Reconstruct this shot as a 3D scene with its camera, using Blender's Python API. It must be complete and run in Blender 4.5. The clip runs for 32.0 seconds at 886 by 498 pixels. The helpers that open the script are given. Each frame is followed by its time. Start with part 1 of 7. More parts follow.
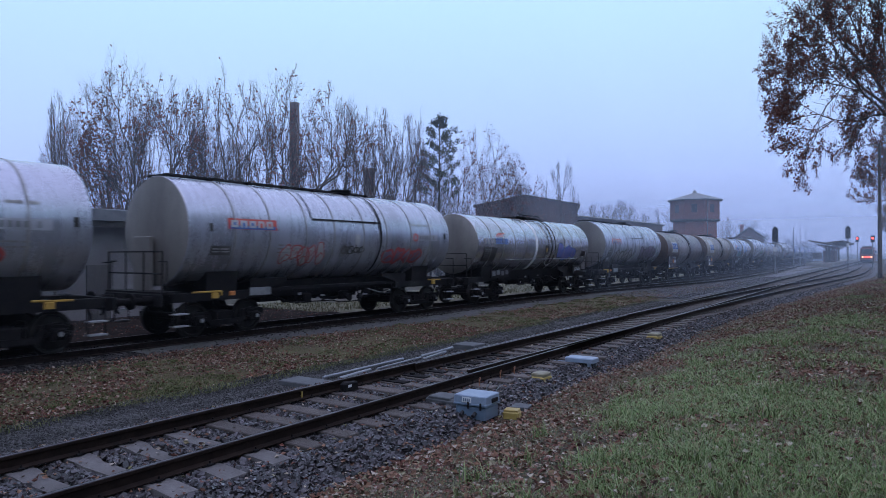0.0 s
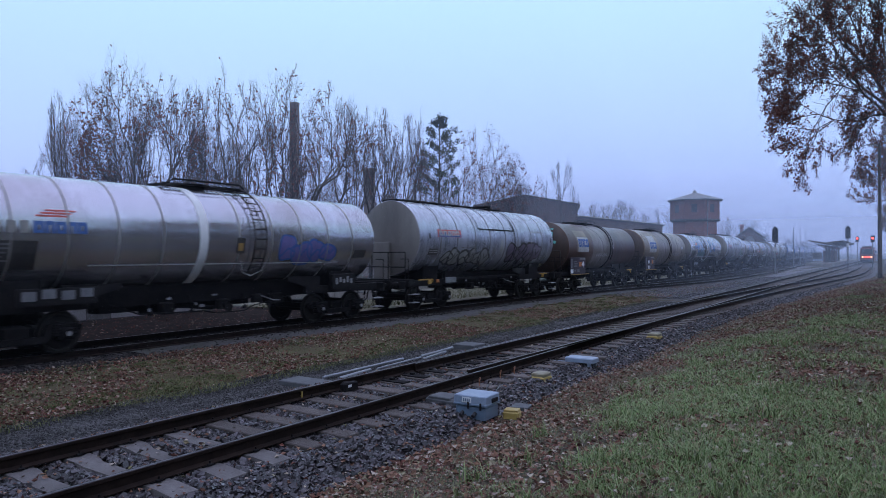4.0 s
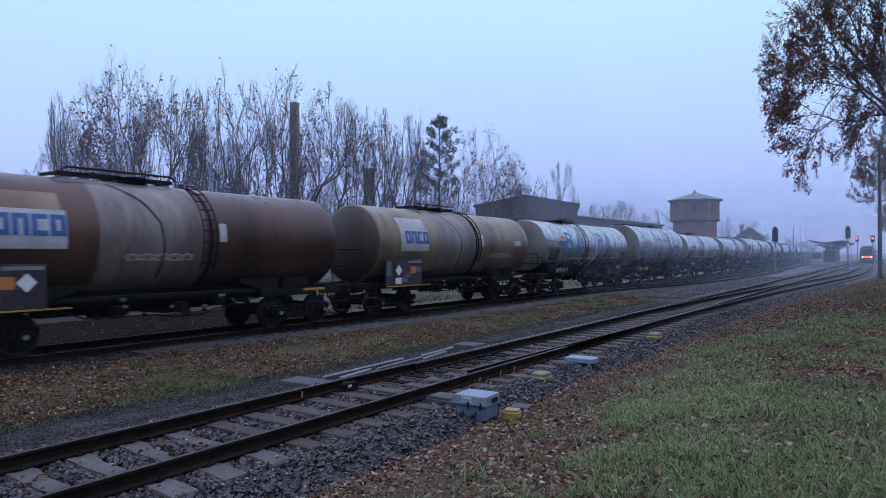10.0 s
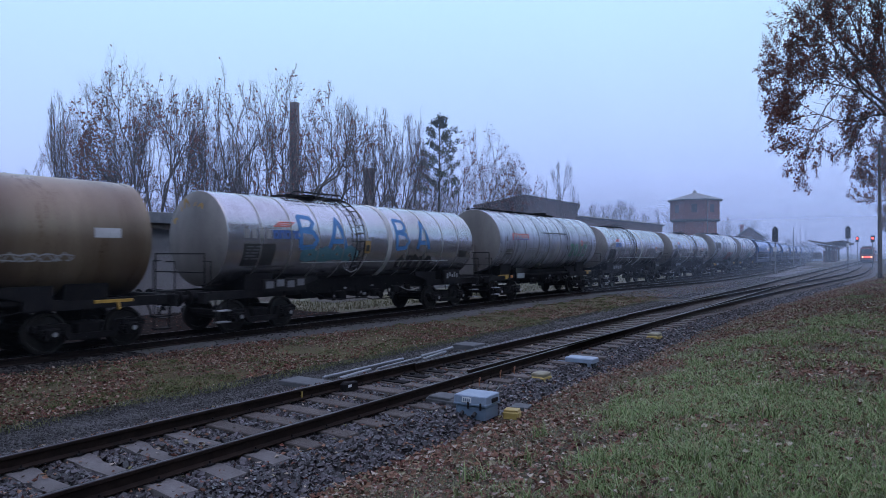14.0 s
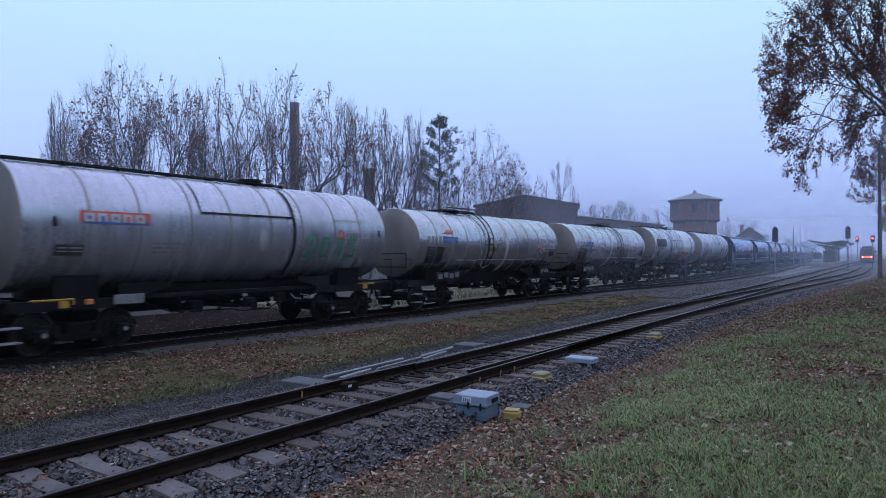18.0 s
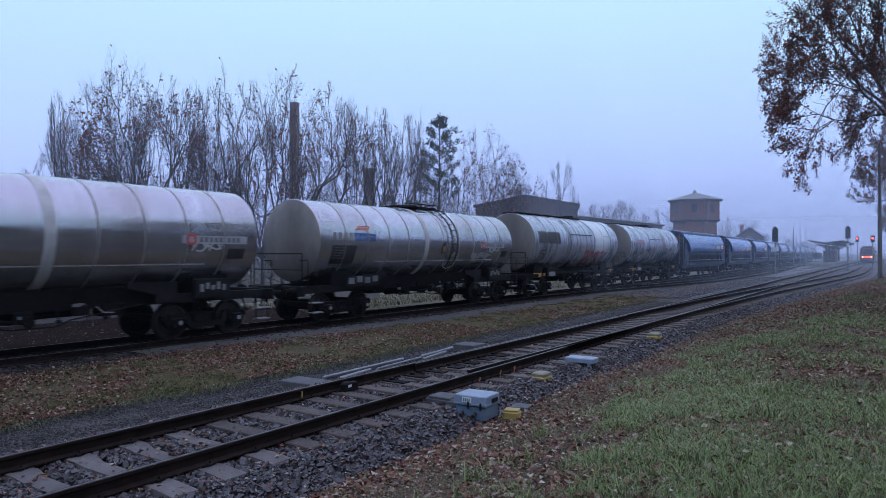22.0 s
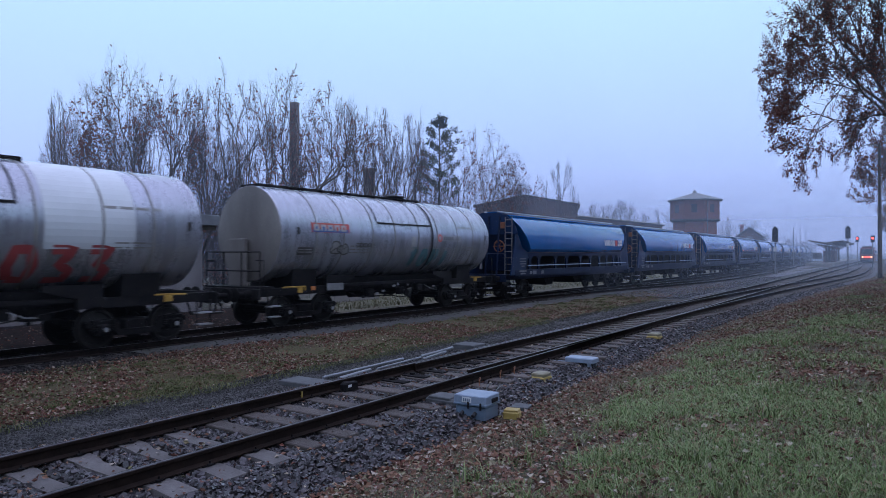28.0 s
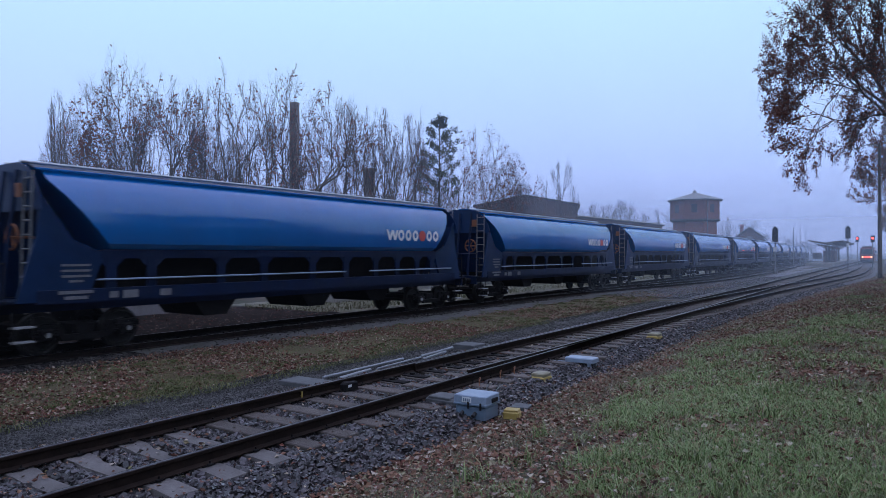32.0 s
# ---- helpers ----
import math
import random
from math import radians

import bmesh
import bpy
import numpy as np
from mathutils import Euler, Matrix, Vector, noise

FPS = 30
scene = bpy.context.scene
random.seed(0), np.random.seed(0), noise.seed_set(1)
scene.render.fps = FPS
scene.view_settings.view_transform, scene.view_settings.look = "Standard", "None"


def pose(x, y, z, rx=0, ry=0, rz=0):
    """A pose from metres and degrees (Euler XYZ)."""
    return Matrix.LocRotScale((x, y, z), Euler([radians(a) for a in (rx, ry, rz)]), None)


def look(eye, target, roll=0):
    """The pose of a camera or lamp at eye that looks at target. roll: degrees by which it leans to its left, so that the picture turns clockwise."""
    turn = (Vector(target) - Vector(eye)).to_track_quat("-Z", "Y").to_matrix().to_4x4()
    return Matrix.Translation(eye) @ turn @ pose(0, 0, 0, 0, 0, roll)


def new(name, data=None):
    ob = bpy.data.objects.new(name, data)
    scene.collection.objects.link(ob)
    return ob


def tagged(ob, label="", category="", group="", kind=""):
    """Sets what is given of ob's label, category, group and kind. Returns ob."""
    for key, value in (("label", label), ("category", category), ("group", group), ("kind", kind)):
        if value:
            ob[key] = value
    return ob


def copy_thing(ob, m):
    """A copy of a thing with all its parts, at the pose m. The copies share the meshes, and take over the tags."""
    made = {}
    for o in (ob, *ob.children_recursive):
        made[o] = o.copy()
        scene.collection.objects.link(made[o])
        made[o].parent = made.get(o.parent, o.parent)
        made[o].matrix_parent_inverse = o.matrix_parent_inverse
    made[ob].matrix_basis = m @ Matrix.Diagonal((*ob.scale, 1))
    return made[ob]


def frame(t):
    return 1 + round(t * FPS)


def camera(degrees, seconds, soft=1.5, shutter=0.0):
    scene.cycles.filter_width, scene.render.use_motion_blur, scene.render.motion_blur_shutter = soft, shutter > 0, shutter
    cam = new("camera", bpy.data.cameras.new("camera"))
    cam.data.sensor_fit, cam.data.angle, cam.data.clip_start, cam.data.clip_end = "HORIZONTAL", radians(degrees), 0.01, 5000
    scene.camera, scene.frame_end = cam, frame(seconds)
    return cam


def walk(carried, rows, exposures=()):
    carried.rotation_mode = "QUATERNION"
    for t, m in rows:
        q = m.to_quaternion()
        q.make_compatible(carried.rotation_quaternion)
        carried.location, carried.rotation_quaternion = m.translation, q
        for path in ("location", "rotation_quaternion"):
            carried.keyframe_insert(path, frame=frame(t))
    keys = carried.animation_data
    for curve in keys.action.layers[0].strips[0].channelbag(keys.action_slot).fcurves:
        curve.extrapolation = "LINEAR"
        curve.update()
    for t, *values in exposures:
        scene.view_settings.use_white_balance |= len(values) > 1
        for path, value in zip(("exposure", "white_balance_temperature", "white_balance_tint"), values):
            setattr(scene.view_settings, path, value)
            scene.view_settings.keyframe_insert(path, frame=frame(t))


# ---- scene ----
# The yard: x runs along the tracks, y across them, z is up from the rail tops of the near track.
H_EYE, YAW, PITCH = 2.10, 34.125, 0.40
NEAR_Y, TRAIN_Y, TRAIN_Z = 6.874, 16.075, -0.10
cam = camera(67.46, 32.0, soft=0.8, shutter=0.5)
EYE = Vector((0, 0, H_EYE))
AIM = EYE + Vector((math.cos(radians(YAW)), math.sin(radians(YAW)), math.tan(radians(PITCH)))) * 10
walk(cam, [(0, look(EYE, AIM)), (32, look(EYE, AIM))])

# ---- light: late overcast dusk, bluish and misty ----
world = bpy.data.worlds.new("dusk")
scene.world = world
world.use_nodes = True
wn, wl = world.node_tree.nodes, world.node_tree.links
sky = wn.new("ShaderNodeTexSky")
sky.sky_type = "NISHITA"
sky.sun_disc = False
sky.sun_elevation, sky.sun_rotation = radians(12), radians(200)
sky.air_density, sky.dust_density, sky.ozone_density = 2.0, 4.0, 3.0
coord = wn.new("ShaderNodeTexCoord")
sep = wn.new("ShaderNodeSeparateXYZ")
wl.new(coord.outputs["Generated"], sep.inputs[0])
ramp = wn.new("ShaderNodeValToRGB")
wl.new(sep.outputs["Z"], ramp.inputs[0])
e = ramp.color_ramp.elements
e[0].position, e[0].color = 0.0, (0.45, 0.53, 1.02, 1)
e[1].position, e[1].color = 1.0, (1.06, 1.15, 1.86, 1)
for at, col in ((0.16, (0.525, 0.715, 1.24, 1)), (0.35, (0.58, 0.88, 1.19, 1)), (0.6, (0.86, 1.03, 1.56, 1))):
    ramp.color_ramp.elements.new(at).color = col
dim = wn.new("ShaderNodeVectorMath")
dim.operation = "SCALE"
dim.inputs["Scale"].default_value = 0.08
wl.new(sky.outputs[0], dim.inputs[0])
cloud = wn.new("ShaderNodeMix")
cloud.data_type = "RGBA"
cloud.inputs["Factor"].default_value = 0.97
wl.new(dim.outputs[0], cloud.inputs["A"])
wl.new(ramp.outputs[0], cloud.inputs["B"])
wl.new(cloud.outputs["Result"], wn["Background"].inputs["Color"])
wn["Background"].inputs["Strength"].default_value = 1.0
sun = new("sun", bpy.data.lights.new("sun", "SUN"))
sun.data.energy, sun.data.angle, sun.data.color = 0.3, radians(40), (0.86, 0.92, 1.0)
sun.matrix_world = look((0, 0, 60), (20, 12, 0))


# ---- mesh helpers ----
class Geo:
    """Collects vertices and faces for one mesh."""

    def __init__(self):
        self.v, self.f = [], []

    def add(self, vs, fs):
        n = len(self.v)
        self.v.extend(vs)
        self.f.extend([tuple(i + n for i in q) for q in fs])
        return self

    def box(self, c, s, m=None, taper=1.0, b=0.0):
        """A box with centre c and size s; b bevels the vertical and top edges."""
        hx, hy, hz = s[0] / 2, s[1] / 2, s[2] / 2
        if b <= 0:
            vs = [(x * (taper if z > 0 else 1), y * (taper if z > 0 else 1), z) for z in (-hz, hz) for x, y in ((-hx, -hy), (hx, -hy), (hx, hy), (-hx, hy))]
            fs = [(0, 3, 2, 1), (4, 5, 6, 7), (0, 1, 5, 4), (1, 2, 6, 5), (2, 3, 7, 6), (3, 0, 4, 7)]
        else:
            vs = []
            for z, k in ((-hz, 0), (hz - b, 0), (hz, b)):
                x, y, t = (hx - k) * (taper if z > 0 else 1), (hy - k) * (taper if z > 0 else 1), b
                vs += [(-x + t, -y, z), (x - t, -y, z), (x, -y + t, z), (x, y - t, z), (x - t, y, z), (-x + t, y, z), (-x, y - t, z), (-x, -y + t, z)]
            fs = [tuple(range(7, -1, -1)), tuple(range(16, 24))]
            for r in (0, 8):
                fs += [(r + i, r + (i + 1) % 8, r + 8 + (i + 1) % 8, r + 8 + i) for i in range(8)]
        vs = [Vector(p) for p in vs]
        if m is not None:
            vs = [m @ p for p in vs]
        c = Vector(c)
        return self.add([tuple(p + c) for p in vs], fs)

    def tube(self, p0, p1, r, n=8, r1=None, caps=True):
        p0, p1 = Vector(p0), Vector(p1)
        r1 = r if r1 is None else r1
        d = (p1 - p0).normalized()
        a = d.orthogonal().normalized()
        b = d.cross(a)
        vs = []
        for p, q in ((p0, r), (p1, r1)):
            for i in range(n):
                t = 2 * math.pi * i / n
                vs.append(tuple(p + a * (q * math.cos(t)) + b * (q * math.sin(t))))
        fs = [(i, (i + 1) % n, n + (i + 1) % n, n + i) for i in range(n)]
        if caps:
            fs += [tuple(range(n - 1, -1, -1)), tuple(range(n, 2 * n))]
        return self.add(vs, fs)

    def pipe(self, pts, r, n=6):
        for a, b in zip(pts, pts[1:]):
            self.tube(a, b, r, n)
        return self

    def sweep(self, rings, closed=True, caps=True):
        """Skins a list of rings of equal length."""
        n = len(rings[0])
        vs = [tuple(p) for ring in rings for p in ring]
        fs = []
        for k in range(len(rings) - 1):
            for i in range(n if closed else n - 1):
                j = (i + 1) % n
                fs.append((k * n + i, k * n + j, (k + 1) * n + j, (k + 1) * n + i))
        if caps and closed:
            m = (len(rings) - 1) * n
            fs += [tuple(range(n - 1, -1, -1)), tuple(range(m, m + n))]
        return self.add(vs, fs)

    def mesh(self, name, material=None, smooth=None):
        me = bpy.data.meshes.new(name)
        me.from_pydata(self.v, [], self.f)
        if material:
            me.materials.append(material)
        if smooth is not None:
            me.shade_smooth()
            me.set_sharp_from_angle(angle=radians(smooth))
        me.update()
        return me


def part(name, geo, material, parent, label="", smooth=None):
    """Links a Geo (or a finished mesh) as one mesh object under a thing or a part."""
    me = geo if isinstance(geo, bpy.types.Mesh) else geo.mesh(name, material, smooth)
    ob = new(name, me)
    ob.parent = parent
    return tagged(ob, label)


def thing(name, m, label, category, group="", kind=""):
    """An Empty at a thing's base."""
    ob = new(name)
    ob.empty_display_size = 0.2
    ob.matrix_basis = m
    return tagged(ob, label, category, group, kind)


def solid(name, geo, material, label, category="", group="", kind="", m=None, smooth=None):
    """A thing that is one mesh."""
    ob = new(name, geo.mesh(name, material, smooth))
    if m is not None:
        ob.matrix_basis = m
    return tagged(ob, label, category, group, kind)


# ---- materials ----
def surface(name, a, b, scale=4.0, rough=0.8, bump=0.2, metal=0.0, fine=40.0, grime=None, grime_amount=0.4, vary=0.0, stretch=(1, 1, 1), rough_b=None, spec=0.5, islands=False):
    """Two colours mixed by broad and fine noise, with stains, relief and, if wanted, a random shade per object or island."""
    mt = bpy.data.materials.new(name)
    mt.use_nodes = True
    n, l = mt.node_tree.nodes, mt.node_tree.links
    p = n["Principled BSDF"]
    tc = n.new("ShaderNodeTexCoord")
    mp = n.new("ShaderNodeMapping")
    mp.inputs["Scale"].default_value = stretch
    l.new(tc.outputs["Object"], mp.inputs["Vector"])
    big = n.new("ShaderNodeTexNoise")
    big.inputs["Scale"].default_value, big.inputs["Detail"].default_value, big.inputs["Roughness"].default_value = scale, 6, 0.65
    small = n.new("ShaderNodeTexNoise")
    small.inputs["Scale"].default_value, small.inputs["Detail"].default_value = fine, 4
    l.new(mp.outputs[0], big.inputs["Vector"])
    l.new(mp.outputs[0], small.inputs["Vector"])
    add = n.new("ShaderNodeMath")
    add.operation = "MULTIPLY_ADD"
    add.inputs[1].default_value = 0.45
    l.new(small.outputs["Fac"], add.inputs[0])
    l.new(big.outputs["Fac"], add.inputs[2])
    rg = n.new("ShaderNodeMapRange")
    rg.inputs["From Min"].default_value, rg.inputs["From Max"].default_value = 0.52, 0.92
    l.new(add.outputs[0], rg.inputs["Value"])
    mix = n.new("ShaderNodeMix")
    mix.data_type = "RGBA"
    mix.inputs["A"].default_value, mix.inputs["B"].default_value = (*a, 1), (*b, 1)
    l.new(rg.outputs[0], mix.inputs["Factor"])
    out = mix.outputs["Result"]
    if grime:
        st = n.new("ShaderNodeTexNoise")
        st.inputs["Scale"].default_value, st.inputs["Detail"].default_value = scale * 0.37, 8
        l.new(mp.outputs[0], st.inputs["Vector"])
        sr = n.new("ShaderNodeMapRange")
        sr.inputs["From Min"].default_value, sr.inputs["From Max"].default_value = 0.45, 0.75
        sr.inputs["To Max"].default_value = grime_amount
        l.new(st.outputs["Fac"], sr.inputs["Value"])
        gm = n.new("ShaderNodeMix")
        gm.data_type = "RGBA"
        gm.inputs["B"].default_value = (*grime, 1)
        l.new(sr.outputs[0], gm.inputs["Factor"])
        l.new(out, gm.inputs["A"])
        out = gm.outputs["Result"]
    if vary:
        src = n.new("ShaderNodeNewGeometry").outputs["Random Per Island"] if islands else n.new("ShaderNodeObjectInfo").outputs["Random"]
        vr = n.new("ShaderNodeMapRange")
        vr.inputs["To Min"].default_value, vr.inputs["To Max"].default_value = 1 - vary, 1 + vary
        l.new(src, vr.inputs["Value"])
        vm = n.new("ShaderNodeVectorMath")
        vm.operation = "SCALE"
        l.new(out, vm.inputs[0])
        l.new(vr.outputs[0], vm.inputs["Scale"])
        out = vm.outputs[0]
    l.new(out, p.inputs["Base Color"])
    p.inputs["Metallic"].default_value = metal
    p.inputs["Specular IOR Level"].default_value = spec
    rr = n.new("ShaderNodeMapRange")
    rr.inputs["To Min"].default_value, rr.inputs["To Max"].default_value = rough, rough if rough_b is None else rough_b
    l.new(rg.outputs[0], rr.inputs["Value"])
    l.new(rr.outputs[0], p.inputs["Roughness"])
    if bump:
        bp = n.new("ShaderNodeBump")
        bp.inputs["Strength"].default_value = bump
        bp.inputs["Distance"].default_value = 0.02
        l.new(add.outputs[0], bp.inputs["Height"])
        l.new(bp.outputs[0], p.inputs["Normal"])
    return mt


def plain(name, c, rough=0.6, metal=0.0, glow=0.0):
    mt = bpy.data.materials.new(name)
    mt.use_nodes = True
    p = mt.node_tree.nodes["Principled BSDF"]
    p.inputs["Base Color"].default_value = (*c, 1)
    p.inputs["Roughness"].default_value = rough
    p.inputs["Metallic"].default_value = metal
    if glow:
        p.inputs["Emission Color"].default_value = (*c, 1)
        p.inputs["Emission Strength"].default_value = glow
    return mt


def veil(name, amount):
    """Drifting mist: a thin sheet that scatters the sky's light and thins out upwards."""
    mt = bpy.data.materials.new(name)
    mt.use_nodes = True
    n, l = mt.node_tree.nodes, mt.node_tree.links
    n.remove(n["Principled BSDF"])
    tc = n.new("ShaderNodeTexCoord")
    sp = n.new("ShaderNodeSeparateXYZ")
    l.new(tc.outputs["Object"], sp.inputs[0])
    up = n.new("ShaderNodeMapRange")
    up.interpolation_type = "SMOOTHSTEP"
    up.inputs["From Min"].default_value, up.inputs["From Max"].default_value = 4.0, 34.0
    up.inputs["To Min"].default_value, up.inputs["To Max"].default_value = amount, 0.0
    l.new(sp.outputs["Z"], up.inputs["Value"])
    d, t, tr = n.new("ShaderNodeBsdfDiffuse"), n.new("ShaderNodeBsdfTranslucent"), n.new("ShaderNodeBsdfTransparent")
    for s in (d, t):
        s.inputs["Color"].default_value = (0.72, 0.82, 0.99, 1)
    half, mx = n.new("ShaderNodeMixShader"), n.new("ShaderNodeMixShader")
    l.new(d.outputs[0], half.inputs[1])
    l.new(t.outputs[0], half.inputs[2])
    l.new(up.outputs[0], mx.inputs[0])
    l.new(tr.outputs[0], mx.inputs[1])
    l.new(half.outputs[0], mx.inputs[2])
    l.new(mx.outputs[0], n["Material Output"].inputs["Surface"])
    return mt


M_GRASS = surface("meadow_ground", (0.032, 0.042, 0.02), (0.06, 0.046, 0.034), 1.3, 0.95, 0.8, fine=30, grime=(0.07, 0.038, 0.028), grime_amount=0.7, spec=0.2)
M_STRIP = surface("leafy_ground", (0.06, 0.042, 0.03), (0.085, 0.085, 0.034), 1.1, 0.95, 0.9, fine=34, grime=(0.06, 0.028, 0.02), grime_amount=0.7, spec=0.15)
M_GRAVEL = surface("fine_gravel", (0.042, 0.040, 0.040), (0.086, 0.081, 0.082), 3.0, 0.95, 0.7, fine=70, grime=(0.04, 0.046, 0.024), grime_amount=0.7, spec=0.25)
M_BALLAST = surface("ballast_bed", (0.034, 0.03, 0.032), (0.10, 0.089, 0.092), 9.0, 0.95, 1.0, fine=26, grime=(0.045, 0.028, 0.022), grime_amount=0.5)
# near-black stone: the shade under the train is put into its colour
M_BALLAST_DARK = surface("shaded_ballast", (0.007, 0.006, 0.007), (0.02, 0.017, 0.017), 9.0, 0.95, 1.0, fine=26, spec=0.08)
M_STONE = surface("ballast_stone", (0.008, 0.0064, 0.0075), (0.046, 0.0375, 0.042), 9.0, 0.38, 0.35, vary=0.85, islands=True, spec=0.5)
M_GRIT = surface("mossy_grit", (0.020, 0.019, 0.019), (0.062, 0.059, 0.059), 5.0, 0.7, 0.2, vary=0.7, islands=True, spec=0.3)
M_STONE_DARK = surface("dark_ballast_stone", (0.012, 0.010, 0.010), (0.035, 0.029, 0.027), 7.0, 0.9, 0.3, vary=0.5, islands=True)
M_RAIL = surface("rusty_rail", (0.010, 0.007, 0.006), (0.024, 0.015, 0.012), 6.0, 0.8, 0.2, spec=0.12)
M_RAILTOP = surface("worn_rail_head", (0.035, 0.031, 0.034), (0.085, 0.08, 0.09), 3.0, 0.38, 0.05, metal=0.8, stretch=(0.3, 6, 1))
M_CONCRETE = surface("sleeper_concrete", (0.066, 0.058, 0.056), (0.118, 0.106, 0.102), 5.0, 0.8, 0.3, grime=(0.055, 0.046, 0.042), grime_amount=0.7, vary=0.12)
M_TIMBER = surface("sleeper_timber", (0.05, 0.04, 0.035), (0.10, 0.082, 0.073), 3.0, 0.9, 0.6, stretch=(9, 1, 1), vary=0.3)
M_IRON = surface("black_running_gear", (0.005, 0.005, 0.006), (0.013, 0.011, 0.011), 5.0, 0.75, 0.3, vary=0.2, spec=0.12)
M_WHEEL = surface("wheel_steel", (0.010, 0.009, 0.008), (0.024, 0.02, 0.018), 6.0, 0.6, 0.1, metal=0.3)


# ---- plan of the tracks ----
def smooth(t):
    t = min(1.0, max(0.0, t))
    return t * t * (3 - 2 * t)


def shift(x):
    """How far the side line lies to the south of the near track."""
    return 3.5 * smooth((x - 19) / 71) - 0.9 * smooth((x - 105) / 70)


def near_line(x):
    return Vector((x, NEAR_Y, 0.0))


def side_line(x):
    return Vector((x, NEAR_Y - shift(x), 0.0))


def train_line(s):
    """Place and heading on the train's line: straight, a short left bend, straight again."""
    if s <= 70:
        return Vector((s, TRAIN_Y, TRAIN_Z)), 0.0
    if s <= 100:
        return Vector((s, TRAIN_Y + (s - 70) ** 2 / 1400, TRAIN_Z)), (s - 70) / 700
    a = 30 / 700
    return Vector((100 + (s - 100) * math.cos(a), TRAIN_Y + 900 / 1400 + (s - 100) * math.sin(a), TRAIN_Z)), a


def loop_line(x):
    """The empty loop that leaves the train's line and runs on in front of it."""
    p = train_line(x)[0]
    return Vector((p.x, p.y - 3.5 * smooth((x - 27) / 36), p.z))


def bank(x, y):
    """Height of the ground."""
    edge = 5.2 - 0.85 * shift(x)
    z = -0.36 + 0.80 * smooth((edge - y) / 4.2)
    z += 0.05 * noise.noise((x * 0.35, y * 0.35, 0)) + 0.02 * noise.noise((x * 1.7, y * 1.7, 3))
    if y > 5:
        z += 0.06 * smooth((y - 10.2) / 1.0) * smooth((14.4 - y) / 1.0)
    return z


def bulk(name, verts, tris, material):
    me = bpy.data.meshes.new(name)
    verts, tris = np.asarray(verts, np.float32), np.asarray(tris, np.int32)
    me.vertices.add(len(verts))
    me.vertices.foreach_set("co", verts.ravel())
    me.loops.add(tris.size)
    me.loops.foreach_set("vertex_index", tris.ravel())
    me.polygons.add(len(tris))
    me.polygons.foreach_set("loop_start", np.arange(0, tris.size, tris.shape[1], dtype=np.int32))
    me.update(calc_edges=True)
    me.validate()
    me.shade_flat()
    me.materials.append(material)
    return me


# ---- the ground sheet ----
xs = sorted(set([-2500, -600, -200, -80, -40, -20] + [round(-12 + 0.3 * i, 2) for i in range(160)] + [36 + 1.5 * i for i in range(50)] + [112 + 8 * i for i in range(16)] + [260, 340, 500, 900, 1600, 3000]))
ys = sorted(set([-2500, -600, -200, -80, -40, -20, -12] + [round(-9 + 0.3 * i, 2) for i in range(95)] + [20 + 1.5 * i for i in range(12)] + [40, 48, 60, 80, 120, 200, 400, 900, 2500]))
g = Geo()
g.v = [(x, y, bank(x, y) if -20 < x < 240 and -14 < y < 40 else (-0.36 if y > 3 else 0.4)) for x in xs for y in ys]
ny = len(ys)
g.f = [(i * ny + j, (i + 1) * ny + j, (i + 1) * ny + j + 1, i * ny + j + 1) for i in range(len(xs) - 1) for j in range(ny - 1)]
solid("ground", g, M_GRASS, "damp autumn meadow with short grass and fallen leaves", "ground", kind="structure", smooth=60)


M_YARD = surface("pale_yard_gravel", (0.07, 0.064, 0.072), (0.13, 0.12, 0.132), 1.2, 0.95, 0.6, fine=20, grime=(0.06, 0.05, 0.045), grime_amount=0.5)


def bed(name, centre, x0, x1, step, prof, material, label):
    """A bed of stone along a line: prof is a list of (offset to the left, height)."""
    g, rings, x = Geo(), [], x0
    while x <= x1:
        c = centre(x)
        rings.append([(c.x, c.y + o * 1.0 + 0.06 * noise.noise((x, o * 9, 5)), c.z + z + 0.012 * noise.noise((x * 2.3, o * 5, 1))) for o, z in prof])
        x += step
    g.sweep(rings, closed=False)
    return solid(name, g, material, label, "track bed", kind="structure", smooth=70)


def half(x):
    """Middle of the bed that carries the near track and, past the points, the side line."""
    return Vector((x, NEAR_Y - shift(x) / 2, 0))


def wide_bed():
    g, rings = Geo(), []
    xx = [-14 + 0.35 * i for i in range(200)] + [56 + 2.0 * i for i in range(70)]
    for x in xx:
        s = shift(x)
        row = []
        for k, (o, z) in enumerate(((-2.45, -0.52), (-1.95, -0.36), (-1.45, -0.245), (-0.7, -0.25), (0, -0.25), (0.7, -0.25), (1.45, -0.245), (1.9, -0.36), (2.4, -0.52))):
            y = NEAR_Y + o - (s if o < 0 else (s * 0.5 if o == 0 else 0))
            row.append((x, y + 0.09 * noise.noise((x * 0.9, o * 9, 5)), z + 0.018 * noise.noise((x * 2.3, o * 5, 1))))
        rings.append(row)
    g.sweep(rings, closed=False)
    solid("ballast_bed", g, M_BALLAST, "grey-brown crushed stone bed under the near tracks", "track bed", kind="structure", smooth=70)


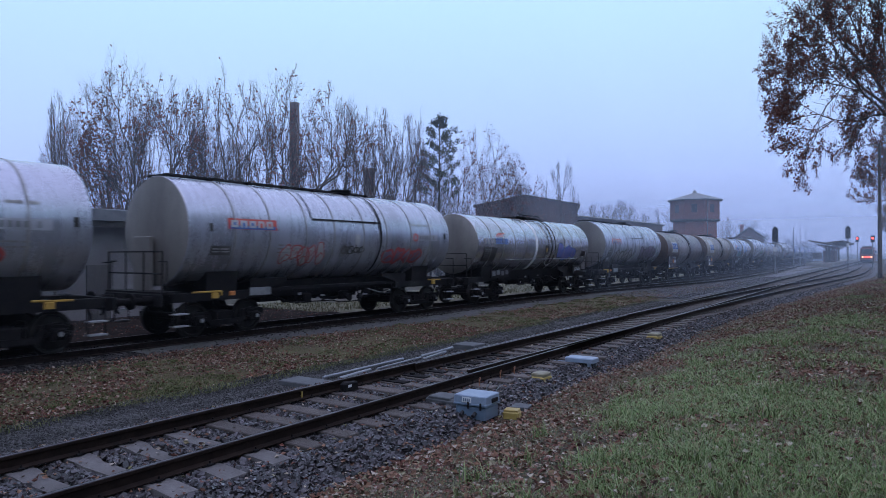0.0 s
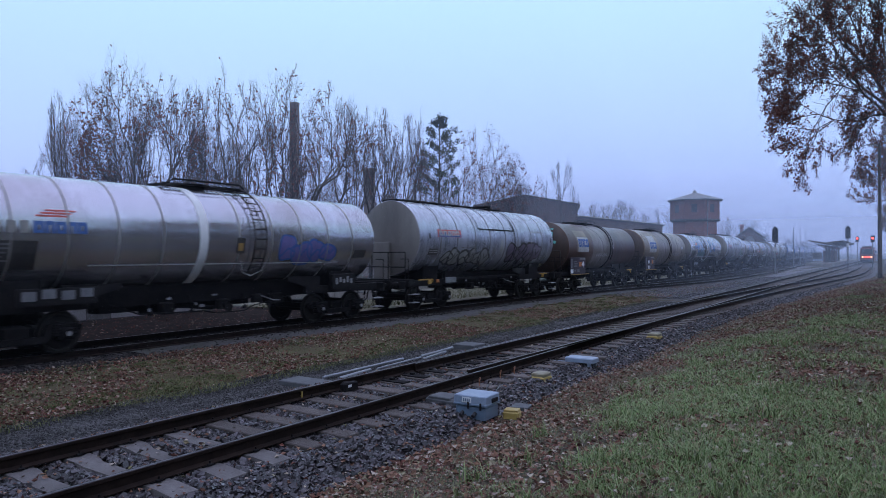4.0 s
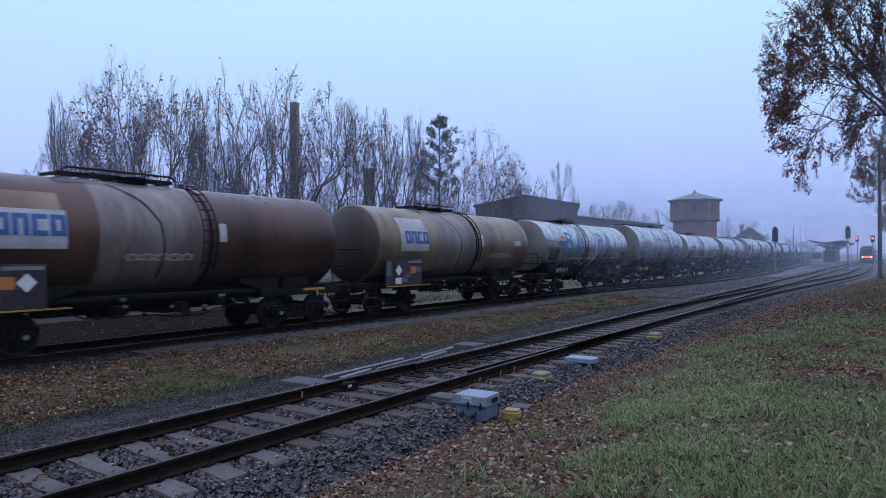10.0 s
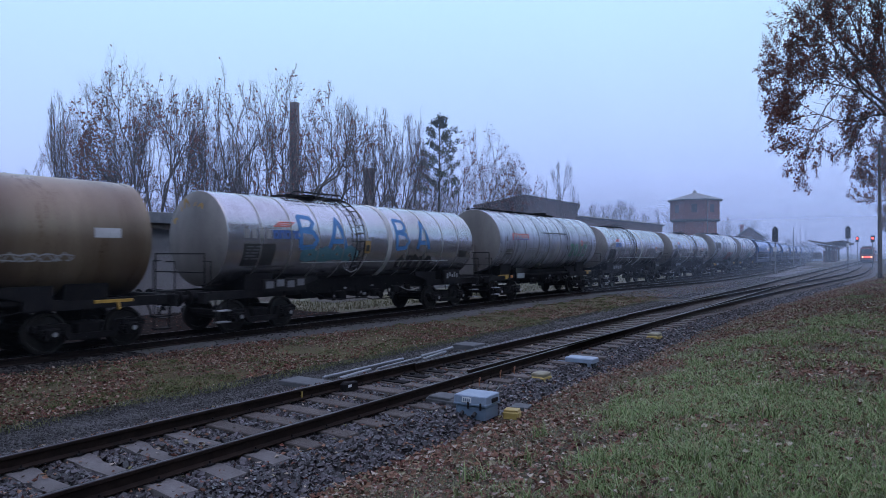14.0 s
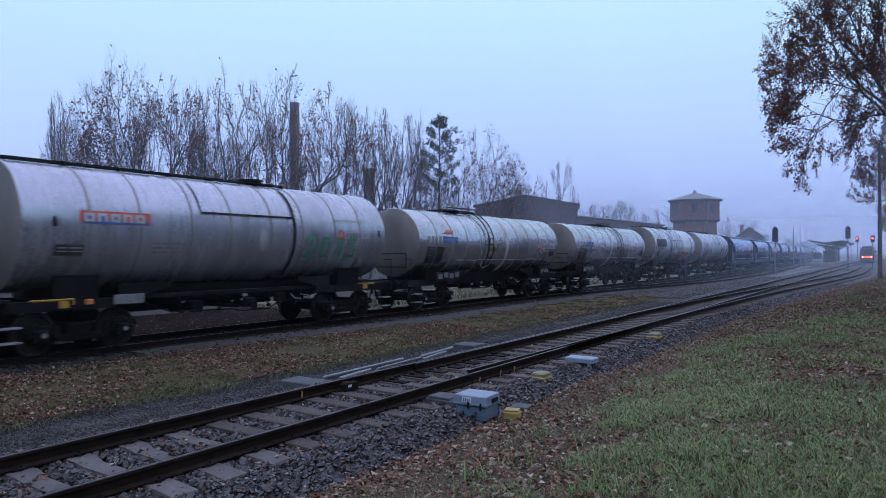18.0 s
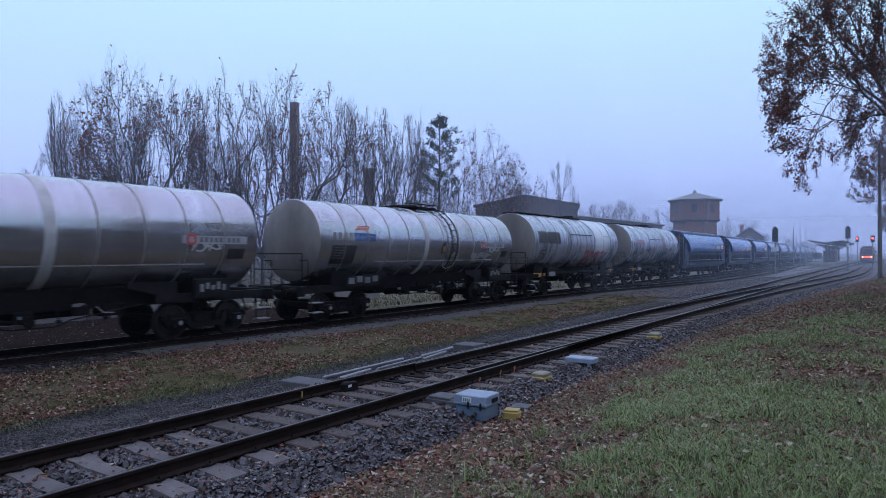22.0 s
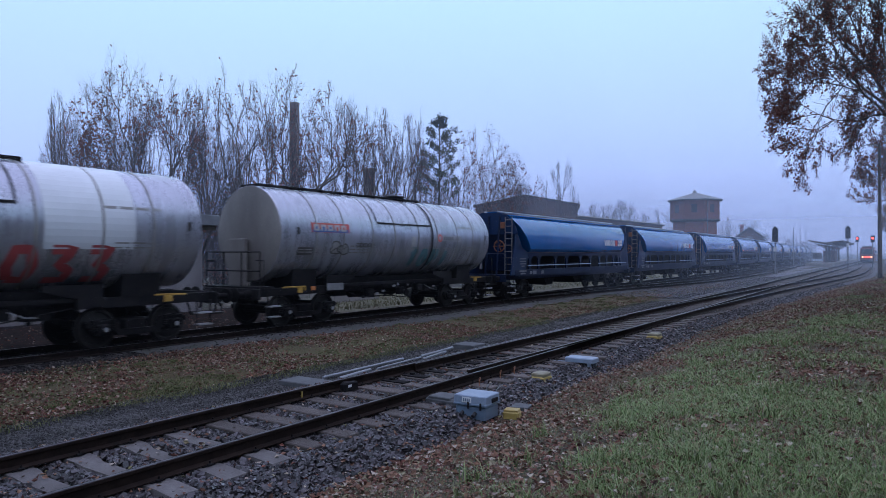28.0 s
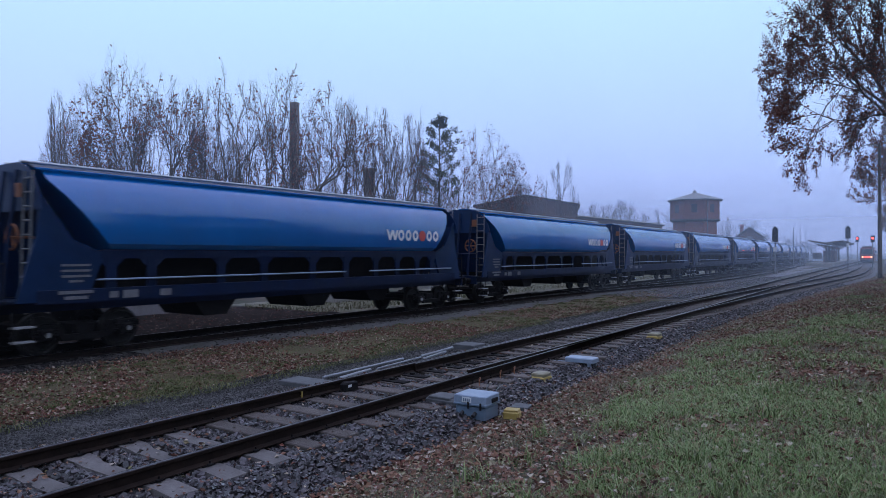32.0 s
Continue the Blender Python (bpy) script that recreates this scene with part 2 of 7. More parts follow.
wide_bed()
bed("ballast_bed", lambda s: train_line(s)[0], -16, 240, 0.8, ((-2.3, -0.40), (-1.8, -0.23), (-1.3, -0.176), (0, -0.18), (1.3, -0.176), (1.9, -0.26), (2.5, -0.42)), M_BALLAST_DARK, "near-black crushed stone bed, the train's shade in its colour")
bed("ballast_bed", loop_line, 40, 200, 1.0, ((-1.9, -0.40), (-1.45, -0.22), (-0.7, -0.212), (0, -0.214), (0.7, -0.212), (1.5, -0.225), (1.9, -0.3)), M_BALLAST, "grey stone bed under the empty loop line")
bed("path", lambda x: Vector((x, 9.45 + 0.35 * smooth((x - 12) / 30), -0.335)), -14, 150, 0.5, ((-0.9, -0.08), (-0.6, 0.0), (0, 0.012), (0.5, 0.0), (0.85, -0.08)), M_GRAVEL, "trodden fine grey gravel path between the tracks")
bed("verge", lambda x: Vector((x, 12.1 + 0.15 * smooth((x - 12) / 30), -0.30)), -14, 41, 0.5, ((-1.95, -0.10), (-1.5, 0.0), (-0.5, 0.03), (0.6, 0.03), (1.6, 0.0), (2.1, -0.1)), M_STRIP, "strip of sparse grass with brown fallen leaves")
def verge_edge(x):
    """Where the leafy strip ends before the train's line; a gravel shoulder widens from there."""
    return 14.45 - 1.15 * smooth((x - 6) / 16)


bed("shoulder", lambda x: Vector((x, verge_edge(x) + 0.5, -0.262)), 9, 60, 0.6, ((-0.62, -0.03), (-0.35, 0.006), (0.1, 0.01), (0.6, 0.004), (0.95, -0.02)), M_GRAVEL, "grey gravel shoulder beside the train's line")
bed("yard_gravel", lambda x: Vector((x, 11.6 + 0.012 * (x - 40), -0.31)), 38, 190, 2.0, ((-3.0, -0.2), (-2.4, -0.02), (0, 0.035), (1.7, 0.0), (2.4, -0.15)), M_YARD, "grey gravel between the tracks further down the yard")
bed("verge", lambda x: Vector((x, 21.5, -0.26)), 19.5, 120, 0.8, ((-2.6, -0.12), (-2.2, 0.0), (0, 0.03), (1.5, 0.03), (4.0, 0.0)), surface("pale_grass", (0.085, 0.083, 0.05), (0.135, 0.122, 0.08), 1.2, 0.95, 0.8, fine=25), "pale dry grass behind the train's line")

bed("yard_ground", lambda x: Vector((x, 21.0, -0.27)), -40, 20, 0.8, ((-2.8, -0.1), (-2.2, 0.0), (0, 0.01), (2.0, 0.0), (3.2, -0.02)), surface("dark_yard_ground", (0.008, 0.007, 0.007), (0.026, 0.018, 0.015), 2.0, 0.95, 0.6, fine=30, spec=0.05), "dark ground before the shed")

RAIL_PROFILE = ((-0.036, 0.0), (-0.036, -0.03), (-0.010, -0.045), (-0.009, -0.125), (-0.07, -0.145), (-0.07, -0.155), (0.07, -0.155), (0.07, -0.145), (0.009, -0.125), (0.010, -0.045), (0.036, -0.03), (0.036, 0.0))


def rail(parent, line, offset, stations):
    """One rail, with its worn head, swept along a line."""
    rings, top = [], []
    for k, x in enumerate(stations):
        c = line(x)
        h = stations[min(k + 1, len(stations) - 1)], stations[max(k - 1, 0)]
        d = (line(h[0]) - line(h[1])).normalized()
        left = Vector((-d.y, d.x, 0))
        rings.append([c + left * (offset + o) + Vector((0, 0, z)) for o, z in RAIL_PROFILE])
        top.append([c + left * (offset + o) + Vector((0, 0, z)) for o, z in ((-0.018, 0.0035), (-0.022, -0.001), (0.022, -0.001), (0.018, 0.0035))])
    r = part("rail", Geo().sweep(rings), M_RAIL, parent, smooth=30)
    part("running_surface", Geo().sweep(top), M_RAILTOP, r, "worn bright rail head")
    return r


def steps(a, b, s):
    return [a + s * i for i in range(int((b - a) / s) + 1)]


near = thing("track_near", Matrix(), "straight railway track with rusty rails on worn sleepers", "track", kind="structure")
side = thing("track_side", Matrix(), "side line branching from the near track through points", "track", kind="structure")
main = thing("track_train", Matrix(), "railway track under the freight train, blackened rails", "track", kind="structure")
rail(near, near_line, 0.7535, steps(-14, 240, 4))
rail(near, near_line, -0.7535, steps(14, 46.0, 4) + steps(50.2, 240, 4))
rail(side, side_line, -0.7535, steps(-14, 19, 4) + steps(20, 180, 1.5))
rail(side, side_line, 0.7535, steps(22, 47.0, 1.5) + steps(50.5, 180, 1.5))
train_path = lambda s: train_line(s)[0]
rail(main, train_path, -0.7535, steps(-16, 68, 6) + steps(70, 102, 3) + steps(106, 260, 8))
rail(main, train_path, 0.7535, steps(-16, 68, 6) + steps(70, 102, 3) + steps(106, 260, 8))
loop = thing("track_loop", Matrix(), "empty loop line leaving the train's line through points", "track", kind="structure")
rail(loop, loop_line, -0.7535, steps(29, 70, 1.5) + steps(74, 240, 6))
rail(loop, loop_line, 0.7535, steps(33, 43, 1.5))
rail(loop, loop_line, 0.7535, steps(48, 70, 1.5) + steps(74, 240, 6))
rail(loop, loop_line, 0.6435, steps(46, 52, 1.0))
# point blades, check rails and the crossing nose
rail(side, lambda x: Vector((x, NEAR_Y + 0.7535 - 0.075 - 0.0022 * max(0, x - 10.2) ** 1.0 - max(0, x - 14) ** 2 * 0.0002, 0.002)), 0, steps(10.2, 22.2, 1.0))
rail(near, lambda x: Vector((x, NEAR_Y - 0.7535 + 0.19 - 0.19 * smooth((x - 10) / 9) + 0.05, -0.003)), 0, steps(10.2, 20.2, 1.0))
for line, off, par in ((near_line, 0.7535 - 0.11, near), (side_line, -0.7535 + 0.11, side)):
    rail(par, line, off, steps(44, 53, 1.0))
for par, pts in ((near, ((46, -0.7535 + 0.0), (50, -0.7535 - 0.02))), (side, ((47, 0.7535), (50.5, 0.7535)))):
    ln = near_line if par is near else side_line
    rail(par, ln, pts[0][1], steps(pts[0][0], pts[1][0], 0.5))

# sleepers: each one lies in the stone by itself
g = Geo()
rings = []
for y, w, z in ((-1.3, 0.15, -0.23), (-1.28, 0.14, -0.19), (-0.98, 0.135, -0.168), (-0.53, 0.135, -0.168), (-0.36, 0.11, -0.20), (0.36, 0.11, -0.20), (0.53, 0.135, -0.168), (0.98, 0.135, -0.168), (1.28, 0.14, -0.19), (1.3, 0.15, -0.23)):
    rings.append([(-w - 0.02, y, -0.32), (w + 0.02, y, -0.32), (w, y, z), (-w, y, z)])
concrete = g.sweep(rings).mesh("sleeper", M_CONCRETE)
plate = Geo()
for y in (-0.7535, 0.7535):
    plate.box((0, y, -0.158), (0.15, 0.17, 0.012))
    for q in (-0.095, 0.095):
        plate.box((0, y + q, -0.145), (0.06, 0.04, 0.022), b=0.006)
        plate.tube((0, y + q, -0.13), (0, y + q, -0.105), 0.011, 6)
plates = plate.mesh("rail_fastening", M_IRON)


def timber(length):
    g = Geo()
    g.box((0, 0, -0.25), (0.26, length, 0.165), b=0.012)
    return g.mesh("sleeper", M_TIMBER)


timbers = {}


def lay(parent, me, x, y, z=0.0, a=0.0, fast=True):
    ob = new("sleeper", me)
    ob.parent = parent
    ob.matrix_basis = pose(x, y, z, 0, 0, math.degrees(a) + random.uniform(-0.6, 0.6))
    if fast:
        f = new("rail_fastening", plates)
        f.parent = ob
    return ob


x = 3.874 - 0.6 * 14
k = 0
while x < 130:
    s = shift(x)
    if x < 5.3:
        lay(near, concrete, x, NEAR_Y)
    elif x < 49:
        n = round((2.6 + s) / 0.2)
        if n not in timbers:
            timbers[n] = timber(n * 0.2)
        lay(near, timbers[n], x, NEAR_Y - s / 2 + random.uniform(-0.05, 0.05), fast=x < 24)
    else:
        lay(near, timbers[13], x, NEAR_Y, fast=False)
        lay(side, timbers[13], x, NEAR_Y - s, a=-0.02, fast=False)
    x += 0.6
x = -10.0
dark_sleeper = surface("dark_timber", (0.02, 0.017, 0.015), (0.05, 0.042, 0.038), 3.0, 0.9, 0.6, stretch=(9, 1, 1), vary=0.25)
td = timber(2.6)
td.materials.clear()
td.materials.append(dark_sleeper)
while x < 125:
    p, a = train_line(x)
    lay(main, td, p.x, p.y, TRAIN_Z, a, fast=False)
    if x > 48:
        q = loop_line(x)
        lay(loop, td, q.x, q.y, TRAIN_Z, a, fast=False)
    x += 0.62


# ---- the freight train ----
M_GREY_TANK = surface("grey_tank_paint", (0.36, 0.37, 0.43), (0.47, 0.48, 0.555), 0.7, 0.20, 0.0, grime=(0.24, 0.235, 0.26), grime_amount=0.4, stretch=(2.2, 1, 0.3), rough_b=0.34, metal=0.6)
M_STEEL_TANK = surface("bare_tank_cladding", (0.39, 0.385, 0.42), (0.51, 0.505, 0.56), 0.7, 0.15, 0.0, grime=(0.26, 0.22, 0.21), grime_amount=0.5, stretch=(2.2, 1, 0.3), metal=0.8, rough_b=0.26)
M_BROWN_TANK = surface("oil_stained_brown_tank", (0.06, 0.028, 0.02), (0.115, 0.06, 0.043), 0.7, 0.26, 0.0, grime=(0.028, 0.016, 0.013), grime_amount=0.75, stretch=(2.5, 1, 0.35), rough_b=0.42, metal=0.25)
M_BEIGE_TANK = surface("stained_beige_tank", (0.17, 0.115, 0.07), (0.27, 0.205, 0.145), 0.7, 0.24, 0.0, grime=(0.06, 0.036, 0.024), grime_amount=0.75, stretch=(2.5, 1, 0.35), rough_b=0.42, metal=0.3)
M_PALE_STAIN = surface("stained_pale_course", (0.10, 0.07, 0.058), (0.25, 0.215, 0.20), 1.1, 0.35, 0.0, grime=(0.06, 0.034, 0.026), grime_amount=0.9, stretch=(2.2, 1, 0.45))
M_END = surface("dirty_tank_end", (0.13, 0.12, 0.115), (0.24, 0.22, 0.205), 1.2, 0.6, 0.08, grime=(0.06, 0.05, 0.045), grime_amount=0.7, stretch=(1, 1, 0.4))
M_END_BROWN = surface("rusty_tank_end", (0.03, 0.017, 0.013), (0.072, 0.042, 0.032), 1.4, 0.55, 0.08, grime=(0.03, 0.02, 0.016), grime_amount=0.7, stretch=(1, 1, 0.4))
M_BAND = surface("dark_cladding_band", (0.17, 0.16, 0.155), (0.27, 0.26, 0.25), 2.0, 0.5, 0.05)
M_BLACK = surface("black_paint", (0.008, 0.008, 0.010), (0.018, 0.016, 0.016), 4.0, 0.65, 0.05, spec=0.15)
M_BLUE = surface("bright_blue_paint", (0.002, 0.078, 0.25), (0.003, 0.104, 0.325), 0.5, 0.10, 0.0, grime=(0.002, 0.05, 0.21), grime_amount=0.4, stretch=(1.2, 1, 0.3), rough_b=0.17, spec=0.62)
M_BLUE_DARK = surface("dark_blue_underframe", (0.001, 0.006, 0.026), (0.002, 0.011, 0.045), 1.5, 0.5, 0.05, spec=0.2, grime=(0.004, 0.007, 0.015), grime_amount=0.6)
M_WHITE = surface("white_lettering", (0.55, 0.55, 0.56), (0.72, 0.72, 0.72), 3.0, 0.6, 0.0)
M_OFFWHITE = surface("grimy_white_panel", (0.33, 0.32, 0.32), (0.48, 0.47, 0.47), 3.0, 0.6, 0.0)
M_STEP = surface("worn_pale_step", (0.13, 0.13, 0.135), (0.23, 0.23, 0.235), 4.0, 0.6, 0.05)
M_YELLOW = surface("yellow_paint", (0.30, 0.165, 0.025), (0.46, 0.27, 0.04), 3.0, 0.6, 0.05)
M_ORANGE = surface("orange_paint", (0.42, 0.13, 0.03), (0.52, 0.18, 0.045), 3.0, 0.6, 0.05)
M_RED = surface("red_paint", (0.42, 0.05, 0.04), (0.52, 0.08, 0.06), 3.0, 0.6, 0.0)
M_NAVY = surface("blue_lettering", (0.025, 0.08, 0.25), (0.04, 0.11, 0.32), 3.0, 0.6, 0.0)
M_SPRAY_BLUE = surface("blue_spray_paint", (0.03, 0.13, 0.33), (0.06, 0.2, 0.42), 3.0, 0.6, 0.0)
M_SPRAY_TEAL = surface("teal_spray_paint", (0.09, 0.40, 0.36), (0.15, 0.50, 0.45), 3.0, 0.6, 0.0)
M_SPRAY_RED = surface("red_spray_paint", (0.30, 0.035, 0.04), (0.38, 0.06, 0.06), 3.0, 0.6, 0.0)
M_SPRAY_BLACK = surface("black_spray_paint", (0.02, 0.02, 0.022), (0.05, 0.045, 0.045), 3.0, 0.6, 0.0)
M_SPRAY_OCHRE = surface("ochre_spray_paint", (0.30, 0.17, 0.05), (0.36, 0.22, 0.07), 3.0, 0.6, 0.0)
M_FRESH = surface("fresh_light_grey_paint", (0.55, 0.57, 0.60), (0.62, 0.64, 0.67), 1.0, 0.26, 0.0)
M_BOARD_GREY = surface("grimy_notice_print", (0.09, 0.09, 0.10), (0.16, 0.16, 0.17), 3.0, 0.6, 0.0)
M_GREY_PALE = surface("pale_grey_spray", (0.26, 0.25, 0.25), (0.36, 0.345, 0.345), 3.0, 0.6, 0.0)
M_SPRAY_INDIGO = surface("indigo_spray", (0.10, 0.09, 0.24), (0.15, 0.13, 0.32), 3.0, 0.6, 0.0)
M_SPRAY_VIOLET = surface("dull_violet_spray", (0.13, 0.10, 0.15), (0.20, 0.15, 0.21), 3.0, 0.6, 0.0)
M_SPRAY_GREEN = surface("green_spray_paint", (0.04, 0.20, 0.12), (0.06, 0.26, 0.16), 3.0, 0.6, 0.0)


def arc_point(x, a, r, zc):
    """A point on the near flank of a tank: a is the angle above the middle, in degrees."""
    return (x, -r * math.cos(radians(a)), zc + r * math.sin(radians(a)))


def patch(g, x0, x1, a0, a1, r, zc, off=0.006):
    n = max(2, int(abs(a1 - a0) / 6) + 1)
    rows = []
    for i in range(n + 1):
        a = a0 + (a1 - a0) * i / n
        rows.append([arc_point(x0, a, r + off, zc), arc_point(x1, a, r + off, zc)])
    vs = [p for row in rows for p in row]
    g.add(vs, [(2 * i, 2 * i + 1, 2 * i + 3, 2 * i + 2) for i in range(n)])
    return g


def stroke(g, pts, w, r, zc, off=0.007):
    """A painted line on a tank's flank, through points (x, height along the skin from the middle)."""
    fine = []
    for (xa, ha), (xb, hb) in zip(pts, pts[1:]):
        n = max(1, int(math.hypot(xb - xa, hb - ha) / 0.12))
        fine += [(xa + (xb - xa) * i / n, ha + (hb - ha) * i / n) for i in range(n)]
    fine.append(pts[-1])
    vs = []
    for i, (x, h) in enumerate(fine):
        x0, h0 = fine[max(0, i - 1)]
        x1, h1 = fine[min(len(fine) - 1, i + 1)]
        d = math.hypot(x1 - x0, h1 - h0) or 1
        nx, nh = -(h1 - h0) / d * w / 2, (x1 - x0) / d * w / 2
        for sgn in (1, -1):
            vs.append(arc_point(x + sgn * nx, math.degrees((h + sgn * nh) / r), r + off, zc))
    g.add(vs, [(2 * i, 2 * i + 1, 2 * i + 3, 2 * i + 2) for i in range(len(fine) - 1)])
    return g


LETTERS = {
    "B": [[(0, 0), (0, 1)], [(0, 1), (0.45, 0.95), (0.55, 0.78), (0.4, 0.58), (0, 0.54)], [(0, 0.54), (0.5, 0.48), (0.66, 0.25), (0.5, 0.04), (0, 0)]],
    "A": [[(0, 0), (0.38, 1), (0.72, 0)], [(0.1, 0.22), (0.66, 0.22)]],
    "L": [[(0, 1), (0, 0), (0.5, 0)]],
    "0": [[(0.1, 0.1), (0, 0.5), (0.12, 0.95), (0.45, 0.95), (0.55, 0.5), (0.45, 0.05), (0.1, 0.1)]],
    "3": [[(0, 0.95), (0.5, 0.95), (0.22, 0.55), (0.5, 0.35), (0.45, 0.02), (0, 0.02)]],
    "2": [[(0, 0.8), (0.1, 0.97), (0.45, 0.97), (0.52, 0.7), (0.02, 0.03), (0.58, 0.03)]],
    "7": [[(0, 0.95), (0.55, 0.95), (0.15, 0)]],
}


def numerals(g, text, x, h, step, height, w, r, zc):
    for k, ch in enumerate(text):
        for line in LETTERS[ch]:
            stroke(g, [(x + step * k + step * 1.1 * px, h + height * py) for px, py in line], w, r, zc)
    return g


def scrawl(g, x, h, width, height, w, r, zc, seed, n=4):
    """A tag of looping strokes that spell nothing."""
    rnd = random.Random(seed)
    for k in range(n):
        x0 = x + width * k / n
        pts = []
        ph, am = rnd.uniform(0, 6), rnd.uniform(0.7, 1.0)
        for i in range(15):
            t = i / 14 * 6.3 * rnd.choice((0.9, 1.0))
            pts.append((x0 + width / n * (0.5 + 0.52 * math.cos(t + ph)) + 0.04 * rnd.random(), h + height * (0.5 + 0.48 * am * math.sin(t + ph) + 0.08 * rnd.uniform(-1, 1))))
        stroke(g, pts, w * rnd.uniform(0.8, 1.2), r, zc)
        stroke(g, [(x0 + rnd.uniform(0, 0.1), h), (x0 + width / n * 0.5, h + height * rnd.uniform(0.8, 1.1)), (x0 + width / n, h + rnd.uniform(0, 0.3) * height)], w, r, zc)
    return g


def bubbles(g, fill, x, h, width, height, r, zc, seed, n=5, w=0.07):
    """Swollen outline shapes with a pale filling, like sprayed lettering, that spell nothing."""
    rnd = random.Random(seed)
    for k in range(n):
        cx, cy = x + width * (k + 0.5) / n, h + height * (0.5 + rnd.uniform(-0.08, 0.08))
        rx, ry = width / n * rnd.uniform(0.60, 0.78), height * rnd.uniform(0.42, 0.58)
        ph = [rnd.uniform(0.50, 1.22) for _ in range(9)]
        rim = []
        for i in range(22):
            t = 2 * math.pi * i / 22
            u = i / 22 * 9
            q = ph[int(u) % 9] * (1 - u % 1) + ph[(int(u) + 1) % 9] * (u % 1)
            rim.append((cx + rx * q * math.cos(t), cy + ry * q * math.sin(t)))
        vs, fs = [], []
        for ring in range(5):
            f = ring / 4
            for px, py in rim:
                vs.append(arc_point(cx + (px - cx) * f, math.degrees((cy + (py - cy) * f) / r), r + 0.005, zc))
        for ring in range(4):
            fs += [(ring * 22 + i, ring * 22 + (i + 1) % 22, (ring + 1) * 22 + (i + 1) % 22, (ring + 1) * 22 + i) for i in range(22)]
        fill.add(vs, fs)
        stroke(g, rim + rim[:1], w * rnd.uniform(0.7, 1.3), r, zc)
        if k % 2:
            stroke(g, [(cx - rx * 0.3, cy + ry * 0.4), (cx, cy - ry * 0.2), (cx + rx * 0.35, cy + ry * 0.3)], w * 0.8, r, zc)
        else:
            stroke(g, [(cx - rx * 0.5, cy - ry * 0.5), (cx + rx * 0.1, cy + ry * 0.05), (cx + rx * 0.55, cy - ry * 0.15)], w * 0.8, r, zc)


def bars(g, x, a, r, zc, rows, width, seed, thick=0.05, gap=0.11):
    """Small print as plain bars."""
    rnd = random.Random(seed)
    for i in range(rows):
        c = a - math.degrees(gap / r) * i
        x0 = x
        while x0 < x + width - 0.1:
            ln = rnd.uniform(0.12, 0.4)
            patch(g, x0, min(x0 + ln, x + width), c - math.degrees(thick / r) / 2, c + math.degrees(thick / r) / 2, r, zc)
            x0 += ln + 0.06
    return g


WHEEL_R = 0.46
wheel_geo = Geo()
rings = []
for y, r in ((-0.065, 0.09), (-0.065, 0.17), (-0.02, 0.20), (-0.02, 0.37), (-0.07, 0.39), (-0.07, 0.458), (0.045, 0.463), (0.052, 0.49), (0.07, 0.485), (0.07, 0.39), (0.02, 0.37), (0.02, 0.20), (0.065, 0.17), (0.065, 0.09)):
    rings.append([(r * math.cos(2 * math.pi * i / 28), y, r * math.sin(2 * math.pi * i / 28)) for i in range(28)])
wheel_mesh = wheel_geo.sweep(rings, caps=False).mesh("wheel", M_WHEEL, 40)
axle_geo = Geo()
axle_geo.tube((0, -1.02, 0), (0, 1.02, 0), 0.085, 14)
axle_geo.tube((0, -0.3, 0), (0, 0.3, 0), 0.10, 14)
axle_mesh = axle_geo.mesh("wheelset", M_WHEEL, 40)


def bogie_meshes():
    f = Geo()
    for y in (-0.99, 0.99):
        prof = ((-1.25, 0.62), (-0.9, 0.70), (-0.55, 0.66), (-0.45, 0.42), (0.45, 0.42), (0.55, 0.66), (0.9, 0.70), (1.25, 0.62), (1.25, 0.50), (0.95, 0.56), (0.70, 0.50), (0.52, 0.28), (-0.52, 0.28), (-0.70, 0.50), (-0.95, 0.56), (-1.25, 0.50))
        f.sweep([[(x, y + o, z) for x, z in prof] for o in (-0.06, 0.06)])
    f.box((0, 0, 0.52), (0.5, 1.9, 0.26), b=0.03)
    for x in (-1.2, 1.2):
        f.box((x, 0, 0.58), (0.10, 1.9, 0.14), b=0.02)
    f.tube((0, 0, 0.6), (0, 0, 0.92), 0.28, 16)
    boxes = []
    b = Geo()
    b.box((0, 0, 0), (0.30, 0.26, 0.26), b=0.04)
    b.tube((0, -0.13, 0), (0, -0.17, 0), 0.10, 12)
    b.box((0, 0, 0.17), (0.5, 0.12, 0.08), b=0.02)
    sp = Geo()
    for k in range(5):
        sp.tube((0, 0, -0.14 + k * 0.055), (0, 0, -0.105 + k * 0.055), 0.075, 10)
    sh = Geo()
    sh.box((0, 0, 0), (0.07, 0.10, 0.30), b=0.02)
    return f.mesh("bogie_frame", M_IRON, 40), b.mesh("axle_box", M_IRON, 40), sp.mesh("spring", M_IRON, 40), sh.mesh("brake_shoe", M_IRON)


CAP = Geo().tube((0, 0.01, 0), (0, -0.02, 0), 0.055, 10).mesh("bearing_cap", M_STEP, 40)
BOGIE, AXLE_BOX, SPRING, SHOE = bogie_meshes()


def put(name, me, parent, x, y, z, label="", rz=0):
    ob = new(name, me)
    ob.parent = parent
    ob.matrix_basis = pose(x, y, z, 0, 0, rz)
    return tagged(ob, label)


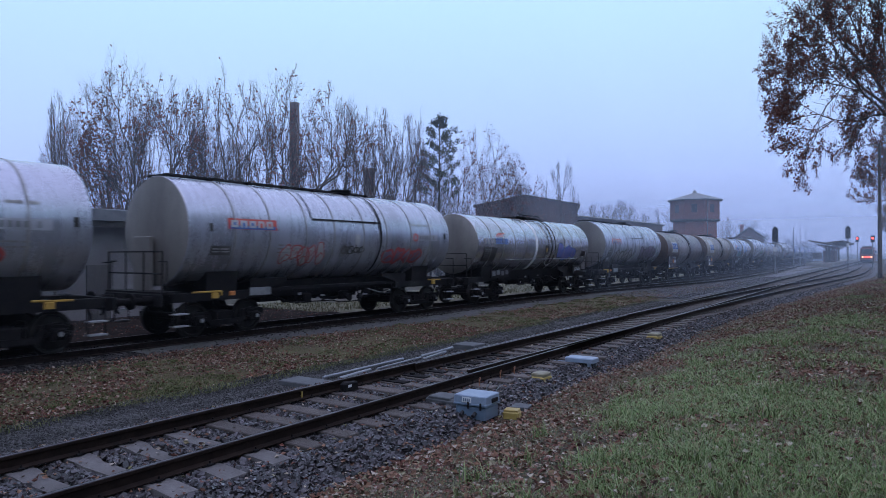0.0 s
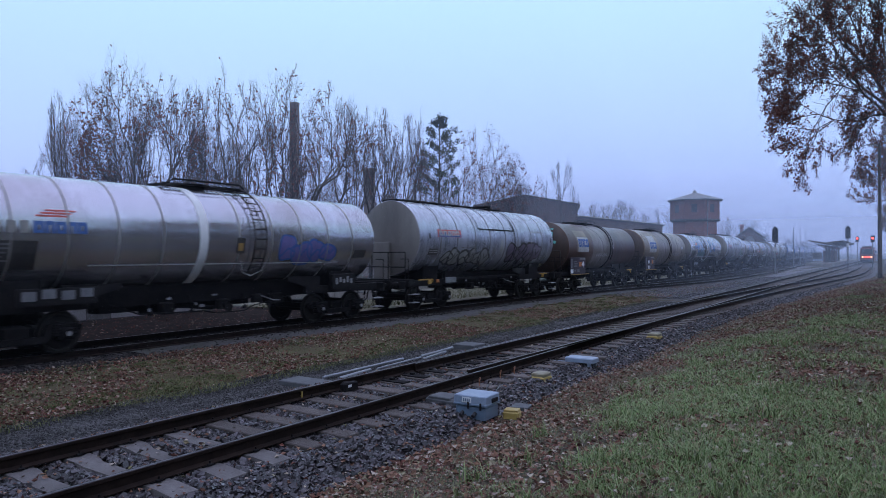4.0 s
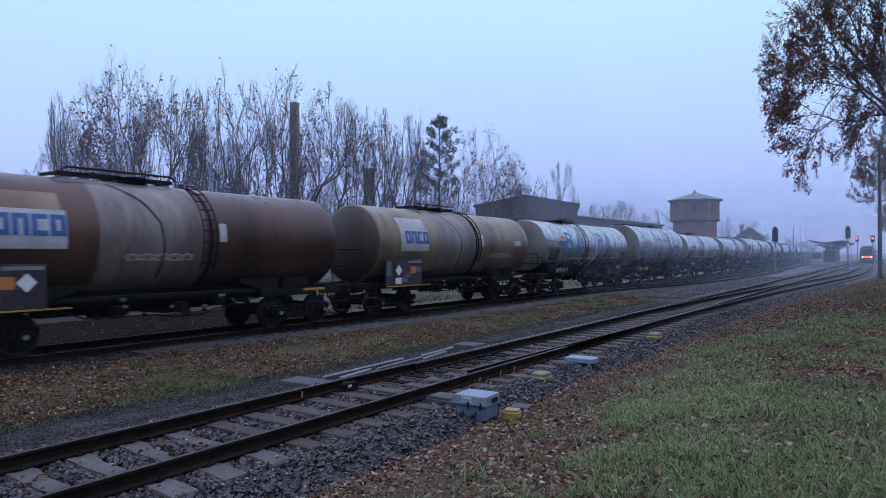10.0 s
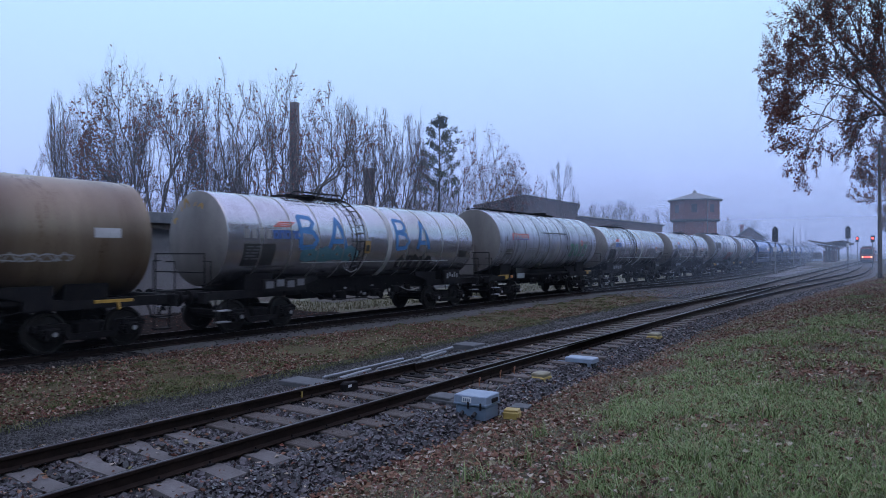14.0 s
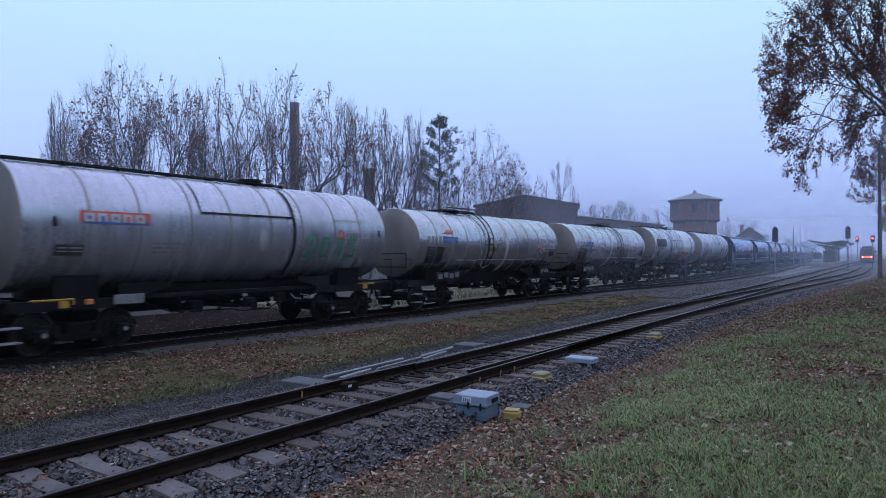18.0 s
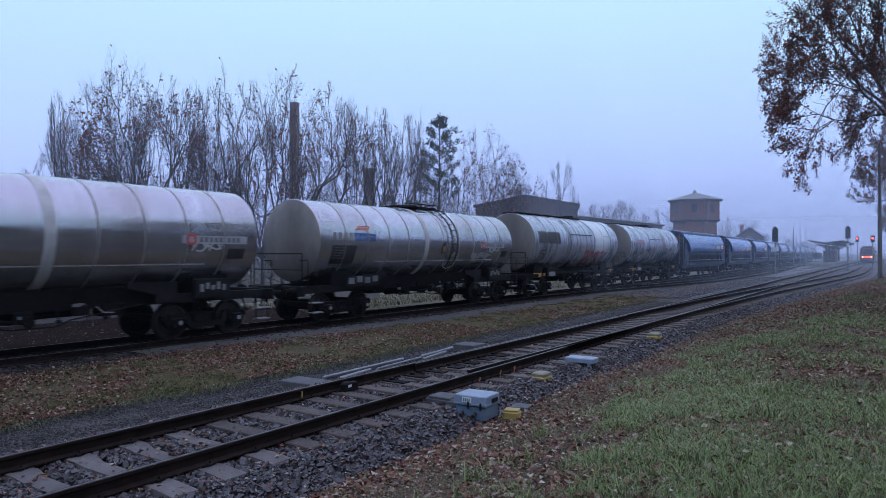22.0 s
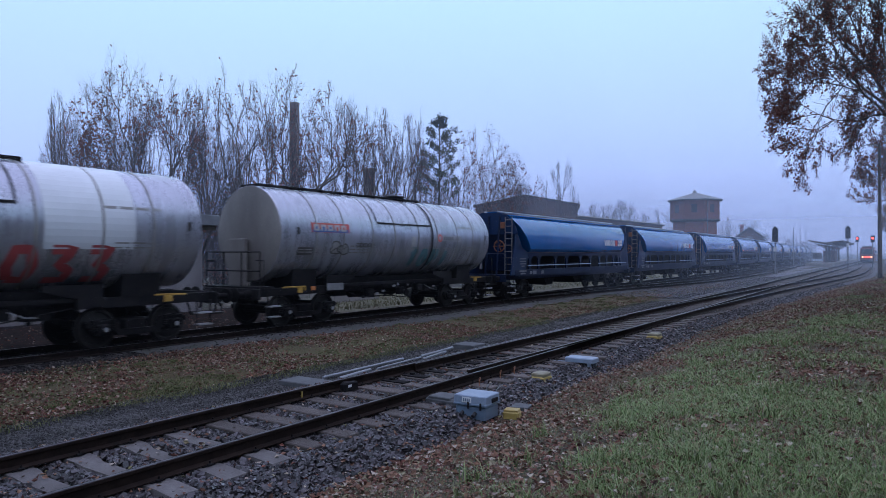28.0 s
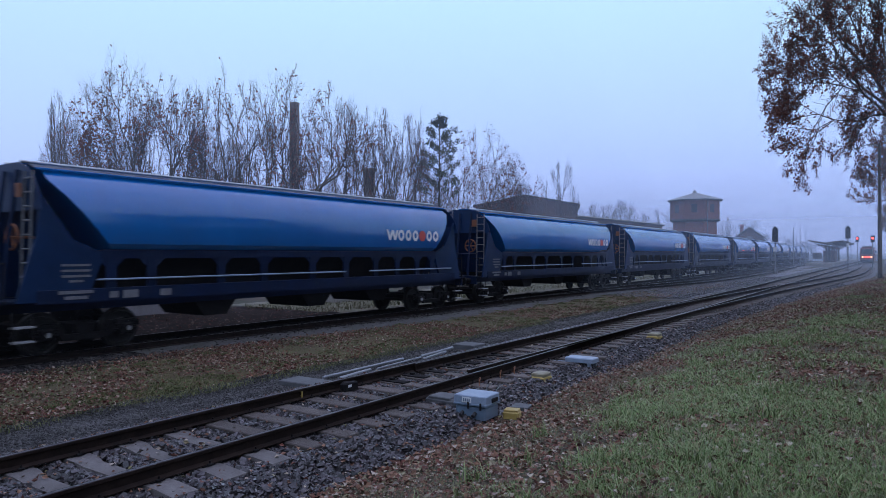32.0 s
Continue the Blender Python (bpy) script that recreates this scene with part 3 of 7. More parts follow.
def running_gear(w, half_base):
    for sx in (-half_base, half_base):
        b = put("bogie", BOGIE, w, sx, 0, 0, "cast steel two-axle bogie")
        for dx in (-0.9, 0.9):
            for y in (-1.04, 1.04):
                bx = put("axle_box", AXLE_BOX, b, dx, y, WHEEL_R)
                if y < 0:
                    bx.name = "axle_box"
                    put("bearing_cap", CAP, b, dx, y - 0.175, WHEEL_R)
                for q in (-0.2, 0.2):
                    put("spring", SPRING, b, dx + q, y, WHEEL_R + 0.1)
            put("brake_shoe", SHOE, b, dx + (0.53 if dx < 0 else -0.53), -0.75, WHEEL_R)
            s = put("wheelset", axle_mesh, w, sx + dx, 0, WHEEL_R, "axle with two worn steel wheels")
            put("wheel", wheel_mesh, s, 0, -0.7535, 0)
            put("wheel", wheel_mesh, s, 0, 0.7535, 0, rz=180)


buf = Geo()
buf.tube((0, 0, 0), (0.30, 0, 0), 0.11, 14)
buf.tube((0.30, 0, 0), (0.58, 0, 0), 0.085, 14)
buf.box((0.0, 0, 0), (0.04, 0.34, 0.34), b=0.012)
BUFFER = buf.mesh("buffer", M_IRON, 40)
pl = Geo()
pl.sweep([[(x, r * 1.0 * math.cos(2 * math.pi * i / 20) * 1.15, r * math.sin(2 * math.pi * i / 20)) for i in range(20)] for x, r in ((0.57, 0.20), (0.60, 0.20), (0.615, 0.15), (0.62, 0.02))])
BUFFER_PLATE = pl.mesh("buffer_plate", M_IRON, 40)
hk = Geo()
hk.box((0.12, 0, 0), (0.3, 0.06, 0.12), b=0.02)
hk.pipe([(0.25, 0, 0.02), (0.4, 0, -0.02), (0.42, 0, -0.3), (0.36, 0, -0.34)], 0.03, 8)
HOOK = hk.mesh("coupling_hook", M_IRON, 40)
hs = Geo()
hs.pipe([(0.0, 0, 0), (0.18, 0, -0.05), (0.28, 0, -0.25), (0.3, 0, -0.42), (0.42, 0, -0.46)], 0.025, 8)
HOSE = hs.mesh("brake_hose", M_BLACK, 50)


def draw_gear(w, xe, z=1.04):
    for sgn in (-1, 1):
        for y in (-0.875, 0.875):
            b = put("buffer", BUFFER, w, sgn * xe, y, z, rz=0 if sgn > 0 else 180)
            put("buffer_plate", BUFFER_PLATE, b, 0, 0, 0)
        put("coupling_hook", HOOK, w, sgn * xe, 0, z, rz=0 if sgn > 0 else 180)
        put("brake_hose", HOSE, w, sgn * xe, 0.35, z - 0.1, rz=0 if sgn > 0 else 180)


def sills(w, xa, xb, mat, z=1.06, h=0.24):
    """A pair of side sills from xa to xb."""
    for y in (-0.9, 0.9):
        part("side_sill", Geo().box(((xa + xb) / 2, y, z), (abs(xb - xa), 0.09, h), b=0.015), mat, w, smooth=30)


def underframe(w, xe, mat, deep=True, inner=None, thin=False):
    """Head stocks and sills; with inner, the frame is two stubs over the bogies and the tank carries itself between them."""
    if inner is None:
        sills(w, -xe, xe, mat)
    else:
        for sgn in (-1, 1):
            sills(w, sgn * xe, sgn * inner, mat)
            for y in (-0.98, 0.98):
                g = Geo().sweep([[(sgn * inner, y + o, 1.18), (sgn * (inner - 0.75), y + o, 1.38), (sgn * (inner - 0.75), y + o, 1.5), (sgn * (inner + 0.6), y + o, 1.5), (sgn * (inner + 0.6), y + o, 1.0), (sgn * inner, y + o, 0.95)] for o in (-0.03, 0.03)])
                part("tank_bracket", g, mat, w)
        if thin:
            sills(w, -inner, inner, mat, 1.16, 0.10)
    for x in (-xe, xe):
        part("head_stock", Geo().box((x, 0, 1.04), (0.10, 2.5, 0.30), b=0.015), mat, w, smooth=30)
    for x in (-xe * 0.86, -xe * 0.66, xe * 0.66, xe * 0.86):
        part("cross_beam", Geo().box((x, 0, 1.04), (0.14, 1.7, 0.2)), mat, w)
    if inner is not None:
        part("tank_cradle", Geo().box((0, 0, 1.17), (2 * inner + 0.6, 1.3, 0.5), b=0.05), M_IRON, w)
    if deep:
        rnd = random.Random(round(xe * 100))
        for bx, by, bz, sx, sy, sz in ((-0.2, 0.35, 0.94, 4.4, 0.7, 0.44), (-2.6, -0.35, 0.9, 0.7, 0.5, 0.26), (2.4, -0.5, 0.88, 0.6, 0.45, 0.3), (-1.3, -0.8, 0.82, 0.32, 0.3, 0.3), (1.55, -0.85, 0.92, 0.36, 0.2, 0.24)):
            b = Geo().box((bx, by, bz), (sx, sy, sz), b=0.04)
            part("equipment_box", b, M_IRON, w, smooth=40)
        b = Geo().pipe([(-2.2, -0.3, 1.02), (-1.0, -0.4, 0.86), (0.2, -0.6, 0.72), (1.2, -0.4, 0.86), (2.3, -0.3, 1.02)], 0.055, 8)
        part("drain_pipe", b, M_IRON, w)
        for bx in (-1.9, -0.75, 0.95, 2.0):
            b = Geo().tube((bx, -0.95, 1.12), (bx + 0.05, -1.0, 0.74), 0.022, 6)
            b.box((bx + 0.05, -1.0, 0.72), (0.12, 0.08, 0.08), b=0.02)
            part("hanger", b, M_IRON, w)
        b = Geo().tube((-1.6, -0.15, 0.84), (-0.7, -0.15, 0.84), 0.19, 14)
        b.tube((-0.7, -0.15, 0.84), (0.7, -0.15, 0.84), 0.03, 6)
        part("brake_cylinder", b, M_IRON, w, smooth=40)
        b = Geo().tube((1.0, 0.3, 0.86), (2.0, 0.3, 0.86), 0.18, 14)
        part("air_tank", b, M_IRON, w, smooth=40)
        b = Geo().box((0.3, -0.95, 0.84), (0.36, 0.22, 0.26), b=0.03)
        b.tube((0.3, -1.06, 0.82), (0.3, -1.2, 0.76), 0.09, 12)
        b.tube((0.3, -1.2, 0.76), (0.3, -1.23, 0.76), 0.12, 12)
        part("drain_valve", b, M_IRON, w, smooth=40)
        b = Geo().pipe([(-2.9, -1.08, 1.0), (-2.2, -1.1, 0.74), (-0.4, -1.1, 0.70), (0.0, -1.1, 0.62), (0.9, -1.1, 0.62), (1.2, -1.1, 0.74), (2.9, -1.08, 0.98)], 0.018, 6)
        part("brake_rigging", b, M_IRON, w)
        for k in range(5):
            bx = rnd.uniform(-2.6, 2.6)
            b = Geo().box((bx, -1.14, rnd.uniform(0.80, 1.12)), (rnd.uniform(0.06, 0.20), 0.03, rnd.uniform(0.04, 0.08)), b=0.008)
            part("equipment_plate", b, M_STEP if k == 2 else M_BOARD_GREY, w)
        b = Geo().pipe([(rnd.uniform(1.0, 1.8), -1.12, 1.0), (1.9, -1.16, 0.86), (2.15, -1.16, 0.84)], 0.016, 6)
        part("valve_lever", b, M_STEP, w)


def corner_steps(w, xe, mat):
    for sx in (-1, 1):
        for sy in (-1, 1):
            g = Geo()
            x, y = sx * (xe - 0.45), sy * 1.3
            g.pipe([(x - 0.2, y, 1.0), (x - 0.2, y, 0.355), (x + 0.2, y, 0.355), (x + 0.2, y, 1.0)], 0.018, 6)
            st = part("step", g, M_BLACK, w)
            for z in (0.38, 0.68):
                part("tread", Geo().box((x, y, z), (0.42, 0.24, 0.035), b=0.008), mat, st)
            h = Geo().pipe([(sx * (xe - 0.1), y, 1.15), (sx * (xe - 0.1), y, 2.0), (sx * (xe - 0.1), y - sy * 0.35, 2.0)], 0.016, 6)
            part("grab_rail", h, M_BLACK, w)


def ladder(w, x, r, zc, mat, top=80, low=-40, name="ladder"):
    """A ladder bowed round the tank's near flank."""
    g = Geo()
    for q in (-0.2, 0.2):
        g.pipe([arc_point(x + q, a, r + 0.10, zc) for a in range(low, top + 1, 12)], 0.022, 6)
    for a in range(low + 6, top, 11):
        g.tube(arc_point(x - 0.2, a, r + 0.10, zc), arc_point(x + 0.2, a, r + 0.10, zc), 0.016, 6)
    part(name, g, mat, w, "black steel ladder")


def top_walk(w, x0, x1, z, mat, rail_posts=False):
    g = Geo()
    for y in (-0.33, 0.0, 0.33):
        g.box(((x0 + x1) / 2, y, z), (x1 - x0, 0.16, 0.025))
    n = max(2, int((x1 - x0) / 1.2))
    for i in range(n + 1):
        x = x0 + (x1 - x0) * i / n
        g.box((x, 0, z - 0.04), (0.05, 0.8, 0.07))
    part("roof_walkway", g, mat, w, "dark grating walkway on top of the tank")
    if rail_posts:
        h = Geo()
        for y in (-0.55,):
            h.pipe([(x0, y, z), (x0 + 0.15, y, z + 0.10), (x1 - 0.15, y, z + 0.10), (x1, y, z)], 0.025, 6)
            for i in range(1, 4):
                x = x0 + (x1 - x0) * i / 4
                h.tube((x, y, z), (x, y, z + 0.10), 0.02, 6)
        part("guard_rail", h, mat, w)


def dome(w, x, z, mat):
    g = Geo().tube((x, 0, z - 0.15), (x, 0, z + 0.12), 0.34, 18)
    g.tube((x, 0, z + 0.12), (x, 0, z + 0.16), 0.38, 18)
    part("manhole", g, mat, w, smooth=40)


def tank_shell(w, half_len, r, zc, mat, end_mat, dish=0.16, rim=0.02):
    n = 56
    prof = [(-half_len, r - rim), (-half_len + 0.03, r), (half_len - 0.03, r), (half_len, r - rim)]
    part("tank", Geo().sweep([[(x, q * math.cos(2 * math.pi * i / n), zc + q * math.sin(2 * math.pi * i / n)) for i in range(n)] for x, q in prof], caps=False), mat, w, smooth=30)
    for s in (-1, 1):
        pr = [(half_len - 0.005, r - rim), (half_len - 0.01 + dish * 0.25, (r - rim) * 0.93), (half_len + dish * 0.62, (r - rim) * 0.75), (half_len + dish * 0.9, (r - rim) * 0.42), (half_len + dish, 0.02)]
        part("tank_end", Geo().sweep([[(s * x, q * math.cos(2 * math.pi * i / n), zc + q * math.sin(2 * math.pi * i / n)) for i in range(n)] for x, q in pr]), end_mat, w, "dirty dished tank end", smooth=40)


def hoop(w, x, r, zc, mat, width=0.05, proud=0.012, name="band"):
    n = 48
    g = Geo().sweep([[(x + o, q * math.cos(2 * math.pi * i / n), zc + q * math.sin(2 * math.pi * i / n)) for i in range(n)] for o, q in ((-width / 2, r - 0.01), (-width / 2, r + proud), (width / 2, r + proud), (width / 2, r - 0.01))], caps=False)
    part(name, g, mat, w, smooth=30)


def saddles(w, half_len, r, zc, mat):
    for x in (-half_len + 1.35, half_len - 1.35):
        g = Geo()
        g.sweep([[(x + o, -0.95, 1.15), (x + o, 0.95, 1.15), (x + o, 1.0, zc - r * 0.74), (x + o, 0, zc - r * 0.99), (x + o, -1.0, zc - r * 0.74)] for o in (-0.5, 0.5)])
        part("saddle", g, mat, w)


M_FADED_TEAL = surface("faded_teal_spray", (0.05, 0.14, 0.17), (0.09, 0.2, 0.23), 1.5, 0.6, 0.0)


def owner_mark(w, x0, x1, a, r, zc):
    """A small red ring and a row of grey bars on a slightly paler field."""
    f = part("owner_mark", patch(Geo(), x0 - 0.1, x1 + 0.1, a - 4.5, a + 4.5, r, zc, 0.004), M_FIELD, w, "small company mark, red ring and grey bars")
    g = Geo()
    n = 16
    c = [(x0 + 0.16 + 0.12 * math.cos(2 * math.pi * i / n), 0.12 * math.sin(2 * math.pi * i / n) + radians(a) * r) for i in range(n + 1)]
    stroke(g, c, 0.07, r, zc, 0.010)
    part("ring", g, M_RED, f)
    x = x0 + 0.4
    k = 0
    while x < x1 - 0.1:
        part("mark_bar", patch(Geo(), x, x + 0.10, a - 2.6, a + 2.6, r, zc, 0.010), M_BAND_DARK, f)
        x += 0.15 if k != 4 else 0.26
        k += 1


M_FIELD = surface("paler_grey_field", (0.30, 0.30, 0.33), (0.36, 0.36, 0.39), 2.0, 0.4, 0.0)
M_BAND_DARK = surface("faded_grey_lettering", (0.10, 0.10, 0.11), (0.17, 0.165, 0.17), 3.0, 0.6, 0.0)


def insulated_wagon(half_len, label, look_kind, tag_seed=1):
    """Grey clad tank wagon with cover bands, a long top walkway and an end platform."""
    r, zc = 1.46, 2.80
    w = thing("tank_wagon", Matrix(), label, "tank wagon", "wagons of the freight train")
    xe = half_len + 0.62
    tank_shell(w, half_len, r, zc, M_GREY_TANK, M_END, dish=0.10)
    n = 9
    for i in range(1, n):
        hoop(w, -half_len + 2 * half_len * i / n + (0.1 if i % 2 else 0), r, zc, M_BAND)
    top_walk(w, -half_len + 0.05, half_len * 0.36, zc + r + 0.035, M_BLACK)
    dome(w, half_len * 0.2, zc + r, M_BLACK)
    saddles(w, half_len, r, zc, M_BLACK)
    underframe(w, xe, M_BLACK, inner=half_len - 2.9, thin=True)
    running_gear(w, half_len - 1.45)
    draw_gear(w, xe)
    corner_steps(w, xe, M_STEP)
    # the vapour line: a dark hoop over the flank and a straight run from it
    g = Geo()
    strap = half_len * (-0.275 if look_kind == "panel" else 0.267)
    patch(g, strap, strap + 0.09, -55, 62, r, zc, 0.03)
    patch(g, -half_len * 0.27, half_len * 0.275, 16.6, 18.8, r, zc, 0.03)
    patch(g, half_len * 0.268 if look_kind == "panel" else -half_len * 0.275, half_len * 0.275 if look_kind == "panel" else -half_len * 0.268, 18.8, 62, r, zc, 0.02)
    part("trim_strip", g, M_BLACK, w, "black edge strip of the cladding")
    # end platform with railings
    g = Geo().box((-xe + 0.25, 0, 1.22), (0.55, 2.5, 0.05))
    part("end_platform", g, M_BLACK, w)
    g = Geo()
    for y in (-1.2, -0.4, 0.4, 1.2):
        g.tube((-xe + 0.04, y, 1.2), (-xe + 0.04, y, 2.25), 0.022, 6)
    for z in (1.7, 2.25):
        g.tube((-xe + 0.04, -1.2, z), (-xe + 0.04, 1.2, z), 0.022, 6)
    part("railing", g, M_BLACK, w)
    g = Geo().box((-half_len - 0.22, 0.2, 1.95), (0.12, 0.75, 1.4), b=0.02)
    part("cabinet", g, M_END, w, "grey valve cabinet")
    # lettering as plain shapes
    if look_kind != "panel":
        g = Geo()
        patch(g, -half_len * 0.80, -half_len * 0.515, 2.2, 13.8, r, zc, 0.006)
        lg = part("logo", g, M_RED, w, "red and blue company bar")
        g = Geo()
        patch(g, -half_len * 0.79, -half_len * 0.525, 2.6, 6.2, r, zc, 0.011)
        part("logo_field", g, M_NAVY, lg)
        for i in range(5):
            x0 = -half_len * (0.785 - 0.051 * i)
            g = patch(Geo(), x0, x0 + 0.24, 4.2, 11.8, r, zc, 0.016)
            part("logo_block", g, M_OFFWHITE, lg)
            g = patch(Geo(), x0 + 0.08, x0 + 0.16, 4.2 if i % 2 else 6.4, 9.4, r, zc, 0.019)
            part("logo_gap", g, M_NAVY if i < 3 else M_RED, lg)
    else:
        g = patch(Geo(), -half_len * 0.93, -half_len * 0.49, -3.0, 21, r, zc, 0.006)
        part("name_panel", g, M_SPRAY_BLACK, w, "black name panel")
    g = Geo()
    patch(g, -half_len * 0.886, -half_len * 0.777, -26, -16, r, zc)
    part("plate", g, M_SPRAY_BLACK, w, "black data plate")
    g = bars(Geo(), -half_len * 0.875, -19, r, zc, 2, 0.55, 3, 0.03, 0.08)
    tagged(part("small_print", g, M_OFFWHITE, w), kind="stuff")
    g = bars(Geo(), half_len * 0.58, 18, r, zc, 1, 1.4, 5, 0.07)
    bars(g, half_len * 0.62, -14, r, zc, 2, 1.0, 6, 0.04)
    bars(g, -half_len * 0.5, -14, r, zc, 3, 1.0, 7, 0.04)
    tagged(part("small_print", g, M_BAND, w), kind="stuff")
    g = patch(Geo(), half_len * 0.055, half_len * 0.095, -21, 1, r, zc)
    part("level_plate", g, M_OFFWHITE, w)
    for x in (-half_len * 0.9, half_len * 0.93):
        part("mark", patch(Geo(), x, x + 0.11, -1, 7.5, r, zc), M_BLACK, w)
    g = Geo().pipe([(-half_len + 0.25, -1.22, 1.20), (-half_len + 1.15, -1.22, 1.20), (-half_len + 1.15, -1.22, 1.08)], 0.025, 6)
    g.box((-half_len + 0.95, -1.23, 1.10), (0.22, 0.05, 0.16), b=0.03)
    part("warning_bar", g, M_YELLOW, w, "yellow painted handle bar")
    part("tap", Geo().box((-half_len + 1.5, -1.22, 1.13), (0.2, 0.06, 0.12), b=0.03), M_ORANGE, w, "small orange tap handle")
    g = Geo().box((-half_len * 0.58, -1.2, 1.14), (0.75, 0.04, 0.22), b=0.01)
    part("sign_board", g, M_STEP, w)
    g = Geo()
    if look_kind == "red":
        fl = Geo()
        bubbles(g, fl, -half_len * 0.47, -0.95, 1.75, 0.62, r, zc, 11, 5, 0.055)
        gr = part("graffiti", g, M_SPRAY_RED, w, "red-edged spray-paint shapes with pale filling")
        part("graffiti_fill", fl, M_OFFWHITE, gr)
        g, fl = Geo(), Geo()
        bubbles(g, fl, half_len * 0.34, -1.0, 2.1, 0.6, r, zc, 12, 4, 0.10)
        gr = part("graffiti", g, M_SPRAY_RED, w, "dark red spray-paint shapes")
        part("graffiti_fill", fl, M_SPRAY_VIOLET, gr)
        g = scrawl(Geo(), -half_len * 0.05, -0.62, 1.1, 0.28, 0.05, r, zc, 19, 4)
        part("graffiti", g, M_SPRAY_BLACK, w, "small black spray-paint tag")
    elif look_kind == "black":
        fl = Geo()
        bubbles(g, fl, -half_len * 0.70, -1.15, 3.55, 0.8, r, zc, 13, 6, 0.075)
        gr = part("graffiti", g, M_SPRAY_BLACK, w, "wide black spray-paint lettering shapes")
        part("graffiti_fill", fl, M_GREY_PALE, gr)
        g, fl = Geo(), Geo()
        bubbles(g, fl, half_len * 0.19, -1.05, 3.4, 1.05, r, zc, 14, 4, 0.11)
        gr = part("graffiti", g, M_SPRAY_BLACK, w, "black and violet spray-paint shapes")
        part("graffiti_fill", fl, M_SPRAY_VIOLET, gr)
    elif look_kind == "panel":
        numerals(g, "2033", half_len * 0.12, -1.38, 0.82, 0.9, 0.22, r, zc)
        part("graffiti", g, M_SPRAY_RED, w, "thick dark red sprayed numerals 2033")
        cs = Geo()
        patch(cs, half_len * 0.36, half_len * 0.70, -20, 88, r, zc, 0.005)
        part("clean_course", cs, M_FRESH, w, "freshly painted light grey tank section")
    elif tag_seed == 1:
        numerals(g, "2033", half_len * 0.36, -0.72, 0.62, 0.62, 0.12, r, zc)
        part("graffiti", g, M_SPRAY_GREEN, w, "faded sprayed numerals low on the flank")
    else:
        # four faded block letters with pale top edges
        cap = Geo()
        for k, lines in enumerate(([[(0.35, 0), (0.35, 1)], [(0, 1), (0.75, 1)]], LETTERS["0"], [[(0, 0), (0, 1), (0.5, 0.95), (0.5, 0.55), (0, 0.5)]], [[(0.3, 0), (0.3, 1)]])):
            for line in lines:
                stroke(g, [(0.38 + 0.7 * k + 0.6 * px, -1.15 + 0.66 * py) for px, py in line], 0.24, r, zc)
            stroke(cap, [(0.32 + 0.7 * k, -0.40), (0.80 + 0.7 * k, -0.40)], 0.03, r, zc, 0.012)
        gr = part("graffiti", g, M_FADED_TEAL, w, "four faded dark teal block letters")
        part("graffiti_highlight", cap, M_GREY_PALE, gr)
        g, fl = Geo(), Geo()
        bubbles(g, fl, -half_len * 0.645, -0.62, 0.75, 0.36, r, zc, 33, 2, 0.05)
        gr = part("graffiti", g, M_SPRAY_BLACK, w, "small dark oval tag")
        part("graffiti_fill", fl, M_GREY_PALE, gr)
        part("graffiti", scrawl(Geo(), -half_len * 0.46, -0.40, 0.95, 0.16, 0.035, r, zc, 34, 5), M_SPRAY_BLACK, w, "small black spray-paint tag")
    if look_kind in ("red", "tag"):
        owner_mark(w, half_len * (0.335 if tag_seed == 2 else 0.59), half_len * (0.60 if tag_seed == 2 else 0.84), 0.0, r, zc)
    g = Geo().pipe([(half_len - 1.15, -1.22, 1.20), (half_len - 0.3, -1.22, 1.18)], 0.025, 6)
    g.box((half_len - 0.8, -1.23, 1.10), (0.24, 0.05, 0.16), b=0.03)
    part("warning_bar", g, M_YELLOW, w, "yellow painted handle bar")
    return w, xe


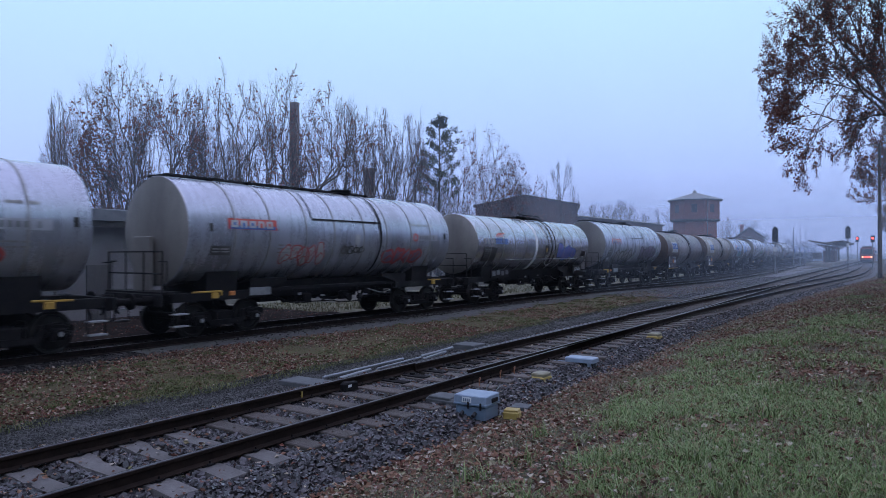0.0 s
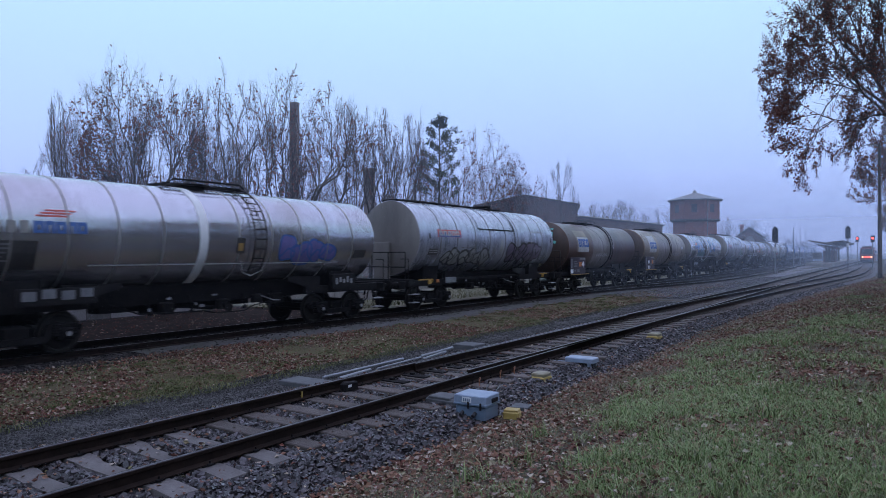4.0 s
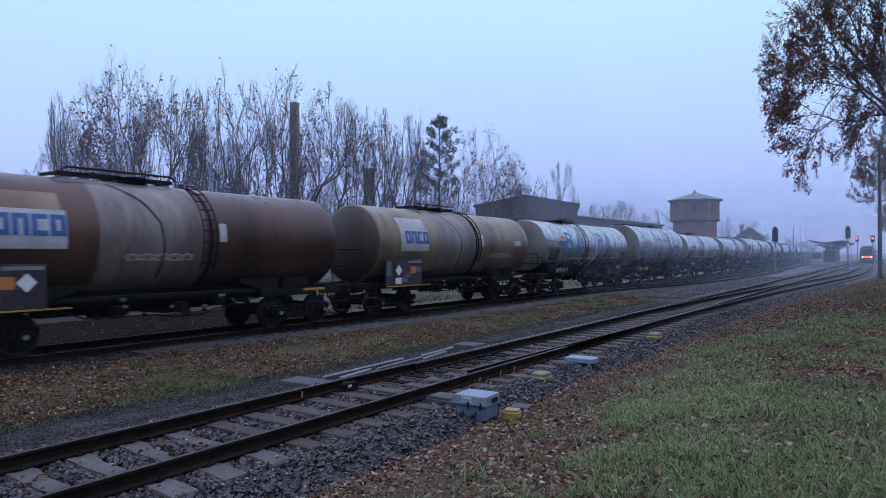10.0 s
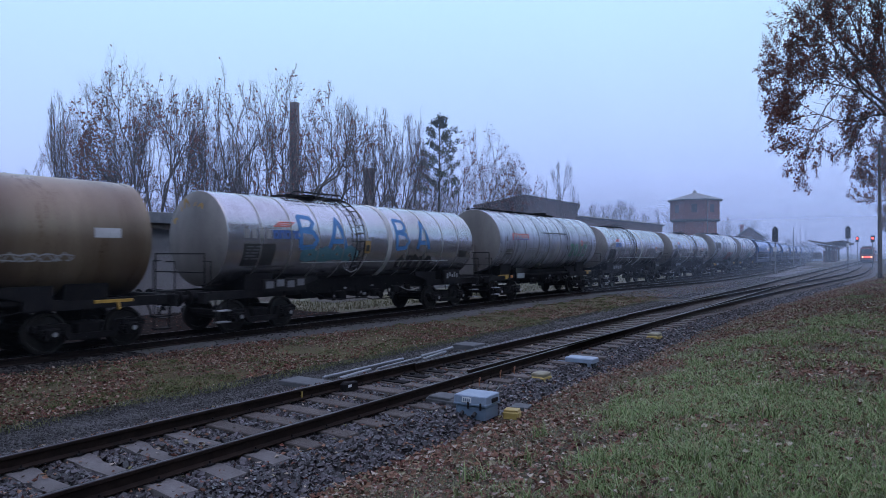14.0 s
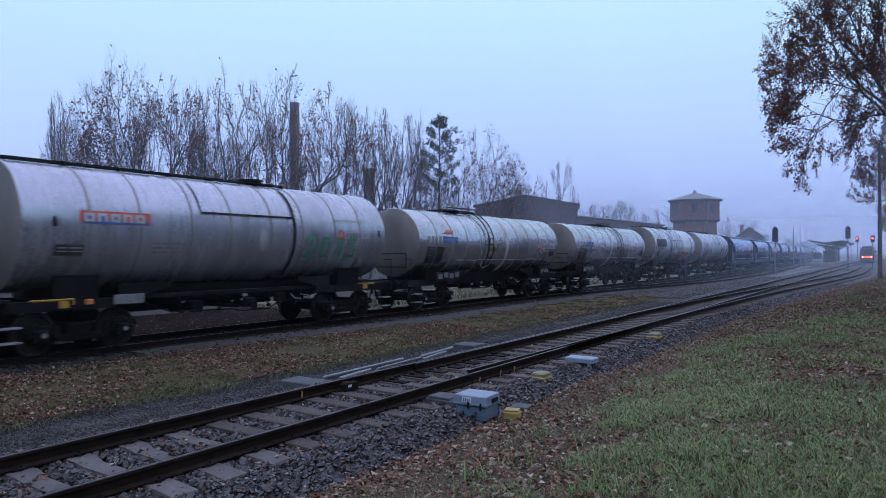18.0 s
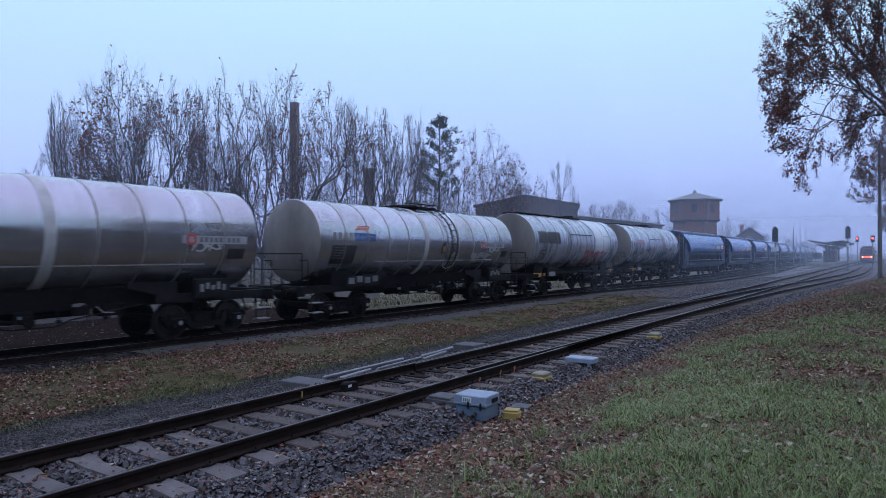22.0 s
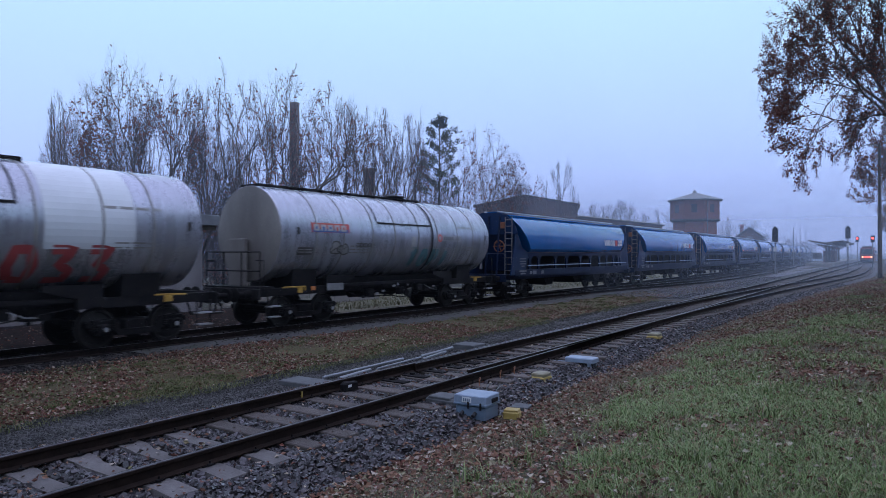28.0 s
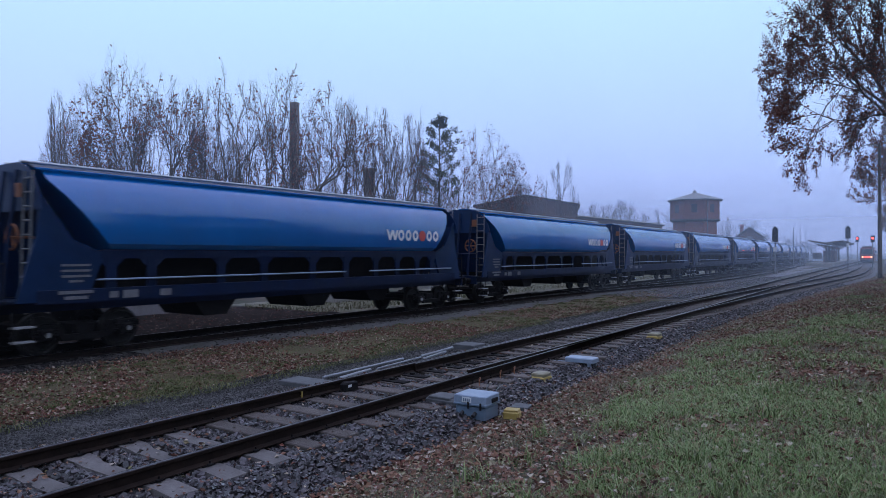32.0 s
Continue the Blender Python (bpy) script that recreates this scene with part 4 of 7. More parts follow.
def plain_wagon(half_len, label, look_kind):
    """Beige-grey clad tank wagon with bands, a mid ladder and a short top walkway."""
    r, zc = 1.34, 2.63
    w = thing("tank_wagon", Matrix(), label, "tank wagon", "wagons of the freight train")
    xe = half_len + 0.62
    tank_shell(w, half_len, r, zc, M_STEEL_TANK, M_END, dish=0.22)
    for i in range(1, 11):
        hoop(w, -half_len + 2 * half_len * i / 11, r, zc, M_BAND, 0.04, 0.010)
    early = look_kind in ("letters", "plain")
    hoop(w, half_len * (0.107 if early else -0.09), r, zc, M_WHITE if look_kind == "tag" else M_OFFWHITE, 0.24, 0.014, "white_band")
    lx = half_len * (-0.16 if early else 0.195)
    top_walk(w, lx - 2.3, lx + 0.1, zc + r + 0.09, M_BLACK, True)
    dome(w, lx - 1.2, zc + r - 0.02, M_BLACK)
    ladder(w, lx, r, zc, M_BLACK)
    saddles(w, half_len, r, zc, M_BLACK)
    underframe(w, xe, M_BLACK, inner=half_len - 2.9)
    running_gear(w, half_len - 1.45)
    draw_gear(w, xe)
    corner_steps(w, xe, M_STEP)
    g = Geo().pipe([(-xe + 0.05, -1.1, 1.2), (-xe + 0.05, -1.1, 2.2), (-xe + 0.05, 1.1, 2.2), (-xe + 0.05, 1.1, 1.2)], 0.022, 6)
    g.tube((-xe + 0.05, -1.1, 1.7), (-xe + 0.05, 1.1, 1.7), 0.02, 6)
    part("railing", g, M_BLACK, w)
    g = patch(Geo(), -half_len * 0.554, half_len * 0.74, -31.8, -30.6, r, zc, 0.012)
    part("white_line", g, M_WHITE, w, "thin white line along the flank")
    lg = part("logo", patch(Geo(), -half_len * 0.913, -half_len * 0.887, 0, 11, r, zc), M_BAND, w, "company lettering as pale and blue bars")
    for i in range(1, 4):
        part("logo_block", patch(Geo(), -half_len * (0.913 - 0.041 * i), -half_len * (0.887 - 0.041 * i), 0, 11, r, zc), M_BAND, lg)
    for i in range(5):
        x0 = -half_len * (0.749 - 0.036 * i)
        part("logo_block", patch(Geo(), x0, x0 + 0.20, 0, 11, r, zc), M_NAVY, lg)
        part("logo_gap", patch(Geo(), x0 + 0.07, x0 + 0.13, 0 if i % 2 else 2.8, 7.4, r, zc, 0.010), M_STEEL_TANK, lg)
    for k, a in enumerate((16, 18.7, 21.4)):
        part("logo_stripe", patch(Geo(), -half_len * 0.74 + 0.1 * k, -half_len * 0.64 + 0.1 * k, a - 0.8, a + 0.8, r, zc), M_RED, lg)
    for xa, xb, aa, ab in ((-0.915, -0.735, -35, -7), (0.84, 0.93, -25, -12.7)):
        part("plate", patch(Geo(), half_len * xa, half_len * xb, aa, ab, r, zc), M_SPRAY_BLACK, w, "black data plate")
    g = bars(Geo(), -half_len * 0.90, -10, r, zc, 5, 0.5, 9, 0.04, 0.09)
    tagged(part("small_print", g, M_BOARD_GREY, w), kind="stuff")
    g = Geo().box((-half_len * 0.66, -1.2, 1.28), (1.7, 0.05, 0.36), b=0.01)
    part("sign_board", g, M_BLACK, w)
    for i in range(4):
        part("notice", Geo().box((-half_len * 0.66 - 0.6 + 0.4 * i, -1.235, 1.3 + 0.04 * (i % 2)), (0.28, 0.012, 0.2)), M_BOARD_GREY, w)
    g = Geo().box((half_len * 0.78, -1.15, 1.3), (1.1, 0.12, 0.5), b=0.03)
    cab = part("cabinet", g, M_BLACK, w)
    for q in range(5):
        part("cabinet_mark", Geo().box((half_len * 0.78 - 0.36 + 0.17 * q, -1.215, 1.31 + 0.05 * (q % 2)), (0.10, 0.01, 0.2 - 0.04 * (q % 3))), M_STEP, cab)
    stick = part("warning_sticker", patch(Geo(), lx + 0.33 if early else lx - 0.75, lx + 0.6 if early else lx - 0.48, -18, 0, r, zc, 0.014), M_SPRAY_OCHRE if early else M_SPRAY_BLACK, w, "small upright warning sticker")
    part("sticker_print", patch(Geo(), (lx + 0.38) if early else (lx - 0.70), (lx + 0.55) if early else (lx - 0.53), -15, -6, r, zc, 0.018), M_SPRAY_BLACK if early else M_SPRAY_OCHRE, stick)
    if look_kind in ("plain", "clean"):
        owner_mark(w, half_len * (0.63 if early else 0.56), half_len * (0.92 if early else 0.86), -3, r, zc)
    g = Geo().pipe([arc_point(lx - 0.5, -28, r + 0.04, zc), arc_point(lx - 0.35, -42, r + 0.08, zc), arc_point(lx, -47, r + 0.1, zc), arc_point(lx + 0.3, -40, r + 0.08, zc), arc_point(lx + 0.35, -30, r + 0.04, zc)], 0.016, 6)
    part("earth_cable", g, M_OFFWHITE, w)
    g = Geo()
    if look_kind == "letters":
        for x0, hgt in ((-half_len * 0.578, 1.0), (half_len * 0.172, 1.1)):
            for k, ch in enumerate("BA"):
                for line in LETTERS[ch]:
                    stroke(g, [(x0 + 1.25 * k + 1.05 * px, -0.26 + hgt * py) for px, py in line], 0.15, r, zc)
        part("graffiti", g, M_SPRAY_BLUE, w, "large blue sprayed letters BA BA")
        g = scrawl(Geo(), -half_len * 0.56, -0.66, 2.4, 0.40, 0.18, r, zc, 21, 4)
        part("graffiti", g, M_FADED_TEAL, w, "faded teal spray-paint smear")
        g = scrawl(Geo(), half_len * 0.20, -1.10, 2.1, 0.6, 0.09, r, zc, 22, 5)
        part("graffiti", g, M_SPRAY_BLACK, w, "black spray-paint tag")
        g = Geo()
        for a0 in range(0, 360, 60):
            t = radians(a0)
            for b0 in range(10):
                t0, t1 = t + b0 * 0.09, t + (b0 + 1) * 0.09
                c0, c1 = 0.62 + 0.2 * math.sin(b0 * 0.7), 0.62 + 0.2 * math.sin((b0 + 1) * 0.7)
                g.add([(-half_len - 0.15, q * math.cos(tt) + 0.1, zc + 0.35 + q * math.sin(tt)) for tt, q in ((t0, c0 - 0.12), (t0, c0), (t1, c1), (t1, c1 - 0.12))], [(0, 1, 2, 3)])
        part("graffiti", g, M_SPRAY_OCHRE, w, "ochre sprayed flower on the tank end")
    elif look_kind == "tag":
        fl = Geo()
        bubbles(g, fl, half_len * 0.32, -0.78, 2.4, 0.86, r, zc, 23, 4, 0.07)
        gr = part("graffiti_fill", fl, M_SPRAY_INDIGO, w, "violet-blue spray-paint filling")
        part("graffiti", g, M_NAVY, gr, "blue spray-paint tag low on the flank")
    else:
        if look_kind == "clean":
            fl = Geo()
            bubbles(Geo(), fl, half_len * 0.43, -0.64, 1.6, 0.3, r, zc, 44, 3)
            part("peeled_patch", fl, M_GREY_PALE, w, "peeling pale paint patch")
        scrawl(g, half_len * 0.66, -0.36, 0.9, 0.35, 0.06, r, zc, 24, 2)
        part("graffiti", g, M_OFFWHITE, w, "faint pale tag")
    return w, xe


def end_stroke(g, pts, w, half_len, r, zc):
    """A sprayed line on a dished tank end."""
    fine = []
    for (ya, za), (yb, zb) in zip(pts, pts[1:]):
        fine += [(ya + (yb - ya) * i / 6, za + (zb - za) * i / 6) for i in range(6)]
    fine.append(pts[-1])
    vs = []
    for i, (y, z) in enumerate(fine):
        y0, z0 = fine[max(0, i - 1)]
        y1, z1 = fine[min(len(fine) - 1, i + 1)]
        d = math.hypot(y1 - y0, z1 - z0) or 1
        ny, nz = -(z1 - z0) / d * w / 2, (y1 - y0) / d * w / 2
        for s in (1, -1):
            a, b = y + s * ny, z + s * nz
            q = min(1.0, math.hypot(a, b) / (r - 0.05))
            vs.append((-half_len - 0.30 * (1 - q ** 2.4) - 0.03, a, zc + b))
    g.add(vs, [(2 * i, 2 * i + 1, 2 * i + 3, 2 * i + 2) for i in range(len(fine) - 1)])


def bare_wagon(half_len, label, look_kind):
    """Uninsulated oil tank wagon with straps, a top platform, mid ladder and boards."""
    r, zc = 1.40, 2.56
    skin, end, pale = (M_BROWN_TANK, M_END_BROWN, M_PALE_STAIN) if look_kind == "brown" else (M_BEIGE_TANK, M_END_BROWN, M_PALE_STAIN)
    w = thing("tank_wagon", Matrix(), label, "tank wagon", "wagons of the freight train")
    xe = half_len + 0.75
    tank_shell(w, half_len, r, zc, skin, end, dish=0.30, rim=0.05)
    lx = half_len * 0.13
    hoop(w, lx - 1.35, r, zc, pale, 2.8, 0.004, "pale_course")
    hoop(w, lx + 0.2, r, zc, M_BLACK, 0.07, 0.03, "strap")
    part("drip_trail", stroke(Geo(), [(lx - 2.2, 1.6), (lx - 1.6, 1.0), (lx - 1.25, 0.4), (lx - 1.15, -0.3), (lx - 1.2, -1.0)], 0.05, r, zc, 0.02), M_BLACK, w, "dark bowed strap across the flank")
    top_walk(w, lx - 3.2, lx - 0.3, zc + r + 0.12, M_BLACK, True)
    dome(w, lx - 1.2, zc + r, M_BLACK)
    ladder(w, lx + 0.1, r, zc, M_BLACK, 84, -30)
    saddles(w, half_len, r, zc, M_BLACK)
    underframe(w, xe, M_BLACK, inner=half_len - 2.7, thin=True)
    running_gear(w, half_len - 1.25)
    draw_gear(w, xe)
    corner_steps(w, xe, M_BLACK)
    g = Geo().pipe([(-xe + 0.05, -1.2, 1.2), (-xe + 0.05, -1.2, 2.35), (-xe + 0.05, 1.2, 2.35), (-xe + 0.05, 1.2, 1.2)], 0.024, 6)
    g.tube((-xe + 0.05, -1.2, 1.8), (-xe + 0.05, 1.2, 1.8), 0.02, 6)
    part("railing", g, M_BLACK, w)
    g = patch(Geo(), -half_len * 0.792, -half_len * 0.50, -11, 43, r, zc, 0.005)
    field = part("logo_field", g, M_BEIGE_TANK if look_kind == "brown" else M_OFFWHITE, w, "pale painted square on the flank")
    g = patch(Geo(), -half_len * 0.76, -half_len * 0.485, -10.5, 24, r, zc, 0.009)
    part("logo_ground", g, M_OFFWHITE, field)
    for i in range(4):
        x0 = -half_len * 0.745 + 0.37 * i
        g = Geo()
        patch(g, x0, x0 + 0.12, 0.5, 19.5, r, zc, 0.014)
        patch(g, x0, x0 + 0.33, 15, 19.5, r, zc, 0.015)
        if i != 2:
            patch(g, x0 + 0.21, x0 + 0.33, 0.5, 15, r, zc, 0.014)
        if i != 1:
            patch(g, x0 + (0.0 if i != 2 else 0.12), x0 + 0.33, 0.5, 5, r, zc, 0.016)
        part("logo_block", g, M_NAVY, field, "blue block shape of a company mark")
    # the big notice board above the frame
    g = Geo().box((-half_len + 1.42, -1.33, 1.52), (2.15, 0.05, 0.92), b=0.01)
    board = part("notice_board", g, surface("dull_violet_board", (0.012, 0.011, 0.014), (0.055, 0.034, 0.06), 1.1, 0.6, 0.02, fine=6), w, "dull violet board with warning plates")
    for x, z, sx, sz, m in ((-0.9 if look_kind == "brown" else -0.36, 1.22, 0.34, 0.22, M_WHITE), (-0.9, 1.66, 0.24, 0.5, M_BOARD_GREY), (0.28 if look_kind == "brown" else 0.52, 1.60, 0.36, 0.26, M_ORANGE), *(((-0.42, 1.76, 0.42, 0.06, M_BOARD_GREY), (-0.35, 1.63, 0.5, 0.06, M_BOARD_GREY), (-0.40, 1.50, 0.46, 0.07, M_BOARD_GREY), (-0.45, 1.25, 0.26, 0.10, M_BOARD_GREY)) if look_kind == "brown" else ((0.2, 1.38, 0.4, 0.05, M_BOARD_GREY), (0.24, 1.48, 0.34, 0.05, M_BOARD_GREY), (0.86, 1.62, 0.26, 0.2, M_BOARD_GREY))), (0.0, 1.24, 0.34, 0.14, M_BOARD_GREY), (0.62, 1.90, 0.8, 0.08, M_BAND)):
        g = Geo().box((-half_len + 1.42 + x, -1.36, z), (sx, 0.012, sz))
        part("plate", g, m, board)
    g = Geo()
    c = (-half_len + 1.42 + (0.68 if look_kind == "brown" else -0.36), -1.372, 1.60)
    g.add([(c[0] - 0.2, c[1], c[2]), (c[0], c[1], c[2] - 0.2), (c[0] + 0.2, c[1], c[2]), (c[0], c[1], c[2] + 0.2)], [(0, 1, 2, 3)])
    part("hazard_plate", g, M_WHITE, board, "white diamond-shaped hazard plate")
    g = Geo().box((-half_len + 1.7, -1.36, 1.03), (2.6, 0.035, 0.035))
    part("handle_bar", g, M_YELLOW, w, "yellow shunter's bar")
    g = Geo().box((half_len - 0.9, -1.3, 1.12), (0.9, 0.05, 0.07), b=0.01)
    g.tube((half_len - 0.8, -1.3, 1.1), (half_len - 0.8, -1.36, 0.92), 0.03, 8)
    part("brake_handle", g, M_YELLOW, w, "yellow brake handle")
    g = patch(Geo(), half_len * 0.21, half_len * 0.25, -2, 18, r, zc)
    if look_kind != "brown":
        part("data_plate", patch(Geo(), half_len * 0.75, half_len * 0.86, 0, 9, r, zc), M_OFFWHITE, w)
    part("data_plate", g, M_OFFWHITE, w)
    g = scrawl(Geo(), -half_len * 0.25 if look_kind == "brown" else half_len * 0.35, -0.55, 1.8, 0.2, 0.03, r, zc, 31, 5)
    part("graffiti", g, M_OFFWHITE, w, "faint pale scribble low on the flank")
    if look_kind == "brown":
        g = Geo()
        for k, ch in enumerate("ALL"):
            for line in LETTERS[ch]:
                y0, z0, hg, wd = ((0.72, 0.48, 0.74, 0.78), (-0.02, 0.62, 0.62, 0.5), (-0.46, 0.32, 0.72, 0.55))[k]
                end_stroke(g, [(y0 - wd * px, z0 + hg * py - 0.12 * px) for px, py in line], 0.15, half_len, r, zc)
        part("graffiti", g, M_SPRAY_TEAL, w, "turquoise sprayed letters ALL on the tank end")
    return w, xe


# the body's blue again, darkened in colour to shade the wagon's ends
M_BLUE_END = surface("shaded_blue_end", (0.0004, 0.011, 0.045), (0.0006, 0.018, 0.07), 1.2, 0.45, 0.03, spec=0.25, grime=(0.003, 0.01, 0.03), grime_amount=0.6)
M_RUST_ORANGE = surface("dull_orange_paint", (0.12, 0.04, 0.018), (0.18, 0.062, 0.025), 3.0, 0.7, 0.05)


def hopper_section(k=1.0):
    """Cross-section of the hopper wagon's upper body, from the near lower edge over the roof."""
    pts = [(-1.30, 2.28), (-1.44, 2.42), (-1.49, 2.75), (-1.47, 3.10), (-1.36, 3.45), (-1.14, 3.78), (-0.82, 4.04), (-0.42, 4.16), (0.42, 4.16), (0.82, 4.04), (1.14, 3.78), (1.36, 3.45), (1.47, 3.10), (1.49, 2.75), (1.44, 2.42), (1.30, 2.28)]
    return pts


def hopper_wagon(label):
    """Blue grain hopper wagon with a rounded body, raked ends and an open lower frame."""
    w = thing("hopper_wagon", Matrix(), label, "hopper wagon", "wagons of the freight train")
    xe = 8.65
    # upper body: longer at the roof than at the foot
    rings = []
    sec = hopper_section()
    for sgn in (-1, 1):
        row = []
        for y, z in sec:
            k = (z - 2.28) / (4.16 - 2.28)
            row.append((sgn * (6.35 + 1.30 * min(1.0, k * 1.25)), y, z))
        rings.append(row)
    part("body", Geo().sweep(rings), M_BLUE, w, smooth=28)
    # end walls with a rim, in the body's blue darkened for shade
    for sgn in (-1, 1):
        ring = [(sgn * (7.93), y * 1.02, z + 0.02) for y, z in sec[3:-3]]
        lower = [(sgn * 7.6, 1.2, 2.3), (sgn * 7.2, 0.95, 1.5), (sgn * 7.2, -0.95, 1.5), (sgn * 7.6, -1.2, 2.3)]
        g = Geo().sweep([[(p[0] - sgn * 0.02, p[1], p[2]) for p in ring], ring], closed=False)
        n = len(ring)
        g.add(ring, [tuple(range(n))])
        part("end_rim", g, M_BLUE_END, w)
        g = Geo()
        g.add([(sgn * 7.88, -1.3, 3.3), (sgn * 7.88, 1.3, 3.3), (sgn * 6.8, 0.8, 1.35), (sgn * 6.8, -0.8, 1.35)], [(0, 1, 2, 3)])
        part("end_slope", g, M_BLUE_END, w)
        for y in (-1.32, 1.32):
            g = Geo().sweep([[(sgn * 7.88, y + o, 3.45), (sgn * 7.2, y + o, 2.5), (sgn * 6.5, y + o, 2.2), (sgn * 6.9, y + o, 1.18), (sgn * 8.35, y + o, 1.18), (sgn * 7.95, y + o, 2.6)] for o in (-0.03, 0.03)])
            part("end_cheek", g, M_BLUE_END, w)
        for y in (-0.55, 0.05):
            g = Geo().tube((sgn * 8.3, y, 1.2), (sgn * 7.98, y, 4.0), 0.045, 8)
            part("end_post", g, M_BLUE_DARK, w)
        g = Geo()
        for q in (-1.22, -0.86):
            g.tube((sgn * 8.05, q, 1.2), (sgn * 7.98, q, 3.95), 0.022, 6)
        for i in range(9):
            z = 1.4 + 0.3 * i
            x = sgn * (8.05 - 0.07 * (z - 1.2) / 2.75)
            g.tube((x, -1.22, z), (x, -0.86, z), 0.018, 6)
        part("ladder", g, M_BOARD_GREY, w)
        # hand wheel on its spindle
        g = Geo()
        for i in range(16):
            a, b = 2 * math.pi * i / 16, 2 * math.pi * (i + 1) / 16
            g.tube((sgn * 8.10, -0.58 + 0.27 * math.cos(a), 2.55 + 0.27 * math.sin(a)), (sgn * 8.10, -0.58 + 0.27 * math.cos(b), 2.55 + 0.27 * math.sin(b)), 0.028, 6)
        for a in range(0, 180, 60):
            c, s = 0.27 * math.cos(radians(a)), 0.27 * math.sin(radians(a))
            g.tube((sgn * 8.10, -0.58 - c, 2.55 - s), (sgn * 8.10, -0.58 + c, 2.55 + s), 0.02, 6)
        g.tube((sgn * 7.6, -0.58, 2.55), (sgn * 8.14, -0.58, 2.55), 0.03, 8)
        part("hand_wheel", g, M_RUST_ORANGE, w, "dull orange hand wheel")
        g = Geo().box((sgn * 8.05, -0.75, 3.55), (0.05, 0.24, 0.3), b=0.02)
        part("end_fitting", g, M_RUST_ORANGE, w)
        g = Geo().box((sgn * 8.4, 0, 1.2), (0.6, 2.6, 0.05))
        part("end_platform", g, M_BLUE_DARK, w)
        g = Geo().pipe([(sgn * 8.62, -1.25, 1.2), (sgn * 8.62, -1.25, 2.2), (sgn * 8.62, 1.25, 2.2), (sgn * 8.62, 1.25, 1.2)], 0.022, 6)
        part("railing", g, M_BLUE_DARK, w)
    # roof: hatch rail and edge gutters
    g = Geo()
    g.box((0, 0, 4.20), (15.6, 0.52, 0.05), b=0.01)
    part("roof_hatch", g, M_BLUE, w)
    for y in (-0.36, 0.36):
        g = Geo().tube((-7.85, y, 4.215), (7.85, y, 4.215), 0.035, 8)
        part("roof_rail", g, surface("grey_galvanised", (0.3, 0.31, 0.33), (0.42, 0.43, 0.45), 3, 0.45, 0.05, metal=0.7), w)
    for yy in (-1, 1):
        g = Geo().sweep([[(x, yy * 0.60, 4.125), (x, yy * 0.86, 4.035), (x, yy * 0.87, 4.055), (x, yy * 0.61, 4.15)] for x in (-7.8, 7.8)])
        part("roof_seam", g, M_BLUE_DARK, w)
        g = Geo().box((0, yy * 0.92, 4.03), (15.6, 0.05, 0.05), b=0.012)
        part("roof_gutter", g, M_BLUE, w)
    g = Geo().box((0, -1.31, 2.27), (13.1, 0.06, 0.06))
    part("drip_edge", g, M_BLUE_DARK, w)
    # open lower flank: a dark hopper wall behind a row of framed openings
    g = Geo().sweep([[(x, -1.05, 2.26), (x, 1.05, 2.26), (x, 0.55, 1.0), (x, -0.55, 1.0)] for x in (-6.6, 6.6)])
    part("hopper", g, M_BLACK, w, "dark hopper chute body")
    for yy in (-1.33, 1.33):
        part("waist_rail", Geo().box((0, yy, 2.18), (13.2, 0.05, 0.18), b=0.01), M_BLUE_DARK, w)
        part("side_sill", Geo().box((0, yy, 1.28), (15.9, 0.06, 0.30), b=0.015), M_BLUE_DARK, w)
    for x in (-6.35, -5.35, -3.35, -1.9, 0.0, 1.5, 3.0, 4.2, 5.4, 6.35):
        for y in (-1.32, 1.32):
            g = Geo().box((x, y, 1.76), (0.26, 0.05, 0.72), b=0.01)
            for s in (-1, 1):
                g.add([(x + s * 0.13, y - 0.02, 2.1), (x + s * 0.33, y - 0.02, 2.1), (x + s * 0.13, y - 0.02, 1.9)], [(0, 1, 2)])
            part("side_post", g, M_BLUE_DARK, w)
    g = Geo()
    g.tube((-6.7, -1.40, 1.62), (1.4, -1.40, 1.62), 0.022, 6)
    part("hand_rail", g, surface("pale_rail_paint", (0.20, 0.26, 0.36), (0.28, 0.34, 0.44), 3, 0.5, 0.0), w, "pale grey-blue hand rail")
    g = Geo()
    g.tube((2.6, -1.40, 1.62), (7.6, -1.40, 1.62), 0.022, 6)
    part("hand_rail", g, surface("pale_rail_paint", (0.20, 0.26, 0.36), (0.28, 0.34, 0.44), 3, 0.5, 0.0), w, "pale grey-blue hand rail")
    for x in (-3.2, 0.6, 3.6):
        g = Geo().sweep([[(x - 0.75, y, 1.05), (x + 0.75, y, 1.05), (x + 0.35, y, 0.55), (x - 0.35, y, 0.55)] for y in (-0.9, 0.9)])
        part("discharge_chute", g, M_IRON, w)
    # plates and lettering
    for x, z, sx, sz in ((-7.15, 1.95, 0.62, 0.05), (-7.15, 1.83, 0.62, 0.05), (-7.15, 1.71, 0.62, 0.05), (-7.15, 1.6, 0.3, 0.05), (-7.15, 1.36, 0.75, 0.07), (-7.15, 1.24, 0.5, 0.07), (-5.9, 1.27, 0.36, 0.18), (-6.3, 1.27, 0.2, 0.14), (-5.0, 1.27, 0.3, 0.16)):
        g = Geo().box((x, -1.368, z), (sx, 0.012, sz))
        part("notice", g, M_BOARD_GREY, w)
    g = Geo()
    y, z0 = -1.498, 2.66
    lg = None
